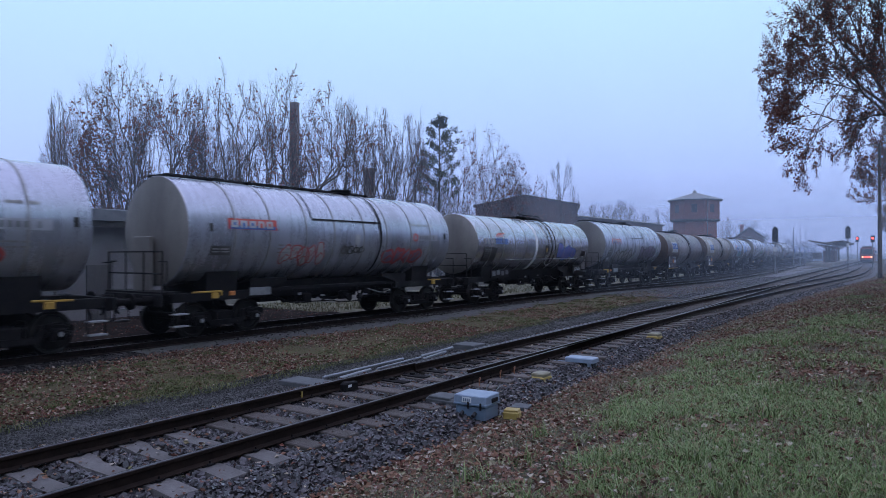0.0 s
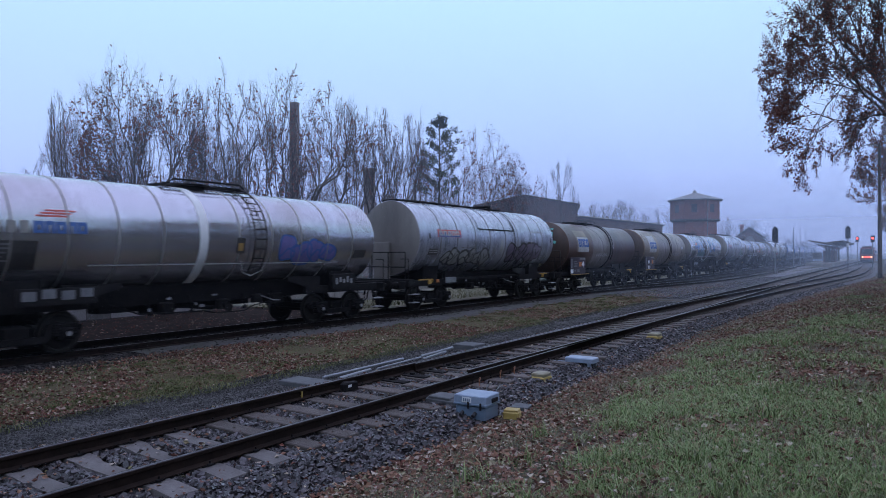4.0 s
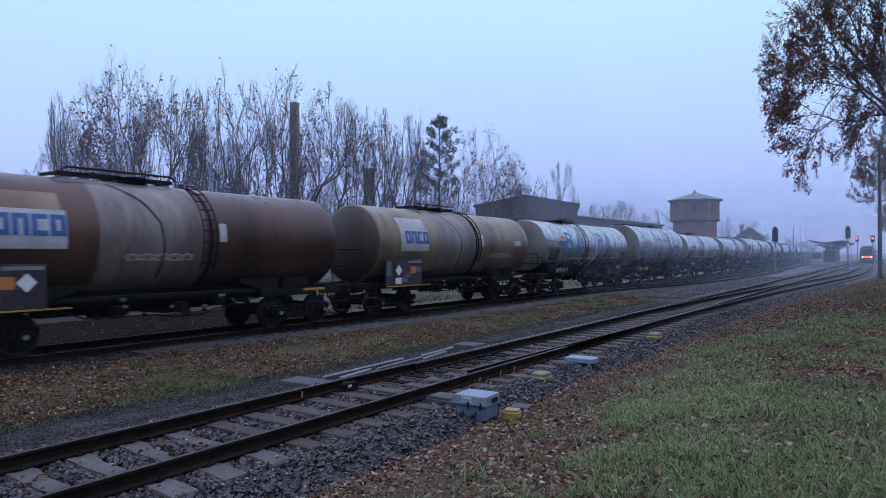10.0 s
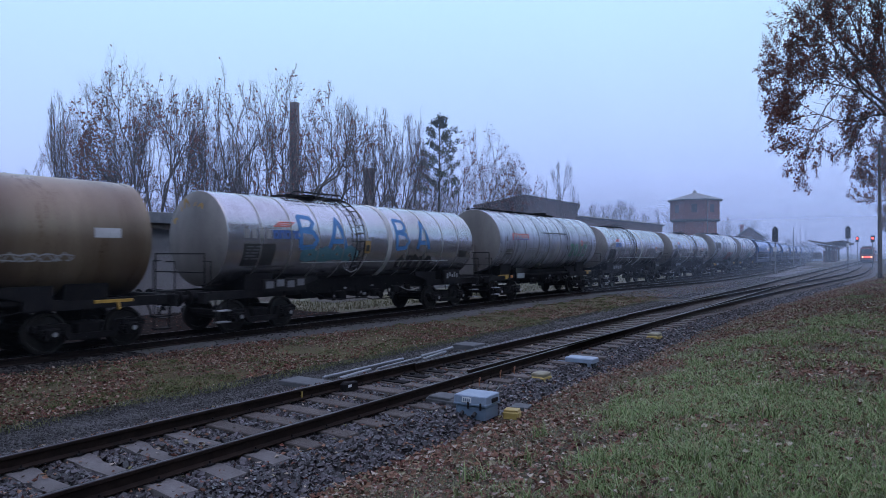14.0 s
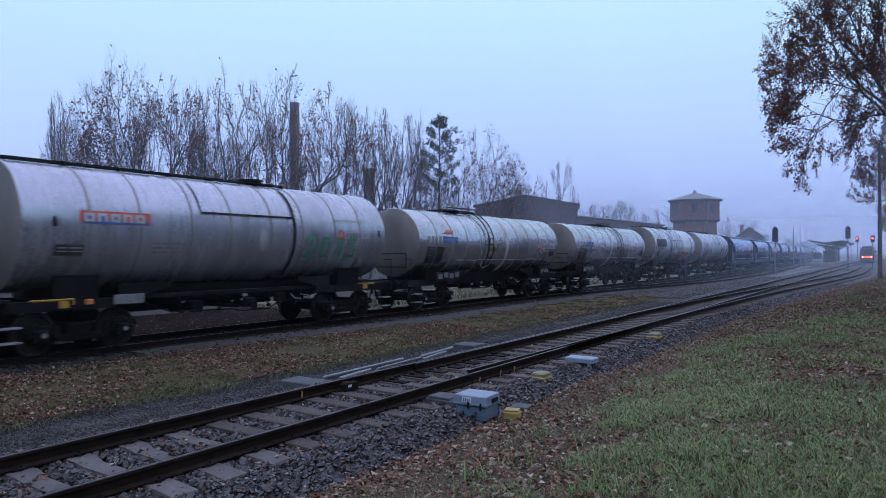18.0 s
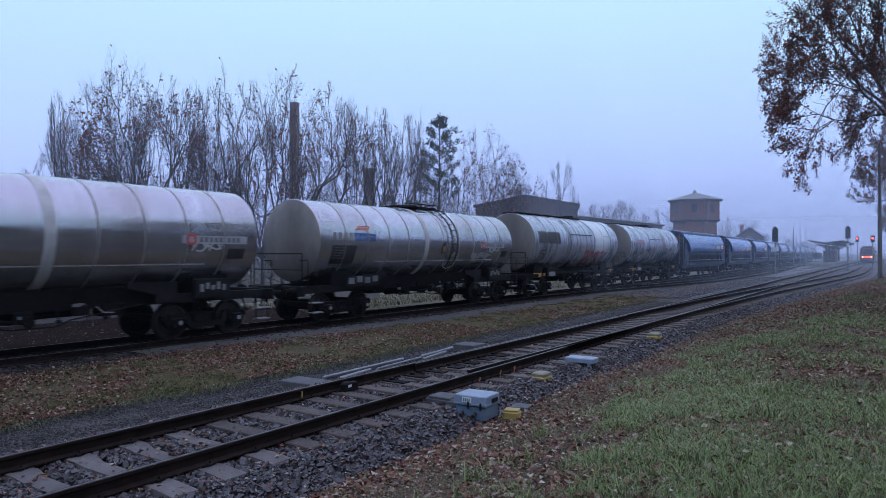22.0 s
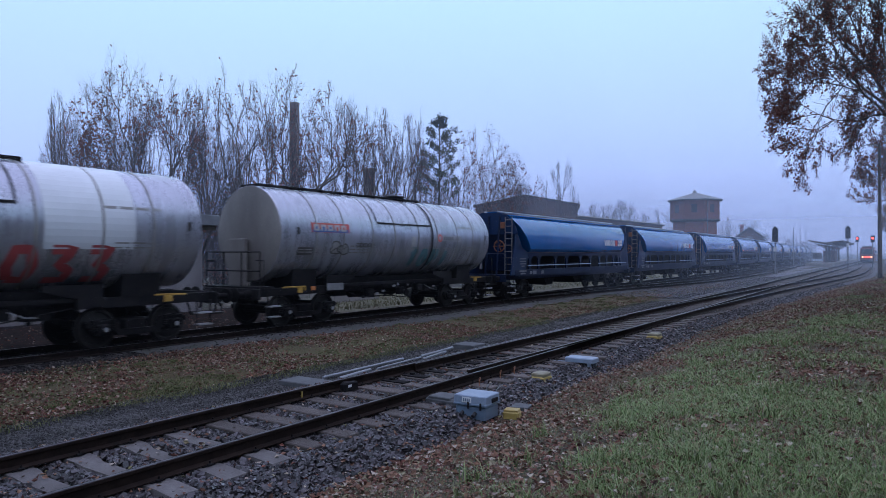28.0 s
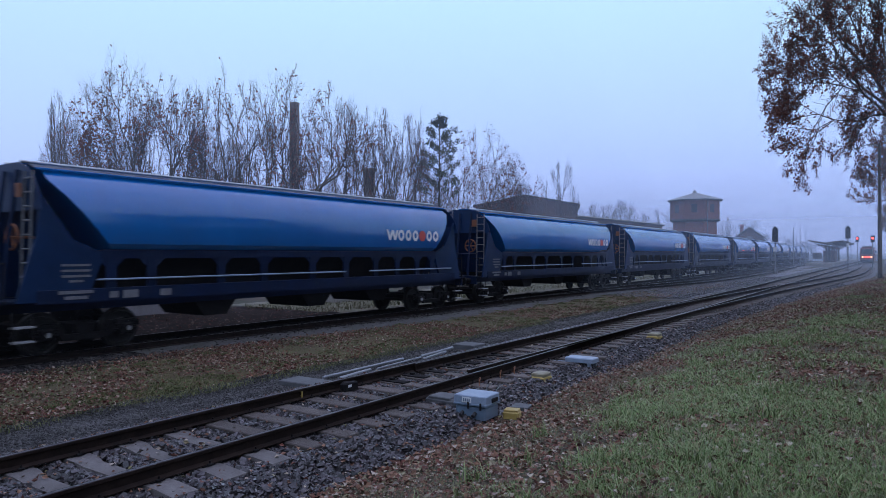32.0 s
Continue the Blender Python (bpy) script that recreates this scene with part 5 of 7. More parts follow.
    for k, (x, wd) in enumerate(((3.72, 0.56), (4.22, 0.36), (4.65, 0.34), (5.08, 0.34), (5.95, 0.34), (6.38, 0.36))):
        # rounded white loops; the first is a row of slanted bars
        g = Geo()
        if k == 0:
            for q in range(4):
                a, b2 = x - 0.28 + 0.14 * q, x - 0.14 + 0.14 * q
                za, zb = (z0 + 0.38, z0 + 0.02) if q % 2 == 0 else (z0 + 0.02, z0 + 0.38)
                g.sweep([[(a - 0.05, y + dy, za), (a + 0.05, y + dy, za), (b2 + 0.05, y + dy, zb), (b2 - 0.05, y + dy, zb)] for dy in (0.006, -0.003 - 0.001 * q)])
        else:
            ring = []
            for f in (1.0, 0.48):
                ring.append([(x + f * wd / 2 * math.cos(2 * math.pi * i / 16), y, z0 + 0.2 + f * 0.2 * math.sin(2 * math.pi * i / 16)) for i in range(16)])
            g.sweep([[(p[0], y + 0.006, p[2]) for p in ring[0]], ring[0], ring[1], [(p[0], y + 0.006, p[2]) for p in ring[1]]], caps=False)
        if k == 0:
            lg = part("logo", g, M_WHITE, w, "white looped shapes of a company word mark")
        else:
            part("logo_loop", g, M_WHITE, lg)
    g = Geo()
    n = 14
    g.sweep([[(5.51 + q * math.cos(2 * math.pi * i / n), y + dy, z0 + 0.2 + q * math.sin(2 * math.pi * i / n)) for i in range(n)] for q, dy in ((0.2, 0.01), (0.2, -0.005))])
    part("logo_dot", g, M_RED, w)
    underframe(w, xe, M_BLUE_DARK, deep=False)
    running_gear(w, 6.75)
    draw_gear(w, xe)
    corner_steps(w, xe, M_STEP)
    return w, xe


# the order of the train, by the middle of each wagon when the clip begins
TRAIN = []


def couple(w, middle):
    TRAIN.append((w, middle))


g1, _ = insulated_wagon(5.9, "grey clad tank wagon, red spray-paint tags, black trim strip", "red")
couple(g1, 16.12)
couple(copy_thing(g1, Matrix()), 1.89)
couple(plain_wagon(6.25, "beige-grey clad tank wagon with white band and blue tag", "tag")[0], 30.70)
couple(insulated_wagon(5.87, "light grey clad tank wagon with wide black graffiti", "black")[0], 45.31)
couple(bare_wagon(5.62, "rusty brown oil tank wagon with turquoise end graffiti", "brown")[0], 58.95)
couple(bare_wagon(5.62, "stained beige oil tank wagon with notice board", "beige")[0], 72.38)
couple(plain_wagon(6.25, "grey clad tank wagon with large blue sprayed letters", "letters")[0], 86.48)
g2, _ = insulated_wagon(5.82, "light grey clad tank wagon with faded green tag", "tag", 1)
couple(g2, 100.75)
couple(plain_wagon(6.2, "beige-grey clad tank wagon, ladder ahead of its white band", "plain")[0], 115.0)
couple(plain_wagon(6.27, "clean beige-grey clad tank wagon with mid ladder", "clean")[0], 129.95)
couple(insulated_wagon(5.95, "grey clad tank wagon with black name panel", "panel")[0], 144.37)
couple(insulated_wagon(5.95, "dull grey clad tank wagon with teal tag at its rear", "tag", 2)[0], 158.95)
b1, _ = hopper_wagon("bright blue grain hopper wagon with rounded roof")
couple(b1, 175.45)
for i in range(1, 12):
    couple(copy_thing(b1, Matrix()), 175.45 + 18.5 * i)


# ---- buildings behind the train ----
M_BRICK = surface("old_red_brick", (0.15, 0.05, 0.042), (0.23, 0.085, 0.068), 2.0, 0.9, 0.3, grime=(0.09, 0.06, 0.05), grime_amount=0.6, fine=18)
M_BRICK_DARK = surface("sooty_brick", (0.085, 0.05, 0.046), (0.13, 0.078, 0.07), 2.0, 0.9, 0.3, fine=18)
M_STACK = surface("weathered_chimney_brick", (0.13, 0.105, 0.10), (0.21, 0.175, 0.165), 2.0, 0.9, 0.3, fine=18)
M_PLASTER = surface("grey_render", (0.19, 0.175, 0.165), (0.27, 0.25, 0.235), 1.2, 0.9, 0.2, grime=(0.11, 0.10, 0.092), grime_amount=0.7, stretch=(1, 1, 0.5))
M_SHED = surface("grimy_shed_render", (0.15, 0.13, 0.125), (0.21, 0.185, 0.18), 1.2, 0.9, 0.2, grime=(0.06, 0.053, 0.05), grime_amount=0.7, stretch=(1, 1, 0.5))
M_ROOFING = surface("bitumen_roof", (0.10, 0.105, 0.115), (0.16, 0.165, 0.175), 1.5, 0.6, 0.1)
M_TILE = surface("dark_roof_tiles", (0.035, 0.03, 0.03), (0.065, 0.055, 0.055), 2.0, 0.85, 0.3)
M_GLASS = plain("dull_window_glass", (0.03, 0.035, 0.045), 0.15)
M_WOOD_DARK = surface("weathered_wood", (0.04, 0.034, 0.03), (0.085, 0.07, 0.06), 2.0, 0.85, 0.4, stretch=(6, 6, 1))


def window(parent, c, sx, sz, axis="y", mat=None, bars_on=True):
    """A framed window in a wall: axis is the wall's normal."""
    fr = Geo()
    t = 0.07
    def bx(dx, dz, wx, wz, th):
        return ((dx, 0, dz), (wx, th, wz)) if axis == "y" else ((0, dx, dz), (th, wx, wz))
    for dx, dz, wx, wz in ((-sx / 2, 0, t, sz), (sx / 2, 0, t, sz), (0, -sz / 2, sx, t), (0, sz / 2, sx, t)) + (((0, 0, t * 0.7, sz), (0, sz * 0.15, sx, t * 0.7)) if bars_on else ()):
        o, s = bx(dx, dz, wx, wz, 0.10)
        fr.box((c[0] + o[0], c[1] + o[1], c[2] + o[2]), s)
    wdw = part("window", fr, mat or M_WOOD_DARK, parent)
    o, s = bx(0, 0, sx, sz, 0.03)
    part("pane", Geo().box(c, s), M_GLASS, wdw)
    return wdw


def shed():
    h = thing("shed", pose(0, 0, -0.3), "low rendered railway shed with flat bitumen roof", "shed")
    x0, x1, y0, y1, z = -6.0, 17.4, 24.0, 30.0, 3.55
    wx, wz, ws, wh = 11.45, 1.85, 1.05, 0.95
    g = Geo()
    for a, b, lo, hi in ((x0, wx - ws / 2, 0, z), (wx + ws / 2, x1, 0, z), (wx - ws / 2, wx + ws / 2, 0, wz - wh / 2), (wx - ws / 2, wx + ws / 2, wz + wh / 2, z)):
        g.box(((a + b) / 2, y0 + 0.15, (lo + hi) / 2), (b - a, 0.3, hi - lo))
    part("wall", g, M_SHED, h)
    part("wall", Geo().box((x1 - 0.15, (y0 + y1) / 2 + 0.15, z / 2), (0.3, y1 - y0 - 0.3, z)), M_SHED, h)
    part("wall", Geo().box((x0 + 0.15, (y0 + y1) / 2 + 0.15, z / 2), (0.3, y1 - y0 - 0.3, z)), M_SHED, h)
    part("wall", Geo().box(((x0 + x1) / 2, y1 - 0.15, z / 2), (x1 - x0 - 0.6, 0.3, z)), M_PLASTER, h)
    part("roof", Geo().box(((x0 + x1) / 2, (y0 + y1) / 2 - 0.25, z + 0.24), (x1 - x0 + 0.7, y1 - y0 + 0.9, 0.42), b=0.02), M_ROOFING, h)
    # dark strip stands for the shadow under the roof's overhang
    part("eave_shadow", Geo().box(((x0 + x1) / 2, y0 - 0.55, z - 0.08), (x1 - x0 + 0.5, 0.05, 0.2)), M_WOOD_DARK, h)
    window(h, (wx, y0 + 0.12, wz), ws, wh)
    part("window_sill", Geo().box((wx, y0 - 0.05, wz - wh / 2 - 0.04), (ws + 0.2, 0.25, 0.06)), M_PLASTER, h)
    window(h, (6.0, y0 - 0.01, 1.9), 1.05, 0.95)
    part("door", Geo().box((13.0, y0 - 0.03, 1.0), (0.9, 0.06, 2.0), b=0.01), M_WOOD_DARK, h)


shed()
solid("loading_ramp", Geo().box((24.7, 22.6, 0.0), (3.4, 1.6, 0.8), b=0.05), M_PLASTER, "low concrete loading ramp beside the line", "ramp")


def chimney(name, x, y, width, top, mat, label):
    g = Geo()
    n = 14
    rings = []
    for i in range(n + 1):
        z = -0.4 + (top + 0.4) * i / n
        q = width / 2 * (1.12 - 0.14 * i / n)
        rings.append([(sx * q, sy * q, z) for sx, sy in ((-1, -1), (1, -1), (1, 1), (-1, 1))])
    c = thing(name, pose(x, y, 0, 0, 0, 20), label, "chimney")
    part("shaft", g.sweep(rings), mat, c)
    part("crown", Geo().box((0, 0, top + 0.06), (width * 1.04, width * 1.04, 0.14)), mat, c)


chimney("chimney", 49.1, 52.2, 0.74, 17.9, M_STACK, "tall slender brick factory chimney among bare trees")
chimney("chimney", 57.5, 49.0, 1.0, 11.6, M_STACK, "short square brick chimney stack")


def hall(name, x, y, rot, lx, ly, eave, ridge, label):
    h = thing(name, pose(x, y, -0.3, 0, 0, rot), label, "hall")
    g = Geo()
    g.add([(-lx / 2, -ly / 2, 0), (lx / 2, -ly / 2, 0), (lx / 2, ly / 2, 0), (-lx / 2, ly / 2, 0), (-lx / 2, -ly / 2, eave), (lx / 2, -ly / 2, eave), (lx / 2, ly / 2, eave), (-lx / 2, ly / 2, eave), (-lx / 2, 0, ridge), (lx / 2, 0, ridge)], [(0, 1, 5, 4), (2, 3, 7, 6), (1, 2, 6, 9, 5), (3, 0, 4, 8, 7), (0, 3, 2, 1)])
    part("wall", g, M_BRICK_DARK, h)
    for s in (-1, 1):
        g = Geo()
        t = 0.25
        a, b = (s * (ly / 2 + 0.4), eave - 0.12), (0, ridge + 0.02)
        g.sweep([[(xx, a[0], a[1]), (xx, b[0], b[1]), (xx, b[0], b[1] + t), (xx, a[0], a[1] + t)] for xx in (-lx / 2 - 0.4, lx / 2 + 0.4)])
        part("roof", g, M_TILE, h)
    n = max(2, int(lx / 4))
    for i in range(n):
        xx = -lx / 2 + lx * (i + 0.5) / n
        window(h, (xx, -ly / 2 - 0.01, eave * 0.6), 1.3, 1.8)
    for yy in (-ly / 4, ly / 4):
        window(h, (-lx / 2 - 0.01, yy, eave * 0.6), 1.3, 1.8, "x")
    return h


hall("factory_hall", 95.7, 48.1, 24, 22, 14.5, 9.3, 10.6, "long sooty brick factory hall with shallow tiled roof")
hall("factory_hall", 116, 44.0, -3, 40, 9, 8.1, 8.7, "low dark brick outbuilding beside the water tower")


M_BOARDS = surface("red_brown_boards", (0.12, 0.042, 0.038), (0.18, 0.066, 0.058), 2.0, 0.85, 0.3, stretch=(6, 6, 0.6), fine=18)


def water_tower(x, y):
    w = thing("water_tower", pose(x, y, -0.3, 0, 0, 12), "octagonal red brick railway water tower, wooden tank storey", "water tower")
    def octa(r, z):
        return [(r * math.cos(math.pi / 8 + math.pi / 4 * i), r * math.sin(math.pi / 8 + math.pi / 4 * i), z) for i in range(8)]
    part("shaft", Geo().sweep([octa(4.75, 0), octa(4.6, 9.6)]), M_BRICK, w)
    for k in range(8):
        a, b = Vector(octa(5.2, 9.3)[k]), Vector(octa(5.2, 9.3)[(k + 1) % 8])
        g = Geo().sweep([[a, b, b + Vector((0, 0, 4.3)), a + Vector((0, 0, 4.3))], [v * 0.955 if False else Vector((v.x * 0.955, v.y * 0.955, v.z)) for v in (a, b, b + Vector((0, 0, 4.3)), a + Vector((0, 0, 4.3)))]])
        part("tank_panel", g, M_BOARDS, w, "dark boarded tank storey wall")
        m = (a + b) / 2
        d = (b - a).normalized()
        g = Geo().sweep([[m * 1.004 + d * sx * 0.55 + Vector((0, 0, sz)) for sx, sz in ((-1, 1.6), (1, 1.6), (1, 3.2), (-1, 3.2))], [m * 0.99 + d * sx * 0.55 + Vector((0, 0, sz)) for sx, sz in ((-1, 1.6), (1, 1.6), (1, 3.2), (-1, 3.2))]])
        part("window", g, M_GLASS, w)
    part("cornice", Geo().sweep([octa(4.7, 9.0), octa(5.35, 9.3), octa(5.35, 9.55), octa(4.9, 9.56)]), M_WOOD_DARK, w)
    part("roof", Geo().sweep([octa(5.85, 13.45), octa(5.9, 13.6), octa(0.5, 15.2), octa(0.3, 15.6), octa(0.1, 15.9)]), M_ROOFING, w)
    part("downpipe", Geo().tube((-4.6, -2.5, 0.0), (-5.0, -2.6, 13.5), 0.09, 8), M_ROOFING, w)


water_tower(146.0, 34.6)


def house(x, y):
    h = hall("house", x, y, 8, 7.2, 5.8, 5.9, 8.2, "dark brick station house with steep tiled gable roof")
    part("chimney", Geo().box((-1.2, 1.6, 8.0), (0.7, 0.7, 2.2)), M_BRICK, h)
    part("arch_window", Geo().tube((-3.55, 0, 5.2), (-3.66, 0, 5.2), 1.1, 20), M_PLASTER, h)


house(166, 27.2)

# ---- station end: platform, signals, railcar ----
M_POST = surface("grey_post", (0.09, 0.095, 0.10), (0.15, 0.155, 0.16), 3, 0.7, 0.1)
M_CAR_RED = surface("red_railcar_paint", (0.10, 0.012, 0.012), (0.15, 0.018, 0.016), 1.5, 0.4, 0.02)
M_LAMP_RED = plain("red_signal_light", (1.0, 0.06, 0.04), 0.4, glow=5.0)
M_LAMP_WARM = plain("warm_tail_light", (1.0, 0.30, 0.14), 0.4, glow=4.0)
solid("platform", Geo().box((195, 11.3, -0.05), (110, 4.2, 0.8), b=0.05), M_PLASTER, "island platform with pale edge, seen end on", "platform", kind="structure")


def canopy():
    c = thing("platform_canopy", pose(0, 0, 0.35), "platform canopy with butterfly roof on central columns", "canopy")
    for i in range(6):
        x = 148 + 7 * i
        g = Geo().box((x, 10.6, 1.7), (0.35, 0.35, 3.4))
        g.pipe([(x, 10.6, 2.7), (x, 8.6, 3.75)], 0.09, 6)
        g.pipe([(x, 10.6, 2.7), (x, 12.6, 3.75)], 0.09, 6)
        part("column", g, M_WOOD_DARK, c)
    g = Geo().sweep([[(x, 7.7, 4.0), (x, 10.6, 3.5), (x, 13.4, 4.15), (x, 13.4, 4.4), (x, 10.6, 3.85), (x, 7.7, 4.25)] for x in (144, 190)])
    part("roof", g, M_WOOD_DARK, c)
    part("shelter", Geo().box((160, 10.8, 1.2), (7, 2.0, 2.4), b=0.05), M_BRICK_DARK, c)
    part("notice", Geo().box((149.5, 12.3, 1.3), (0.1, 1.6, 1.2)), M_PLASTER, c)


canopy()


def light_signal(x, y, top, lit=None, label="black light signal with hooded head on a slim mast"):
    s = thing("light_signal", pose(x, y, -0.3), label, "signal", "signals of the station")
    part("mast", Geo().tube((0, 0, 0), (0, 0, top - 1.4), 0.075, 10), M_POST, s, smooth=40)
    g = Geo().box((0, 0, top - 0.75), (0.26, 0.62, 1.3), b=0.05)
    g.sweep([[(dx, -0.40 * q, z) for dx in (-0.2, 0.2)] + [(dx, 0.40 * q, z) for dx in (0.2, -0.2)] for q, z in ((1.0, top - 0.1), (0.08, top + 0.42))])
    hd = part("head", g, M_BLACK, s)
    for k, (dy, dz) in enumerate(((0, 0.25), (-0.2, -0.2), (0.2, -0.2))):
        part("lens", Geo().tube((-0.15, dy, top - 0.85 + dz), (-0.24, dy, top - 0.85 + dz), 0.11, 12), (M_LAMP_RED if k == 0 and lit else M_BLACK), hd)
    part("base", Geo().box((0, 0, 0.15), (0.5, 0.5, 0.4), b=0.04), M_CONCRETE, s)
    part("number_plate", Geo().box((-0.1, 0, top - 2.3), (0.03, 0.35, 0.5)), M_OFFWHITE, s)
    return s


light_signal(86.3, 11.4, 5.2)
light_signal(108, 5.14, 5.9)


def red_light(x, y, z):
    s = thing("stop_light", pose(x, y, -0.3), "lit red stop light on a slim post", "signal", "red stop lights")
    part("mast", Geo().tube((0, 0, 0), (0, 0, z - 0.2), 0.06, 8), M_POST, s)
    part("head", Geo().box((0, 0, z + 0.25), (0.2, 0.5, 0.95), b=0.05), M_BLACK, s)
    part("lens", Geo().tube((-0.1, 0, z + 0.35), (-0.18, 0, z + 0.35), 0.15, 14), M_LAMP_RED, s)


red_light(140, 5.25, 4.75)
red_light(110, 2.3, 4.2)


def railcar(x, y):
    c = thing("railcar", pose(x, y, 0), "red diesel railcar standing with its tail lights on", "railcar")
    sec = [(-1.35, 0.45), (-1.43, 1.0), (-1.43, 2.2), (-1.3, 3.2), (-0.9, 3.65), (0.9, 3.65), (1.3, 3.2), (1.43, 2.2), (1.43, 1.0), (1.35, 0.45)]
    rings = []
    for dx, k in ((0, 0.86), (0.35, 0.97), (1.0, 1.0), (26, 1.0), (26.6, 0.97), (27, 0.86)):
        rings.append([(dx, yy * k, 0.45 + (z - 0.45) * (0.9 + 0.1 * k)) for yy, z in sec])
    part("body", Geo().sweep(rings), M_CAR_RED, c, smooth=40)
    part("windscreen", Geo().box((-0.02, 0, 2.55), (0.12, 2.1, 1.1), b=0.05), M_GLASS, c)
    part("roof", Geo().box((13.5, 0, 3.72), (26, 1.8, 0.2), b=0.05), M_ROOFING, c)
    part("skirt", Geo().box((0.1, 0, 0.5), (0.3, 2.5, 0.5), b=0.05), M_BLACK, c)
    for yy in (-0.85, 0.85):
        part("tail_light", Geo().tube((0.1, yy, 1.35), (-0.1, yy, 1.35), 0.2, 14), M_LAMP_WARM, c)
    part("destination_display", Geo().box((-0.03, 0, 1.35), (0.1, 1.0, 0.3)), M_LAMP_RED, c)
    for i in range(6):
        for yy in (-1.44, 1.44):
            part("side_window", Geo().box((3 + 4 * i, yy, 2.4), (2.6, 0.04, 0.9), b=0.03), M_GLASS, c)
    for dx in (3, 5, 21, 23):
        part("wheelset", Geo().tube((dx, -0.8, 0.45), (dx, 0.8, 0.45), 0.45, 20), M_WHEEL, c)


railcar(176, 4.75)
POLES = ((120, 13.2, 6.5), (135, 13.8, 6.8), (150, 14.3, 6.8), (170, 15.2, 6.8), (195, 16.5, 7.0), (160, 7.8, 5.5), (185, 8.2, 5.5))
for px, py, pz in POLES:
    p = thing("platform_lamp", pose(px, py, -0.3), "thin grey lamp post near the platform", "lamp post", "platform lamp posts")
    part("pole", Geo().tube((0, 0, 0), (0, 0, pz), 0.08, 8, 0.05), M_POST, p)
    part("lamp_head", Geo().box((0, 0, pz), (0.5, 0.2, 0.12), b=0.02), M_POST, p)

lx, ly, lz = 48.7 * (math.cos(radians(YAW)) + 0.6585 * math.sin(radians(YAW))), 48.7 * (math.sin(radians(YAW)) - 0.6585 * math.cos(radians(YAW))), 0.3
p = thing("lamp_post", pose(lx, ly, lz), "tall dark lamp post with a side arm", "lamp post")
part("pole", Geo().tube((0, 0, 0), (0, 0, 9.9), 0.16, 12, 0.10), M_WOOD_DARK, p, smooth=40)
part("arm", Geo().pipe([(0, 0, 9.7), (-0.15, 0.35, 9.84), (-0.3, 0.75, 9.84), (-0.5, 1.3, 9.62)], 0.03, 8), M_POST, p)
part("lamp_head", Geo().box((-0.52, 1.38, 9.58), (0.16, 0.42, 0.09), b=0.02), M_POST, p)

# ---- trees ----
M_BARK = surface("damp_bark", (0.022, 0.018, 0.018), (0.048, 0.04, 0.038), 3.0, 0.95, 0.5, stretch=(3, 3, 0.6))
M_TWIG = surface("bare_twigs", (0.05, 0.04, 0.042), (0.088, 0.071, 0.073), 3.0, 0.95, 0.1)
M_LEAF = surface("withered_brown_leaves", (0.075, 0.033, 0.03), (0.15, 0.068, 0.054), 1.5, 0.8, 0.0, vary=0.5, islands=True)
lt = M_LEAF.node_tree
shine = lt.nodes.new("ShaderNodeBsdfTranslucent")
shine.inputs["Color"].default_value = (0.24, 0.085, 0.065, 1)
both = lt.nodes.new("ShaderNodeMixShader")
both.inputs[0].default_value = 0.4
lt.links.new(lt.nodes["Principled BSDF"].outputs[0], both.inputs[1])
lt.links.new(shine.outputs[0], both.inputs[2])
lt.links.new(both.outputs[0], lt.nodes["Material Output"].inputs["Surface"])
M_NEEDLE = surface("pine_needles", (0.022, 0.036, 0.024), (0.045, 0.062, 0.038), 2.0, 0.8, 0.0, vary=0.4, islands=True)


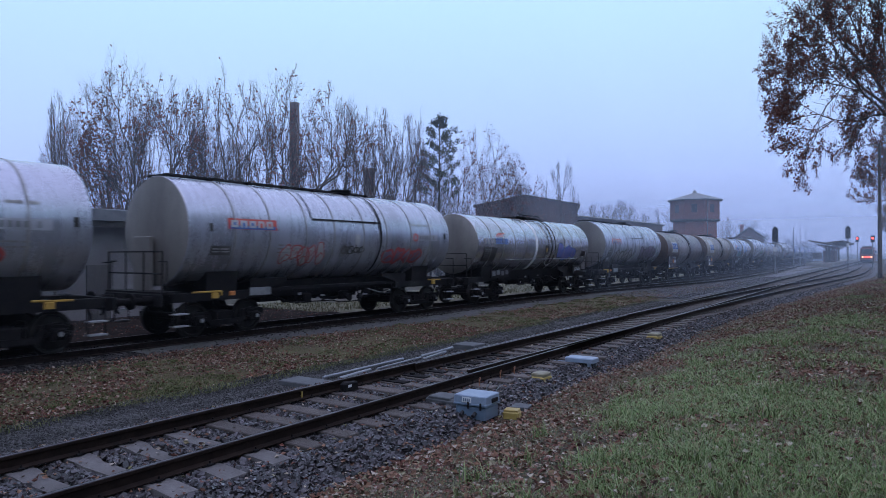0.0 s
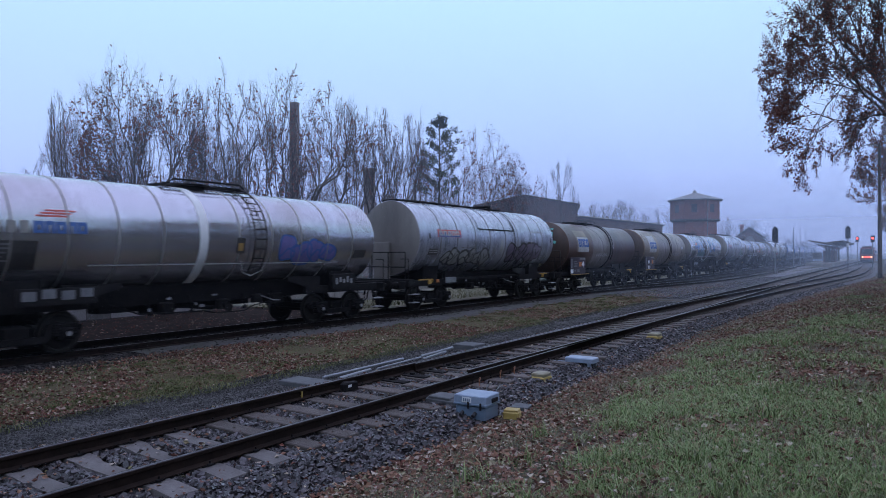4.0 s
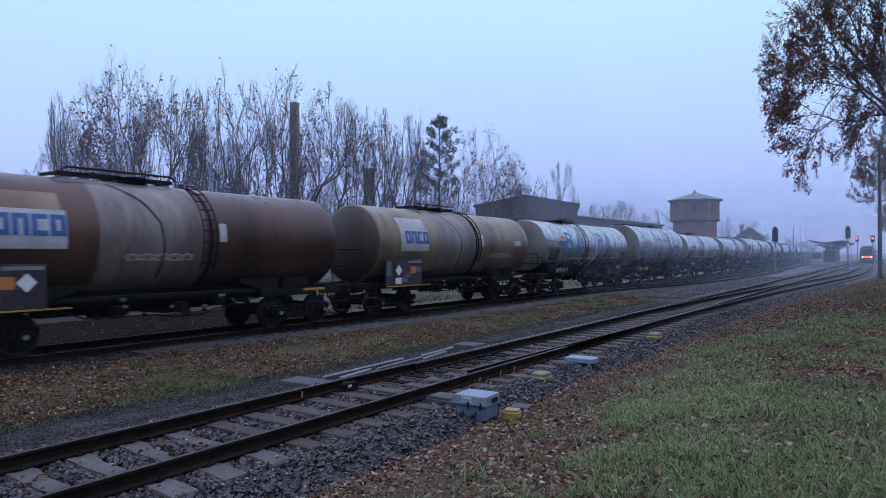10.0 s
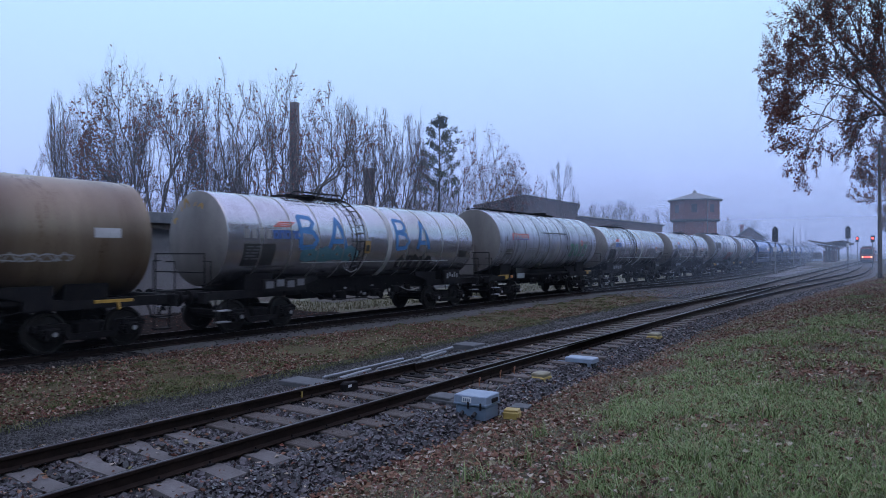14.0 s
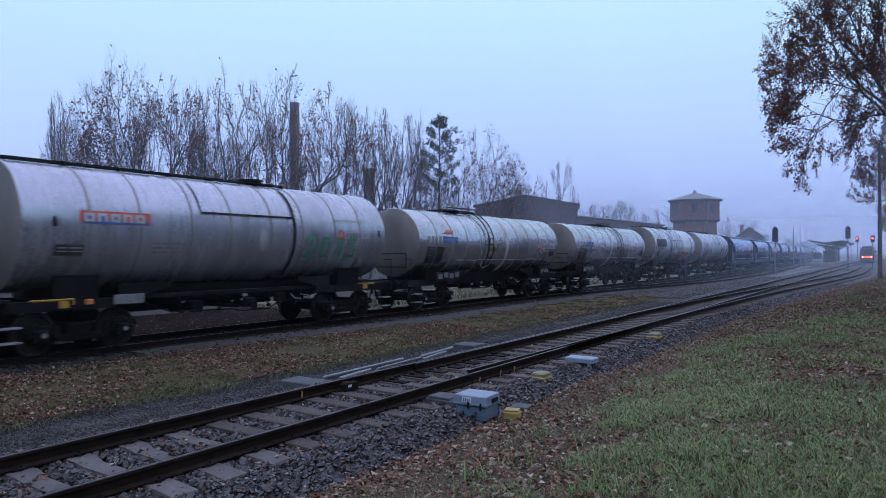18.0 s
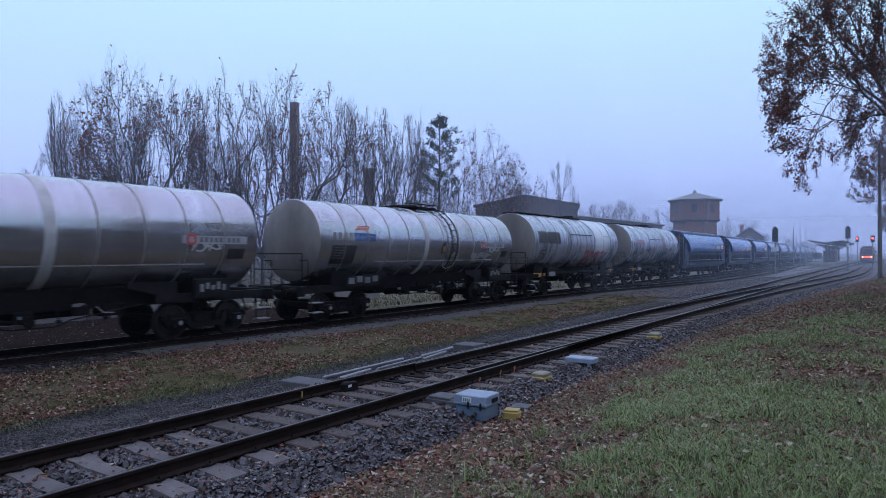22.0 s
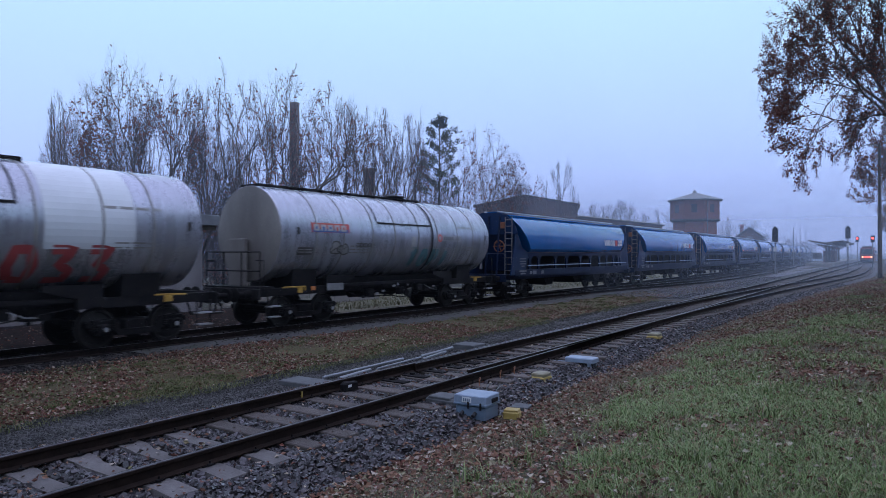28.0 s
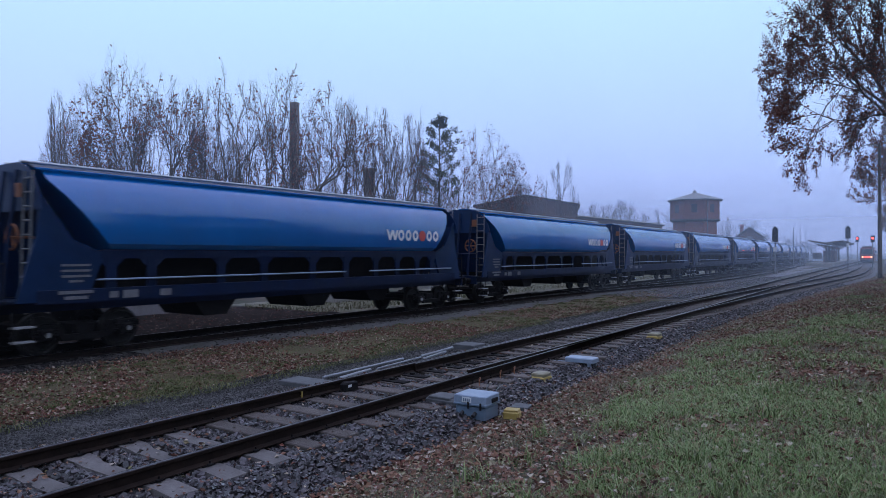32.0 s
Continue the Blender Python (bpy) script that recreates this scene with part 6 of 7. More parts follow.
def grow(seed, height, width, trunk, bole=0.18, forks=8, first=3, angle=(16, 36), lift=0.10, droop=0.0):
    """Limbs of a forking tree as tapered pieces (start, end, radius, radius, order), scaled to the given height and spread."""
    rnd = random.Random(seed)
    out = []

    def turned(d, a):
        ax = d.orthogonal().normalized()
        ax.rotate(Matrix.Rotation(rnd.uniform(0, 6.283), 3, d))
        e2 = d.copy()
        e2.rotate(Matrix.Rotation(a, 3, ax))
        return e2

    def limb(p, d, length, r, k):
        q = p + d * length * 0.5 + Vector((rnd.uniform(-1, 1), rnd.uniform(-1, 1), rnd.uniform(-1, 1))) * length * 0.05
        e2 = p + d * length
        out.append((p, q, r, r * 0.9, k))
        out.append((q, e2, r * 0.9, r * 0.8, k))
        if k >= 4:
            for _ in range(4):
                t = rnd.random()
                a = p.lerp(e2, t)
                sd = turned(d, radians(rnd.uniform(35, 70)))
                out.append((a, a + sd * length * rnd.uniform(0.35, 0.8), r * 0.4, r * 0.25, 9))
        if k >= forks:
            return
        n = first if k == 0 else (3 if rnd.random() < 0.16 else 2)
        for c in range(n):
            a = radians(rnd.uniform(*angle)) * (1.25 if k == 0 else 1.0)
            if c == 0 and k > 0:
                a *= 0.55
            nd = turned(d, a)
            nd = (nd + Vector((0, 0, lift if k < forks - 3 else lift - droop))).normalized()
            limb(e2, nd, length * rnd.uniform(0.74, 0.92) * (1.0 if k else rnd.uniform(0.75, 1.1)), r * (0.74 if c == 0 else 0.6), k + 1)

    limb(Vector((0, 0, 0)), Vector((rnd.uniform(-0.06, 0.06), rnd.uniform(-0.06, 0.06), 1)).normalized(), 1.0, 1.0, 0)
    tips = np.array([b for a, b, ra, rb, k in out])
    top = np.percentile(tips[:, 2], 99.7) - 1.0
    wide = np.percentile(np.hypot(tips[:, 0], tips[:, 1]), 96)
    b0 = bole * height

    def fit(p):
        z = p.z * b0 if p.z <= 1.0 else b0 + (p.z - 1.0) * (height - b0) / top
        m = width / 2 / wide * min(1.0, 0.35 + max(0.0, p.z)) if p.z < 0.65 else width / 2 / wide
        return Vector((p.x * m, p.y * m, z))

    return [(fit(a), fit(b), ra * trunk, rb * trunk, k) for a, b, ra, rb, k in out]


def tree(name, x, y, z, seed, height, width, trunk, label, leaves=600, leaf=0.12, leaf_mat=None, thin=0.010, category="tree", leaf_from=0.0, even=0.15, skirt=None, **shape):
    limbs = grow(seed, height, width, trunk, **shape)
    t = thing(name, pose(x, y, z), label, category)
    g, tw, ends = Geo(), Geo(), []
    for a, b, ra, rb, order in limbs:
        # outer twigs keep above the crown's lower edge
        if skirt and order >= 4 and b.z < skirt[1] + max(0.0, math.hypot(b.x, b.y) - skirt[0]) * skirt[2]:
            continue
        if order <= 1:
            g.tube(a, b, max(ra, thin), 7, max(rb, thin), caps=False)
        else:
            tw.tube(a, b, max(ra, thin if order < 9 else thin * 0.7), 4 if order < 4 else 3, max(rb, thin if order < 8 else thin * 0.6), caps=False)
        if order >= 5 and b.z > leaf_from:
            ends.append((a, b))
    part("trunk", g, M_BARK, t, smooth=50)
    part("branchwork", tw, M_TWIG, t, "fine bare branches")
    if leaves:
        rnd = np.random.RandomState(seed + 7)
        # leaves hang on in clumps
        weight = np.array([even + max(0.0, noise.noise(b * (3.2 / max(3.0, width)) + Vector((seed, 0, 0))) + 0.15) for a, b in ends])
        pick = rnd.choice(len(ends), leaves, p=weight / weight.sum())
        cl = np.array([ends[i][0].lerp(ends[i][1], f) for i, f in zip(pick, rnd.rand(leaves))])
        cl += rnd.normal(0, leaf * 0.5, cl.shape)
        part("foliage", leaf_mesh(cl, leaf, rnd, leaf_mat or M_LEAF), None, t, "withered brown leaves")
    return t


def leaf_mesh(cl, leaf, rnd, material, flat=False):
    n = len(cl)
    u = rnd.normal(size=(n, 3))
    if flat:
        u[:, 2] *= 0.25
    u /= np.linalg.norm(u, axis=1)[:, None]
    w = rnd.normal(size=(n, 3))
    if flat:
        w[:, 2] *= 0.35
    w -= u * (u * w).sum(1)[:, None]
    w /= np.linalg.norm(w, axis=1)[:, None]
    nn = np.cross(u, w)
    s = leaf * rnd.uniform(0.6, 1.3, (n, 1))
    curl = nn * s * rnd.uniform(0.05, 0.35, (n, 1))
    vs = np.stack([cl - u * s * 0.5, cl + w * s * 0.36 + curl, cl + u * s * 0.5, cl - w * s * 0.36 + curl], 1).reshape(-1, 3)
    i = np.arange(n)[:, None] * 4
    return bulk("leaves", vs, np.concatenate([i + [0, 1, 2], i + [0, 2, 3]], 0), material)


def far(px, depth, z=-0.3):
    """A place by bearing (tangent to the camera's axis) and depth."""
    a = radians(YAW)
    return (depth * math.cos(a) + px * depth * math.sin(a), depth * math.sin(a) - px * depth * math.cos(a), z)


# (bearing, rise over the eye as a slope, crown width as a slope, depth, stems, leaves, seed, share of bare bole)
WOOD = ((-0.651, 0.157, 0.065, 42, 2, 120, 34, 0.12), (-0.553, 0.235, 0.058, 44, 3, 160, 2, 0.12), (-0.527, 0.215, 0.052, 47, 3, 160, 33, 0.12), (-0.493, 0.250, 0.068, 42, 3, 420, 44, 0.14),
        (-0.442, 0.297, 0.125, 40, 4, 1700, 3, 0.20), (-0.412, 0.250, 0.095, 46, 4, 500, 40, 0.14), (-0.374, 0.248, 0.086, 43, 5, 500, 4, 0.10), (-0.340, 0.242, 0.078, 47, 5, 350, 38, 0.10),
        (-0.306, 0.256, 0.086, 42, 4, 650, 5, 0.12), (-0.272, 0.270, 0.086, 44, 4, 650, 6, 0.14), (-0.242, 0.255, 0.070, 50, 3, 300, 30, 0.20), (-0.203, 0.284, 0.122, 45, 3, 800, 8, 0.32),
        (-0.165, 0.243, 0.070, 48, 3, 380, 41, 0.28), (-0.135, 0.218, 0.052, 50, 3, 300, 9, 0.32), (-0.110, 0.214, 0.048, 52, 2, 250, 42, 0.36), (-0.080, 0.218, 0.052, 50, 3, 320, 10, 0.32),
        (-0.059, 0.213, 0.048, 54, 2, 260, 11, 0.36), (-0.037, 0.190, 0.052, 56, 3, 320, 12, 0.28), (-0.018, 0.155, 0.060, 58, 4, 320, 43, 0.20), (0.047, 0.184, 0.094, 54, 4, 1100, 13, 0.14),
        (0.022, 0.130, 0.060, 60, 4, 300, 45, 0.14), (0.083, 0.138, 0.062, 60, 3, 380, 14, 0.14), (0.106, 0.118, 0.050, 78, 3, 220, 46, 0.14), (0.128, 0.114, 0.046, 82, 3, 220, 35, 0.14))
for tb, up, wd, dp, st, lv, sd, bl in WOOD:
    x, y, z = far(tb, dp)
    tree("tree", x, y, z, sd, 2.4 + up * dp, wd * dp * 2.35, 0.06 + 0.30 * up, "slender bare deciduous tree with a few brown leaves", int(lv * 1.4), 0.17 if lv > 600 else 0.13, thin=0.0052, bole=bl, forks=8 if lv > 1000 else 7, first=st + 1, angle=(26, 62), lift=0.0, even=0.4)
# undergrowth and saplings at their feet
for k, (tb, up, dp) in enumerate(((-0.63, 0.085, 46), (-0.54, 0.12, 48), (-0.47, 0.13, 50), (-0.39, 0.14, 51), (-0.32, 0.13, 50), (-0.26, 0.12, 53), (-0.19, 0.13, 52), (-0.13, 0.12, 56), (-0.07, 0.115, 57), (-0.01, 0.11, 60), (0.04, 0.10, 60), (0.09, 0.09, 66))):
    x, y, z = far(tb, dp)
    tree("shrub", x, y, z, 200 + k, 2.4 + 0.7 * up * dp, 8.5, 0.05, "tangled bare undergrowth with a few brown leaves", 600, 0.11, thin=0.006, category="shrub", bole=0.05, forks=6, first=8, angle=(26, 62), lift=0.0, even=0.6)
# a pine between them: open tiers of needle tufts that turn up at the tips
x, y, z = far(-0.006, 55)
rnd = np.random.RandomState(5)
t = thing("pine", pose(x, y, z), "dark green pine with an open uneven crown", "tree")
g, cl = Geo(), []
g.tube((0, 0, 0), (0.1, 0, 13.4), 0.17, 8, 0.03)
for k in range(30):
    zz = 6.6 + 6.8 * (k / 29) ** 0.95
    a = k * 2.4 + rnd.uniform(-0.4, 0.4)
    ln = (2.0 * (1 - (zz - 6.6) / 7.5) ** 0.6 + 0.2) * rnd.uniform(0.55, 1.15)
    base, tip = Vector((0.05, 0, zz)), Vector((ln * math.cos(a), ln * math.sin(a), zz + 0.45 * ln))
    g.tube(base, tip, 0.035, 5, 0.012)
    for f0 in (0.55, 0.8, 1.0):
        c = base.lerp(tip, f0) + Vector((rnd.normal(0, 0.12), rnd.normal(0, 0.12), 0.12))
        g.tube(base.lerp(tip, f0 - 0.1), c, 0.014, 4, 0.008)
        m = 42
        cl.append(np.array(c) + rnd.normal(0, 1, (m, 3)) * np.array([0.15, 0.15, 0.14]))
cl.append(np.array([0.1, 0, 13.55]) + rnd.normal(0, 1, (60, 3)) * np.array([0.1, 0.1, 0.22]))
part("trunk", g, M_BARK, t)
part("needles", leaf_mesh(np.concatenate(cl), 0.17, rnd, M_NEEDLE), None, t, "dark green needle tufts")
# far bare woods behind the yard
for i, (tb, up, wd, dp, st) in enumerate(((0.168, 0.138, 0.045, 84, 3), (0.13, 0.10, 0.05, 96, 3), (0.215, 0.075, 0.045, 150, 4), (0.235, 0.078, 0.045, 150, 4), (0.26, 0.082, 0.05, 155, 4), (0.285, 0.08, 0.05, 160, 4), (0.305, 0.068, 0.05, 150, 4), (0.335, 0.07, 0.05, 150, 4), (0.43, 0.055, 0.035, 215, 4), (0.448, 0.055, 0.035, 215, 4), (0.468, 0.05, 0.03, 215, 4), (0.49, 0.03, 0.04, 230, 4), (0.515, 0.026, 0.04, 235, 4), (0.535, 0.022, 0.04, 240, 4))):
    x, y, z = far(tb, dp)
    tree("tree", x, y, z, 60 + i, 2.4 + up * dp, wd * dp * 1.7, 0.16, "bare misty tree in the distance", 0, thin=0.014, bole=0.12, forks=7, first=st, angle=(26, 60), lift=0.0)
# the big trees on the near bank
x, y, z = far(0.752, 19.5, 0.35)
tree("tree", x, y, z, 101, 14.8, 12.6, 0.20, "large near tree still holding brown leaves", 115000, 0.074, thin=0.006, bole=0.22, forks=10, first=7, angle=(18, 48), lift=0.0, droop=0.02, even=0.7, skirt=(3.8, 3.0, 1.7))
x, y, z = far(0.722, 54, 0.35)
tree("tree", x, y, z, 102, 12.4, 10.0, 0.2, "tree on the bank with thinning brown leaves", 34000, 0.12, thin=0.012, bole=0.26, forks=9, first=5, angle=(18, 46), lift=0.01, droop=0.02, even=0.5, skirt=(3.0, 4.6, 0.9))
x, y, z = far(0.676, 75, 0.35)
tree("tree", x, y, z, 103, 7.4, 6.0, 0.16, "smaller bank tree beyond the lamp post", 1200, 0.16, thin=0.014, bole=0.3, forks=7, first=4, skirt=(0.5, 3.4, 0.2))

# an added, unseen dark slope closes the place and blocks low light
g, rings = Geo(), []
way = [(250 - 5 * i, -70 + 52 * i / 56) for i in range(57)] + [(-30 - 15 * math.sin(radians(5 * i)), -18 + 15 * (1 - math.cos(radians(5 * i)))) for i in range(1, 18)] + [(-45, -2 + 5 * i) for i in range(20)]
for i, (x, y) in enumerate(way):
    rings.append([(x + (2.5 * noise.noise((i * 0.7, k, 2)) - (0.8 * k if x < -30 else 0)), y - (2.2 * k if x >= -30 else 0) + 2.5 * noise.noise((i * 0.5, k * 0.9, 8)), 0.2 + hgt + (2.2 * noise.noise((i * 0.6, k, 5)) if k else 0)) for k, hgt in enumerate((-0.7, 4.5, 9.5, 13.0, 15.5))])
g.sweep(rings, closed=False)
solid("backdrop", g, surface("dark_backdrop", (0.018, 0.018, 0.013), (0.04, 0.036, 0.026), 0.5, 0.95, 1.0, fine=4), "unseen dark backdrop added to hold off low sky light", "backdrop", kind="structure")


# ---- the ground's cover: stones, leaves, grass ----
def speckled(name, colours, rough=0.85, spec=0.3):
    """One of several colours for each separate piece of a joined mesh."""
    mt = bpy.data.materials.new(name)
    mt.use_nodes = True
    n, l = mt.node_tree.nodes, mt.node_tree.links
    p = n["Principled BSDF"]
    rp = n.new("ShaderNodeValToRGB")
    geo_in = n.new("ShaderNodeNewGeometry")
    l.new(geo_in.outputs["Random Per Island"], rp.inputs[0])
    el = rp.color_ramp.elements
    el[0].position, el[0].color = 0.0, (*colours[0], 1)
    el[1].position, el[1].color = 1.0, (*colours[-1], 1)
    for i, c in enumerate(colours[1:-1]):
        q = el.new((i + 1) / (len(colours) - 1))
        q.color = (*c, 1)
    l.new(rp.outputs[0], p.inputs["Base Color"])
    p.inputs["Roughness"].default_value = rough
    p.inputs["Specular IOR Level"].default_value = spec
    return mt


M_LITTER = speckled("fallen_leaves", ((0.15, 0.052, 0.036), (0.07, 0.03, 0.024), (0.23, 0.13, 0.082), (0.115, 0.047, 0.037), (0.17, 0.094, 0.058), (0.085, 0.045, 0.035), (0.36, 0.30, 0.25), (0.145, 0.13, 0.058)))
M_LITTER_DAMP = speckled("damp_red_leaves", ((0.13, 0.045, 0.032), (0.055, 0.025, 0.02), (0.19, 0.09, 0.055), (0.095, 0.038, 0.029), (0.145, 0.056, 0.04), (0.065, 0.045, 0.028), (0.34, 0.26, 0.21), (0.105, 0.08, 0.038)), 0.7, 0.2)
M_BLADE = speckled("grass_blades", ((0.058, 0.098, 0.03), (0.158, 0.23, 0.07), (0.106, 0.168, 0.049), (0.24, 0.27, 0.125), (0.145, 0.14, 0.055), (0.072, 0.13, 0.036)), 0.55)
M_BLADE_DRY = speckled("sparse_verge_grass", ((0.07, 0.09, 0.03), (0.145, 0.14, 0.055), (0.10, 0.11, 0.042), (0.055, 0.075, 0.028)), 0.7)
RND = np.random.RandomState(11)
CUBE = np.array([(x, y, z) for z in (-1, 1) for x, y in ((-1, -1), (1, -1), (1, 1), (-1, 1))], float) * 0.62
CUBE_F = np.array([(0, 3, 2, 1), (4, 5, 6, 7), (0, 1, 5, 4), (1, 2, 6, 5), (2, 3, 7, 6), (3, 0, 4, 7)])


def stones(name, pts, size, material, label):
    """Broken stones: skewed blocks, each turned its own way."""
    n = len(pts)
    side = RND.uniform(0.55, 1.35, (n, 1, 3)) * size * RND.uniform(0.5, 1.6, (n, 1, 1)) ** 1.1
    shape = (CUBE + RND.uniform(-0.34, 0.34, (n, 8, 3))) * side
    q, _ = np.linalg.qr(RND.normal(size=(n, 3, 3)))
    loc = np.einsum("nij,nvj->nvi", q, shape)
    loc[:, :, 2] *= 0.8
    vs = (loc + np.asarray(pts)[:, None, :]).reshape(-1, 3)
    f = (np.arange(n)[:, None, None] * 8 + CUBE_F).reshape(-1, 4)
    return tagged(new(name, bulk(name, vs, f, material)), label, "stones", kind="stuff")


def bed_height(x, y):
    """Height of the near stone bed."""
    s = shift(x)
    d = max(NEAR_Y - s - 1.45 - y, y - NEAR_Y - 1.45, 0.0)
    return -0.21 - d * 0.26


def strewn(x0, x1, y0, y1, per_m2, fall=9.0):
    """Random places, thinner with the distance along the line."""
    n = int((x1 - x0) * (y1 - y0) * per_m2)
    x = RND.uniform(x0, x1, n)
    y = RND.uniform(y0, y1, n)
    keep = RND.rand(n) < np.minimum(1.0, (fall / np.maximum(1.0, np.hypot(x, y))) ** 1.6)
    return x[keep], y[keep]


x, y = strewn(-4.0, 60, 2.2, 9.1, 1600, 8.0)
rows = []
for a, b in zip(x, y):
    s = shift(a)
    if NEAR_Y - s - 2.15 + 0.25 * noise.noise((a, 0, 2)) < b < NEAR_Y + 2.1 + 0.25 * noise.noise((a, 9, 2)):
        # sleepers stay clear of stones but for a few
        if abs((a + 4.526 + 0.3) % 0.6 - 0.3) < 0.175 and abs(b - NEAR_Y + s / 2) < 1.31 + s / 2 and RND.rand() < 0.985:
            continue
        rows.append((a, b, bed_height(a, b) + RND.uniform(-0.03, 0.016)))
stones("ballast", np.array(rows), 0.030, M_STONE, "loose grey and brown ballast stones between the sleepers")
# loose stones darkened for the train's shade, like the bed below them
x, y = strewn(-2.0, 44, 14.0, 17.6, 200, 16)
stones("ballast", np.stack([x, y, -0.285 - 0.05 * np.maximum(0, 14.3 - y) + RND.uniform(-0.01, 0.015, len(x))], 1), 0.033, M_STONE_DARK, "dark ballast stones, the train's shade in their colour")
x, y = strewn(36, 75, 9.2, 14, 60, 45)
stones("gravel", np.stack([x, y, np.full(len(x), -0.28)], 1), 0.035, M_STONE, "grey gravel further down the yard")
x, y = strewn(-2.0, 34, 8.3, 10.4, 1500, 11)
stones("gravel", np.stack([x, y, np.full(len(x), -0.327) + 0.006 * RND.rand(len(x))], 1), 0.0125, M_GRIT, "fine grey gravel scattered on the path")


def leaves_on(name, x, y, z, size, label, mt=None):
    c = np.stack([x, y, z], 1)
    ob = new(name, leaf_mesh(c, size, RND, mt or M_LITTER, True))
    return tagged(ob, label, "fallen leaves", kind="stuff")


def on_verge(x, y):
    return y < np.array([verge_edge(a) for a in x]) + RND.normal(0, 0.12, len(x))


def clumped(x, y, f, lo):
    return np.array([noise.noise((a * f, b * f, 7.7)) > lo + 0.25 * RND.normal() for a, b in zip(x, y)], bool)


x, y = strewn(-3.0, 60, 10.1, 14.5, 470, 15)
m = clumped(x, y, 0.7, 0.06) & on_verge(x, y) & (RND.rand(len(x)) < np.clip(1.5 - x / 32, 0.12, 1))
x, y = x[m], y[m]
leaves_on("leaf_litter", x, y, np.full(len(x), -0.262) + RND.uniform(0, 0.025, len(x)), 0.064, "red-brown fallen leaves on the strip between the tracks", M_LITTER_DAMP)
x, y = strewn(-4.0, 80, -4.0, 5.6, 420, 8)
m = clumped(x, y, 0.9, 0.10) | ((y - 4.35 + 0.85 * np.array([shift(a) for a in x]) > RND.uniform(-0.5, 0.5, len(x))) & (RND.rand(len(x)) < 0.9))
m &= y < 5.5 - 0.85 * np.array([shift(a) for a in x]) + 0.1
x, y = x[m], y[m]
leaves_on("leaf_litter", x, y, np.array([bank(a, b) for a, b in zip(x, y)]) + RND.uniform(0.005, 0.035, len(x)), 0.075, "brown fallen leaves on the grassy bank")
x, y = strewn(16, 85, -7, 4.6, 330, 22)
m = (y < 4.4 - 0.85 * np.array([shift(a) for a in x])) & (RND.rand(len(x)) < np.clip((x - 14) / 26, 0, 1) * 0.8) & clumped(x, y, 0.3, -0.02)
x, y = x[m], y[m]
leaves_on("leaf_litter", x, y, np.array([bank(a, b) for a, b in zip(x, y)]) + RND.uniform(0.03, 0.08, len(x)), 0.065, "thick red-brown leaf fall under the bank trees")
x, y = strewn(1.0, 40, 4.6, 9.0, 46, 9)
leaves_on("leaf_litter", x, y, np.array([bed_height(a, b) for a, b in zip(x, y)]) + 0.035, 0.06, "single brown leaves blown on the ballast")


def grass(name, x, y, z, length, width, material, label):
    n = len(x)
    root = np.stack([x, y, z - 0.01], 1)
    a = RND.uniform(0, 6.283, n)
    ln = length * RND.uniform(0.45, 1.35, n)
    bend = RND.uniform(0.5, 1.6, n) * ln
    d = np.stack([np.cos(a), np.sin(a), np.zeros(n)], 1)
    s = np.stack([-np.sin(a), np.cos(a), np.zeros(n)], 1) * (width * RND.uniform(0.6, 1.4, n))[:, None]
    up = np.zeros((n, 3))
    up[:, 2] = 1
    midp = root + up * (ln * 0.62)[:, None] + d * (bend * 0.28)[:, None]
    tip = root + up * (ln * 0.88)[:, None] + d * (bend * 0.85)[:, None]
    vs = np.stack([root - s, root + s, midp - s * 0.8, midp + s * 0.8, tip], 1).reshape(-1, 3)
    i = np.arange(n)[:, None] * 5
    f = np.concatenate([i + [0, 1, 3], i + [0, 3, 2], i + [2, 3, 4]], 0)
    return tagged(new(name, bulk(name, vs, f, material)), label, "grass", kind="stuff")


M_BLADE_DULL = speckled("faded_grass_blades", ((0.10, 0.12, 0.055), (0.17, 0.15, 0.085), (0.095, 0.105, 0.05), (0.16, 0.125, 0.085), (0.12, 0.145, 0.065)), 0.7)


def lawn(x0, x1, per_m2, fall, length, width, fade=0.0):
    x, y = strewn(x0, x1, -6.0, 5.2, per_m2, fall)
    lim = 4.0 - 0.85 * np.array([shift(a) for a in x])
    thick = np.array([noise.noise((a * 0.55, b * 0.55, 4.4)) + 0.55 * noise.noise((a * 2.3, b * 2.3, 1.4)) for a, b in zip(x, y)])
    inner = np.clip((lim - y) / 2.5, 0, 1)
    m = (y < lim + 0.5 * thick) & (RND.rand(len(x)) < 0.16 + 1.6 * thick + 0.30 * inner)
    green = RND.rand(len(x)) < 0.25 + 1.2 * thick + 0.3 * inner - fade * (1.15 - 0.6 * inner)
    for sel, mt, ln, lb in ((m & green, M_BLADE, length, "short damp green grass on the near bank"), (m & ~green, M_BLADE_DULL, length * 0.7, "faded yellowish grass on the near bank")):
        a, b = x[sel], y[sel]
        grass("grass", a, b, np.array([bank(p, q) for p, q in zip(a, b)]), ln, width, mt, lb)


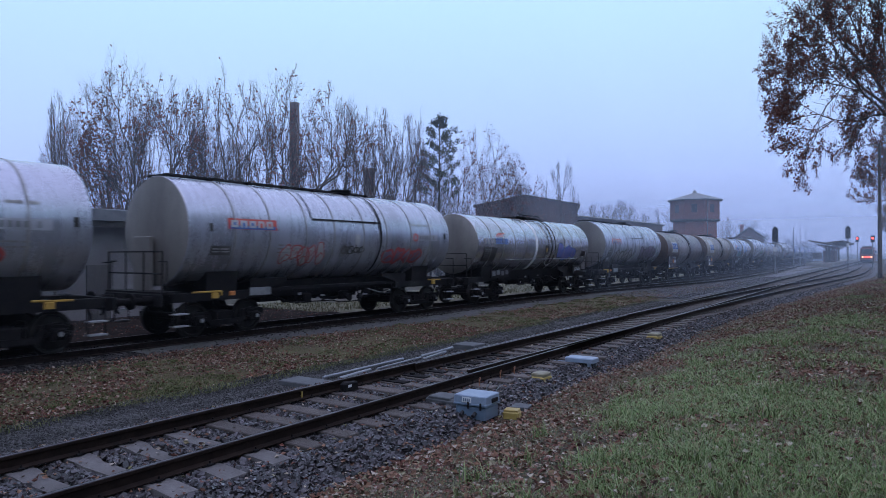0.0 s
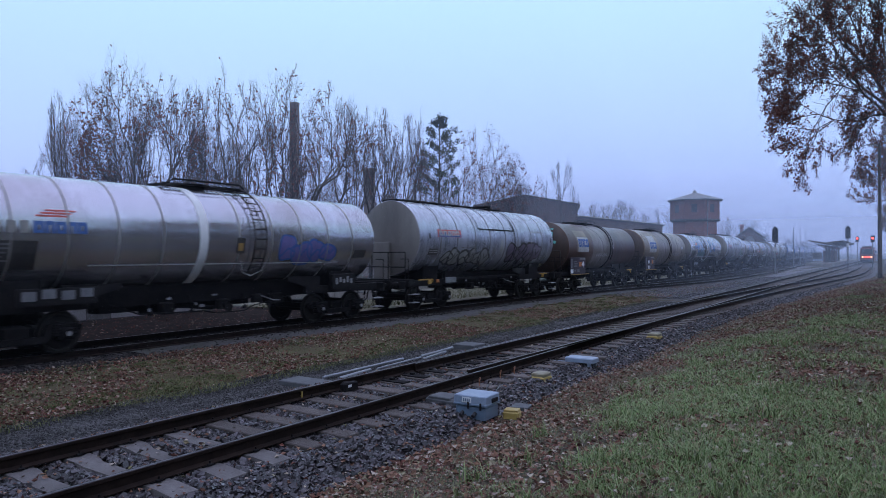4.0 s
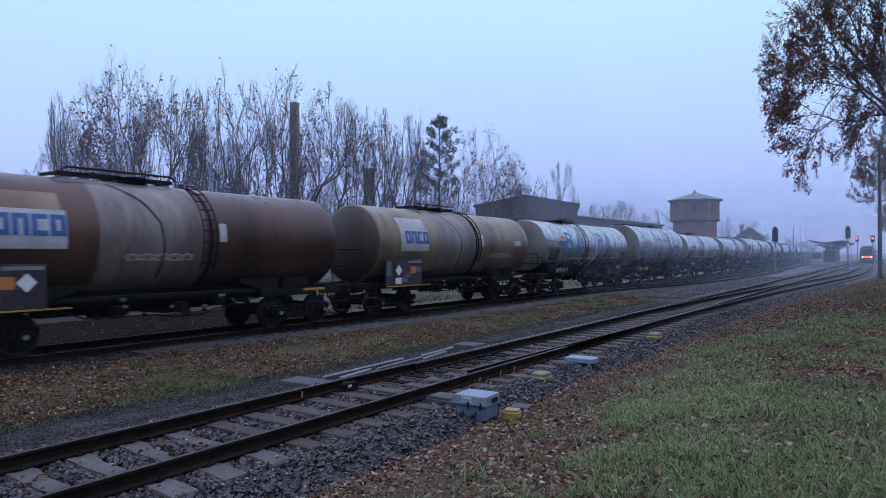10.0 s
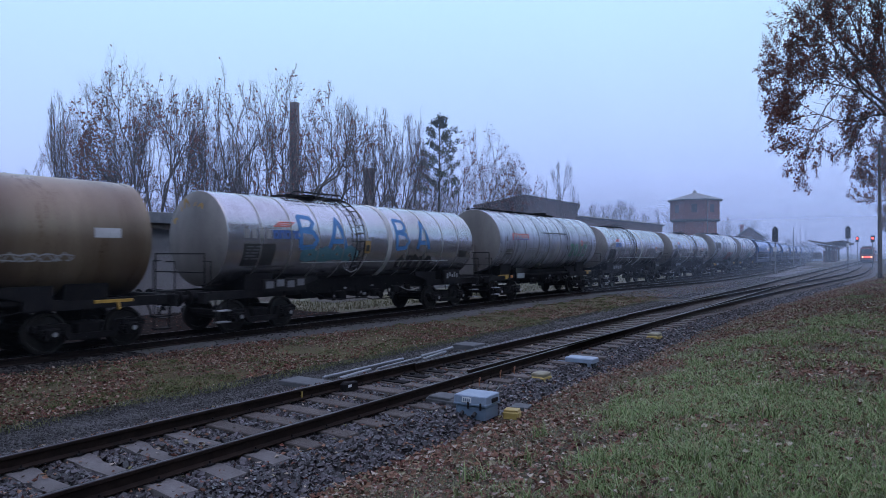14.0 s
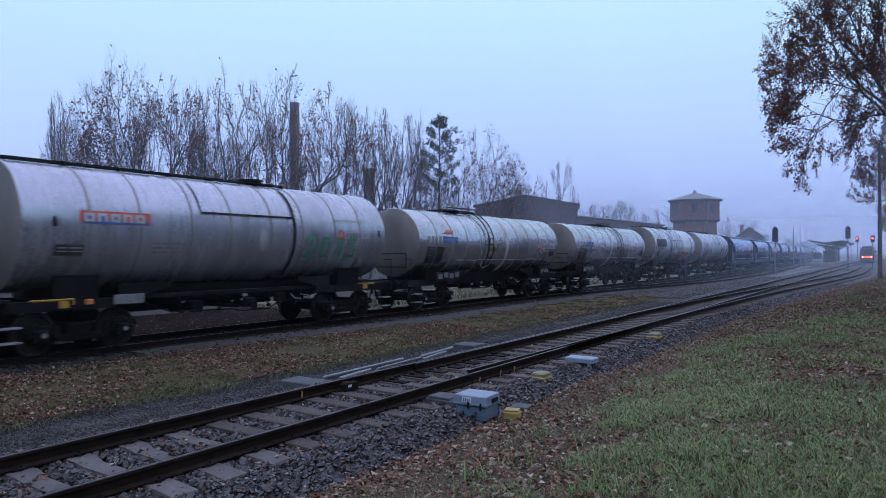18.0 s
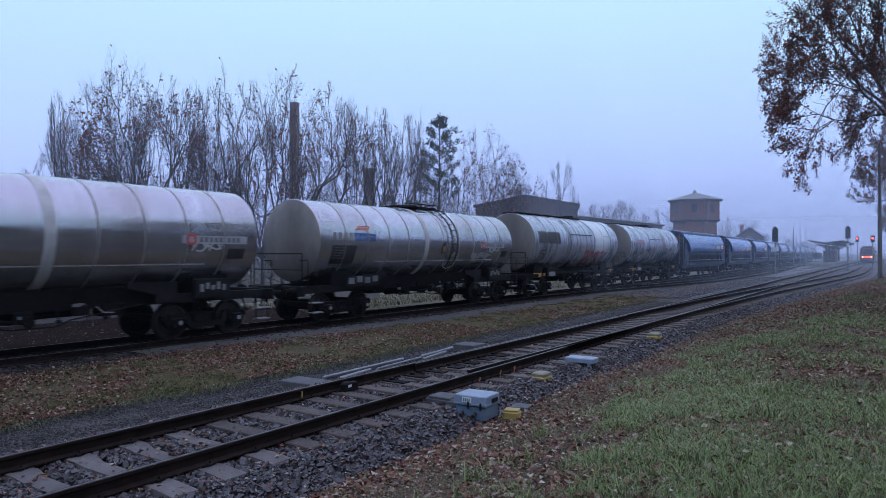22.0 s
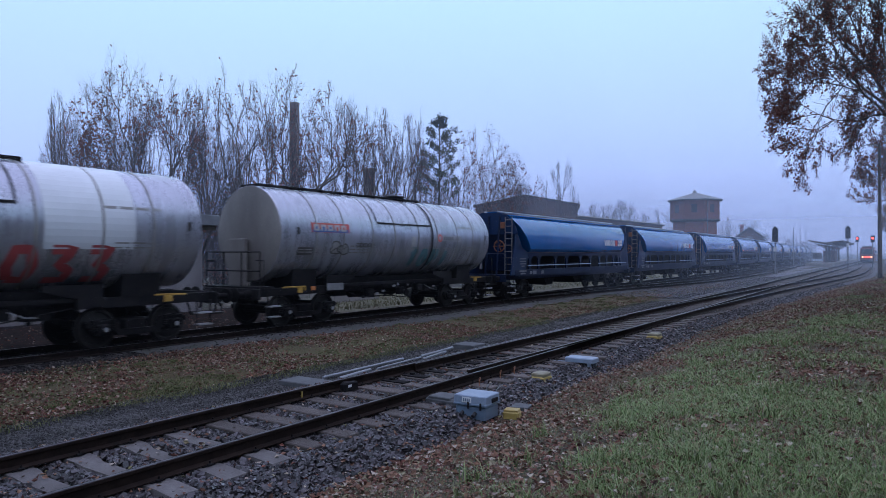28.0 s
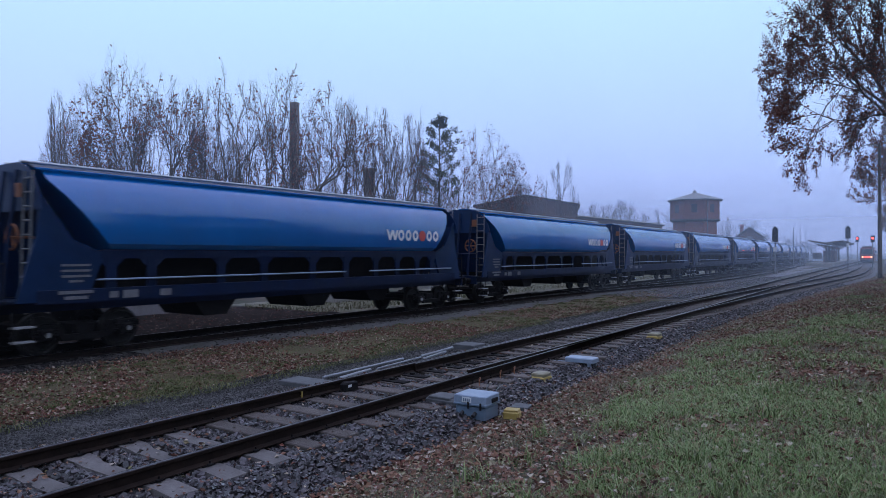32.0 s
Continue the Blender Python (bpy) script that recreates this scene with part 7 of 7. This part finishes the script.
# low dull stubble and crumbled leaves cover the bank everywhere
x, y = strewn(-4, 45, -6.0, 5.0, 1500, 8)
e_ = y - 4.75 + 0.85 * np.array([shift(a) for a in x])
m = (e_ < RND.uniform(-0.4, 0.3, len(x))) & (RND.rand(len(x)) < np.clip(1.35 + 0.55 * e_, 0.3, 1))
x, y = x[m], y[m]
grass("grass", x, y, np.array([bank(p, q) for p, q in zip(x, y)]), 0.04, 0.0035, M_BLADE_DULL, "low dull stubble between the grass")
x, y = strewn(-4, 60, -6.0, 5.4, 500, 9)
m = y < 5.3 - 0.85 * np.array([shift(a) for a in x]) + RND.uniform(-0.3, 0.1, len(x))
x, y = x[m], y[m]
leaves_on("leaf_litter", x, y, np.array([bank(p, q) for p, q in zip(x, y)]) + RND.uniform(0.004, 0.02, len(x)), 0.038, "crumbled brown leaves all over the bank")
x, y = strewn(-3, 60, 10.0, 14.5, 280, 14)
m = clumped(x + 90, y, 0.5, 0.0) & on_verge(x, y)
x, y = x[m], y[m]
leaves_on("leaf_litter", x, y, np.full(len(x), -0.262) + RND.uniform(0, 0.02, len(x)), 0.056, "scattered leaves on the strip between the tracks", M_LITTER_DAMP)
x, y = strewn(-3, 60, 9.9, 14.4, 900, 12)
m = clumped(x + 20, y, 0.45, 0.0) & on_verge(x, y)
x, y = x[m], y[m]
grass("grass", x, y, np.full(len(x), -0.28), 0.035, 0.004, M_BLADE_DRY, "low moss and grass on the strip between the tracks")
tx, ty, tz = [], [], []
for k in range(330):
    cx, cy = -3 + 40 * RND.rand() ** 1.25, RND.uniform(10.2, 13.6)
    m = int(RND.uniform(60, 200))
    sp_ = RND.uniform(0.05, 0.17)
    u, v = RND.normal(0, sp_ * 1.4, m), RND.normal(0, sp_, m)
    tx.append(cx + u)
    ty.append(cy + v)
    tz.append(-0.272 + 0.045 * np.exp(-(u ** 2 + v ** 2) / (2 * sp_ ** 2)))
tx, ty, tz = np.concatenate(tx), np.concatenate(ty), np.concatenate(tz)
grass("grass", tx, ty, tz, 0.035, 0.006, speckled("moss_cushions", ((0.045, 0.058, 0.018), (0.085, 0.095, 0.03), (0.06, 0.072, 0.024), (0.11, 0.105, 0.04)), 0.8), "dull green moss cushions on the strip between the tracks")
lawn(-5, 2.5, 900, 6, 0.085, 0.004)
lawn(2.5, 9, 4200, 8, 0.085, 0.0028)
lawn(9, 22, 1700, 13, 0.08, 0.0045, 0.45)
lawn(22, 90, 480, 30, 0.07, 0.008, 0.8)
# longer tufts stand out of the short grass
tx, ty = [], []
for k in range(150):
    cx, cy = RND.uniform(2.6, 16), RND.uniform(-5, 3.6)
    m = int(RND.uniform(25, 90))
    sp_ = RND.uniform(0.04, 0.13)
    tx.append(RND.normal(cx, sp_, m))
    ty.append(RND.normal(cy, sp_, m))
tx, ty = np.concatenate(tx), np.concatenate(ty)
grass("grass", tx, ty, np.array([bank(p, q) for p, q in zip(tx, ty)]), 0.17, 0.0035, M_BLADE, "longer green grass tufts on the near bank")
# withered brown stalks and leaf drifts in the grass
lx_, ly_ = [], []
for k in range(430):
    cx, cy = 3 + 40 * RND.rand() ** 1.7, RND.uniform(-6, 4.2)
    m = int(RND.uniform(15, 110))
    sp_ = RND.uniform(0.08, 0.35)
    lx_.append(RND.normal(cx, sp_ * 1.3, m))
    ly_.append(RND.normal(cy, sp_, m))
lx_, ly_ = np.concatenate(lx_), np.concatenate(ly_)
leaves_on("leaf_litter", lx_, ly_, np.array([bank(p, q) for p, q in zip(lx_, ly_)]) + RND.uniform(0.0, 0.05, len(lx_)), 0.052, "drifts of red-brown leaves caught in the grass")
x, y = strewn(-3.0, 60, 9.7, 14.4, 900, 12)
m = clumped(x + 40, y, 0.6, -0.02) & on_verge(x, y)
x, y = x[m], y[m]
grass("grass", x, y, np.full(len(x), -0.28), 0.05, 0.005, M_BLADE_DRY, "sparse dull grass on the strip between the tracks")
x, y = strewn(4, 24, 18.4, 23.8, 16, 30)
leaves_on("leaf_litter", x, y, np.full(len(x), -0.25), 0.06, "dull brown leaves on the dark ground behind the train", M_LITTER_DAMP)
x, y = strewn(19.3, 70, 18.8, 24, 160, 20)
grass("grass", x, y, np.full(len(x), -0.26), 0.16, 0.012, speckled("dry_pale_grass", ((0.07, 0.068, 0.03), (0.105, 0.098, 0.05), (0.055, 0.06, 0.026)), 0.7), "pale dry grass behind the train")

# ---- lineside equipment ----
M_BOX = surface("blue_grey_plastic", (0.085, 0.13, 0.185), (0.12, 0.165, 0.225), 3.0, 0.5, 0.05, grime=(0.12, 0.12, 0.12), grime_amount=0.5)
M_LID = surface("pale_grey_lid", (0.16, 0.205, 0.27), (0.24, 0.295, 0.37), 3.0, 0.45, 0.05, grime=(0.25, 0.25, 0.26), grime_amount=0.4)
M_YELLOW_BOX = surface("worn_yellow_plastic", (0.25, 0.175, 0.04), (0.33, 0.235, 0.065), 4.0, 0.6, 0.05, grime=(0.2, 0.14, 0.06), grime_amount=0.4)
M_WORN_LID = surface("weathered_yellow_lid", (0.14, 0.12, 0.07), (0.23, 0.20, 0.13), 5.0, 0.6, 0.05, grime=(0.12, 0.12, 0.12), grime_amount=0.7)
M_CABLE = surface("black_cable", (0.015, 0.015, 0.017), (0.03, 0.03, 0.032), 4.0, 0.5, 0.0)
M_SLAB = surface("cable_duct_concrete", (0.055, 0.058, 0.062), (0.09, 0.093, 0.097), 4.0, 0.9, 0.2)
M_PIPE = surface("galvanised_pipe", (0.17, 0.18, 0.20), (0.27, 0.285, 0.31), 4.0, 0.5, 0.05, metal=0.3, grime=(0.15, 0.14, 0.13), grime_amount=0.5)
b = thing("junction_box", pose(8.42, 5.10, -0.31, 0, 0, 4), "blue-grey plastic junction box with pale lid beside the points", "junction box")
part("body", Geo().box((0, 0, 0.11), (0.44, 0.50, 0.20), b=0.03), M_BOX, b, smooth=30)
part("rim", Geo().box((0, 0, 0.225), (0.48, 0.54, 0.03), b=0.012), M_BOX, b, smooth=30)
lid = part("lid", Geo().box((0, 0, 0.285), (0.46, 0.53, 0.13), b=0.012, taper=0.985), M_LID, b, "pale grey lid", smooth=30)
part("label_plate", Geo().box((-0.232, 0.05, 0.285), (0.008, 0.15, 0.075)), M_WHITE, lid)
for k in range(4):
    part("label_bar", Geo().box((-0.238, 0.095 - 0.03 * k, 0.285), (0.006, 0.018, 0.045)), M_BOX, lid)
for q in (-0.08, 0.12):
    part("clasp", Geo().box((-0.243, q - 0.1, 0.21), (0.02, 0.03, 0.10), b=0.006), M_BLACK, b)
    part("cable_gland", Geo().tube((-0.21, q, 0.1), (-0.29, q, 0.07), 0.03, 8), M_CABLE, b)
part("side_clamp", Geo().box((0.05, -0.262, 0.27), (0.2, 0.03, 0.06), b=0.01), M_BLACK, b)


def marker_box(x, y, s, rz=0):
    m = thing("track_contact_box", pose(x, y, -0.32, 0, 0, rz), "small yellow trackside box with grey lid", "trackside box", "yellow trackside boxes")
    part("body", Geo().box((0, 0, 0.07 * s), (0.34 * s, 0.26 * s, 0.14 * s), b=0.02 * s), M_YELLOW_BOX, m, smooth=30)
    part("lid", Geo().box((0, 0, 0.165 * s), (0.30 * s, 0.24 * s, 0.06 * s), b=0.018 * s), M_WORN_LID, m, smooth=30)
    part("foot", Geo().box((0, 0.2 * s, 0.03), (0.12 * s, 0.22 * s, 0.04)), M_YELLOW_BOX, m)


marker_box(11.25, 5.42, 1.1)
marker_box(18.35, 5.42, 1.25)
y4 = thing("track_contact_box", pose(8.62, 4.62, -0.30, 0, 0, 15), "low dusty yellow trackside box beside the junction box", "trackside box", "yellow trackside boxes")
part("body", Geo().box((0, 0, 0.055), (0.22, 0.24, 0.11), b=0.025), M_YELLOW_BOX, y4, smooth=30)
part("lid", Geo().box((0, 0, 0.118), (0.19, 0.21, 0.02), b=0.008), M_YELLOW_BOX, y4)
pm = thing("point_machine", pose(8.55, 5.62, -0.30, 0, 0, 0), "flat dark point machine with rods reaching to the rails", "point machine")
part("housing", Geo().box((0.05, 0.1, 0.1), (0.42, 0.62, 0.16), b=0.03), M_SLAB, pm)
part("cover", Geo().box((0.02, 0.15, 0.19), (0.34, 0.4, 0.03), b=0.012), M_SLAB, pm)
for q in (-0.12, 0.1):
    part("rod", Geo().tube((q, 0.3, 0.08), (q, 1.9, 0.09), 0.022, 8), M_RAIL, pm)
part("bracket", Geo().box((-0.42, 0.45, 0.08), (0.5, 0.12, 0.08), b=0.01), M_IRON, pm)
part("bracket", Geo().box((0.5, 0.45, 0.08), (0.5, 0.12, 0.08), b=0.01), M_IRON, pm)
mc = thing("heater_cabinet", pose(13.2, 5.42, -0.30, 0, 0, 0), "pale grey metal cover box on short legs", "trackside box")
part("cover", Geo().box((0, 0, 0.18), (0.36, 0.62, 0.10), b=0.02), M_LID, mc, smooth=30)
for dx in (-0.14, 0.14):
    for dy in (-0.22, 0.22):
        part("leg", Geo().box((dx, dy, 0.07), (0.04, 0.10, 0.14), taper=0.7), M_LID, mc)
part("duct", Geo().box((-0.1, 0.55, 0.08), (0.14, 0.5, 0.08), b=0.015), M_BOX, mc)
for k, (qx, qy) in enumerate(((13.6, 5.75), (14.1, 5.45))):
    solid("board", Geo().box((0, 0, 0.06), (0.22, 0.62 - 0.2 * k, 0.09), b=0.01), M_TIMBER, "short timber board lying beside the track", "board", m=pose(qx, qy, -0.28, 0, 0, 5 + 4 * k))
solid("cable_cover", Geo().box((0, 0, 0.06), (0.52, 1.15, 0.12), b=0.015), M_SLAB, "dark concrete cable trough cover beside the rail", "cable cover", m=pose(8.75, 8.85, -0.36, 0, 0, 2))
solid("cable_cover", Geo().box((0, 0, 0.06), (0.6, 0.62, 0.14), b=0.015), M_SLAB, "square concrete cable pit beside the rail", "cable cover", m=pose(14.5, 9.02, -0.34, 0, 0, 2))
for k, (xa, xb, yy, rr) in enumerate(((9.15, 11.8, 8.95, 0.028), (9.25, 10.3, 8.62, 0.036), (10.45, 12.2, 8.72, 0.02), (12.3, 13.9, 8.95, 0.03), (12.0, 13.2, 8.68, 0.03))):
    solid("pipe", Geo().tube((xa, yy, -0.25), (xb, yy + 0.12 + 0.02 * k, -0.25), rr, 10), M_PIPE, "pale galvanised pipe lying along the track", "pipe", "pipes along the track", smooth=40)
for pts in ([(8.7, 5.2, -0.2), (9.1, 5.35, -0.05), (9.5, 5.5, -0.02), (9.7, 5.65, -0.15), (9.75, 5.8, -0.24)], [(8.72, 5.1, -0.2), (9.2, 5.2, -0.04), (9.7, 5.35, -0.02), (9.9, 5.6, -0.2)], [(11.3, 5.3, -0.26), (11.8, 5.1, -0.27), (12.4, 5.0, -0.27), (12.9, 5.15, -0.25), (13.1, 5.35, -0.2)]):
    cv = bpy.data.curves.new("cable", "CURVE")
    cv.dimensions, cv.bevel_depth, cv.bevel_resolution = "3D", 0.014, 2
    sp = cv.splines.new("NURBS")
    sp.points.add(len(pts) - 1)
    for q, c in zip(sp.points, pts):
        q.co = (*c, 1)
    sp.use_endpoint_u = True
    cv.materials.append(M_CABLE)
    tagged(new("cable", cv), "black rubber cable looping over the stones", "cable", "trackside cables")
M_RUST_WIRE = surface("rust_orange_wire", (0.16, 0.06, 0.03), (0.24, 0.10, 0.05), 4.0, 0.7, 0.0)
for k, (wx, wy) in enumerate(((9.75, 5.86), (10.6, 5.92), (11.1, 5.9))):
    solid("bond_wire", Geo().pipe([(wx, wy, -0.24), (wx + 0.04, wy + 0.02, -0.10), (wx + 0.12, wy + 0.05, -0.04), (wx + 0.2, wy + 0.12, -0.09), (wx + 0.26, wy + 0.16, -0.2)], 0.009, 6), M_RUST_WIRE, "rusty orange bond wire bent beside the rail", "wire", "bond wires at the rail")
solid("rail_mark", Geo().box((7.29, NEAR_Y + 0.7535 - 0.048, -0.08), (0.022, 0.02, 0.09)), M_YELLOW_BOX, "small yellow paint mark on the rail web", "mark")
rc = thing("rail_contact", pose(8.25, NEAR_Y + 0.60, -0.17), "black rail contact bolted inside the rail", "rail contact")
part("body", Geo().box((0, 0, 0.07), (0.34, 0.12, 0.14), b=0.02), M_IRON, rc)
part("clamp", Geo().box((0, 0.07, 0.1), (0.12, 0.1, 0.08), b=0.015), M_BLACK, rc)
part("label", Geo().box((-0.05, -0.062, 0.09), (0.08, 0.01, 0.04)), M_WHITE, rc)
for k in range(7):
    sx = 9.0 + 0.6 * k
    solid("chair_plate", Geo().box((0, 0, 0.012), (0.2, 0.5, 0.024), b=0.006).box((0.02, 0.1, 0.04), (0.08, 0.08, 0.05), b=0.012), M_IRON, "dark slide plate of the points on a sleeper", "slide plate", "slide plates of the points", m=pose(sx + 0.274, NEAR_Y + 0.42, -0.168))
solid("slab", Geo().box((0, 0, 0.02), (0.3, 0.28, 0.05), b=0.01), M_SLAB, "flat grey slab in the leaves", "slab", m=pose(9.35, 4.85, -0.33, 0, 0, 12))


# ---- mist over the yard: flat sheets stand in for the haze ----
for k, (vx, amount) in enumerate(((12, 0.04), (30, 0.055), (54, 0.06), (82, 0.08), (120, 0.12), (170, 0.20), (240, 0.40))):
    g = Geo().add([(vx, -160, -0.5), (vx + 60, 260, -0.5), (vx + 60, 260, 60), (vx, -160, 60)], [(0, 1, 2, 3)])
    solid("mist", g, veil("mist_veil", amount), "thin bank of evening mist across the yard", "mist", kind="stuff")

g = Geo().sweep([[(vx, vy, -0.5), (vx, vy, 60)] for vx, vy in ((-90, 16.4), (60, 26.5), (400, 110))], closed=False)
solid("mist", g, veil("mist_veil", 0.065), "thin evening mist hanging before the bare trees", "mist", kind="stuff")
# a near sheet added only to lift the train's dark tones
g = Geo().add([(-40, 11.0, -0.6), (70, 11.0, -0.6), (70, 11.0, 40), (-40, 11.0, 40)], [(0, 1, 2, 3)])
solid("mist", g, veil("mist_veil", 0.004), "faint sheet added before the train to lift its darks", "mist", kind="stuff")


PACE = ((0, 4.80), (5, 4.92), (18, 4.97), (24, 5.15), (29, 5.27), (32, 5.28))


def rolled(t):
    """The way that the train has gone after t seconds; it gathers speed gently."""
    total = 0.0
    for (a, va), (b, vb) in zip(PACE, PACE[1:]):
        if t <= a:
            break
        e2 = min(t, b)
        total += (va + (va + (vb - va) * (e2 - a) / (b - a))) / 2 * (e2 - a)
    return total


def motions():
    """The train rolls past; the wheels of the wagons turn with it."""
    for w, middle in TRAIN:
        rows = []
        for k in range(33):
            p, a = train_line(middle - rolled(k))
            rows.append((k, Matrix.Translation(p) @ Matrix.Rotation(a, 4, "Z")))
        walk(w, rows)
        if middle > 200:
            continue
        for c in w.children:
            if c.name.startswith("wheelset"):
                at = c.matrix_basis.translation.copy()
                n = 320
                walk(c, [(32 * i / n, Matrix.Translation(at) @ Matrix.Rotation(-rolled(32 * i / n) / WHEEL_R, 4, "Y")) for i in range(n + 1)])


motions()
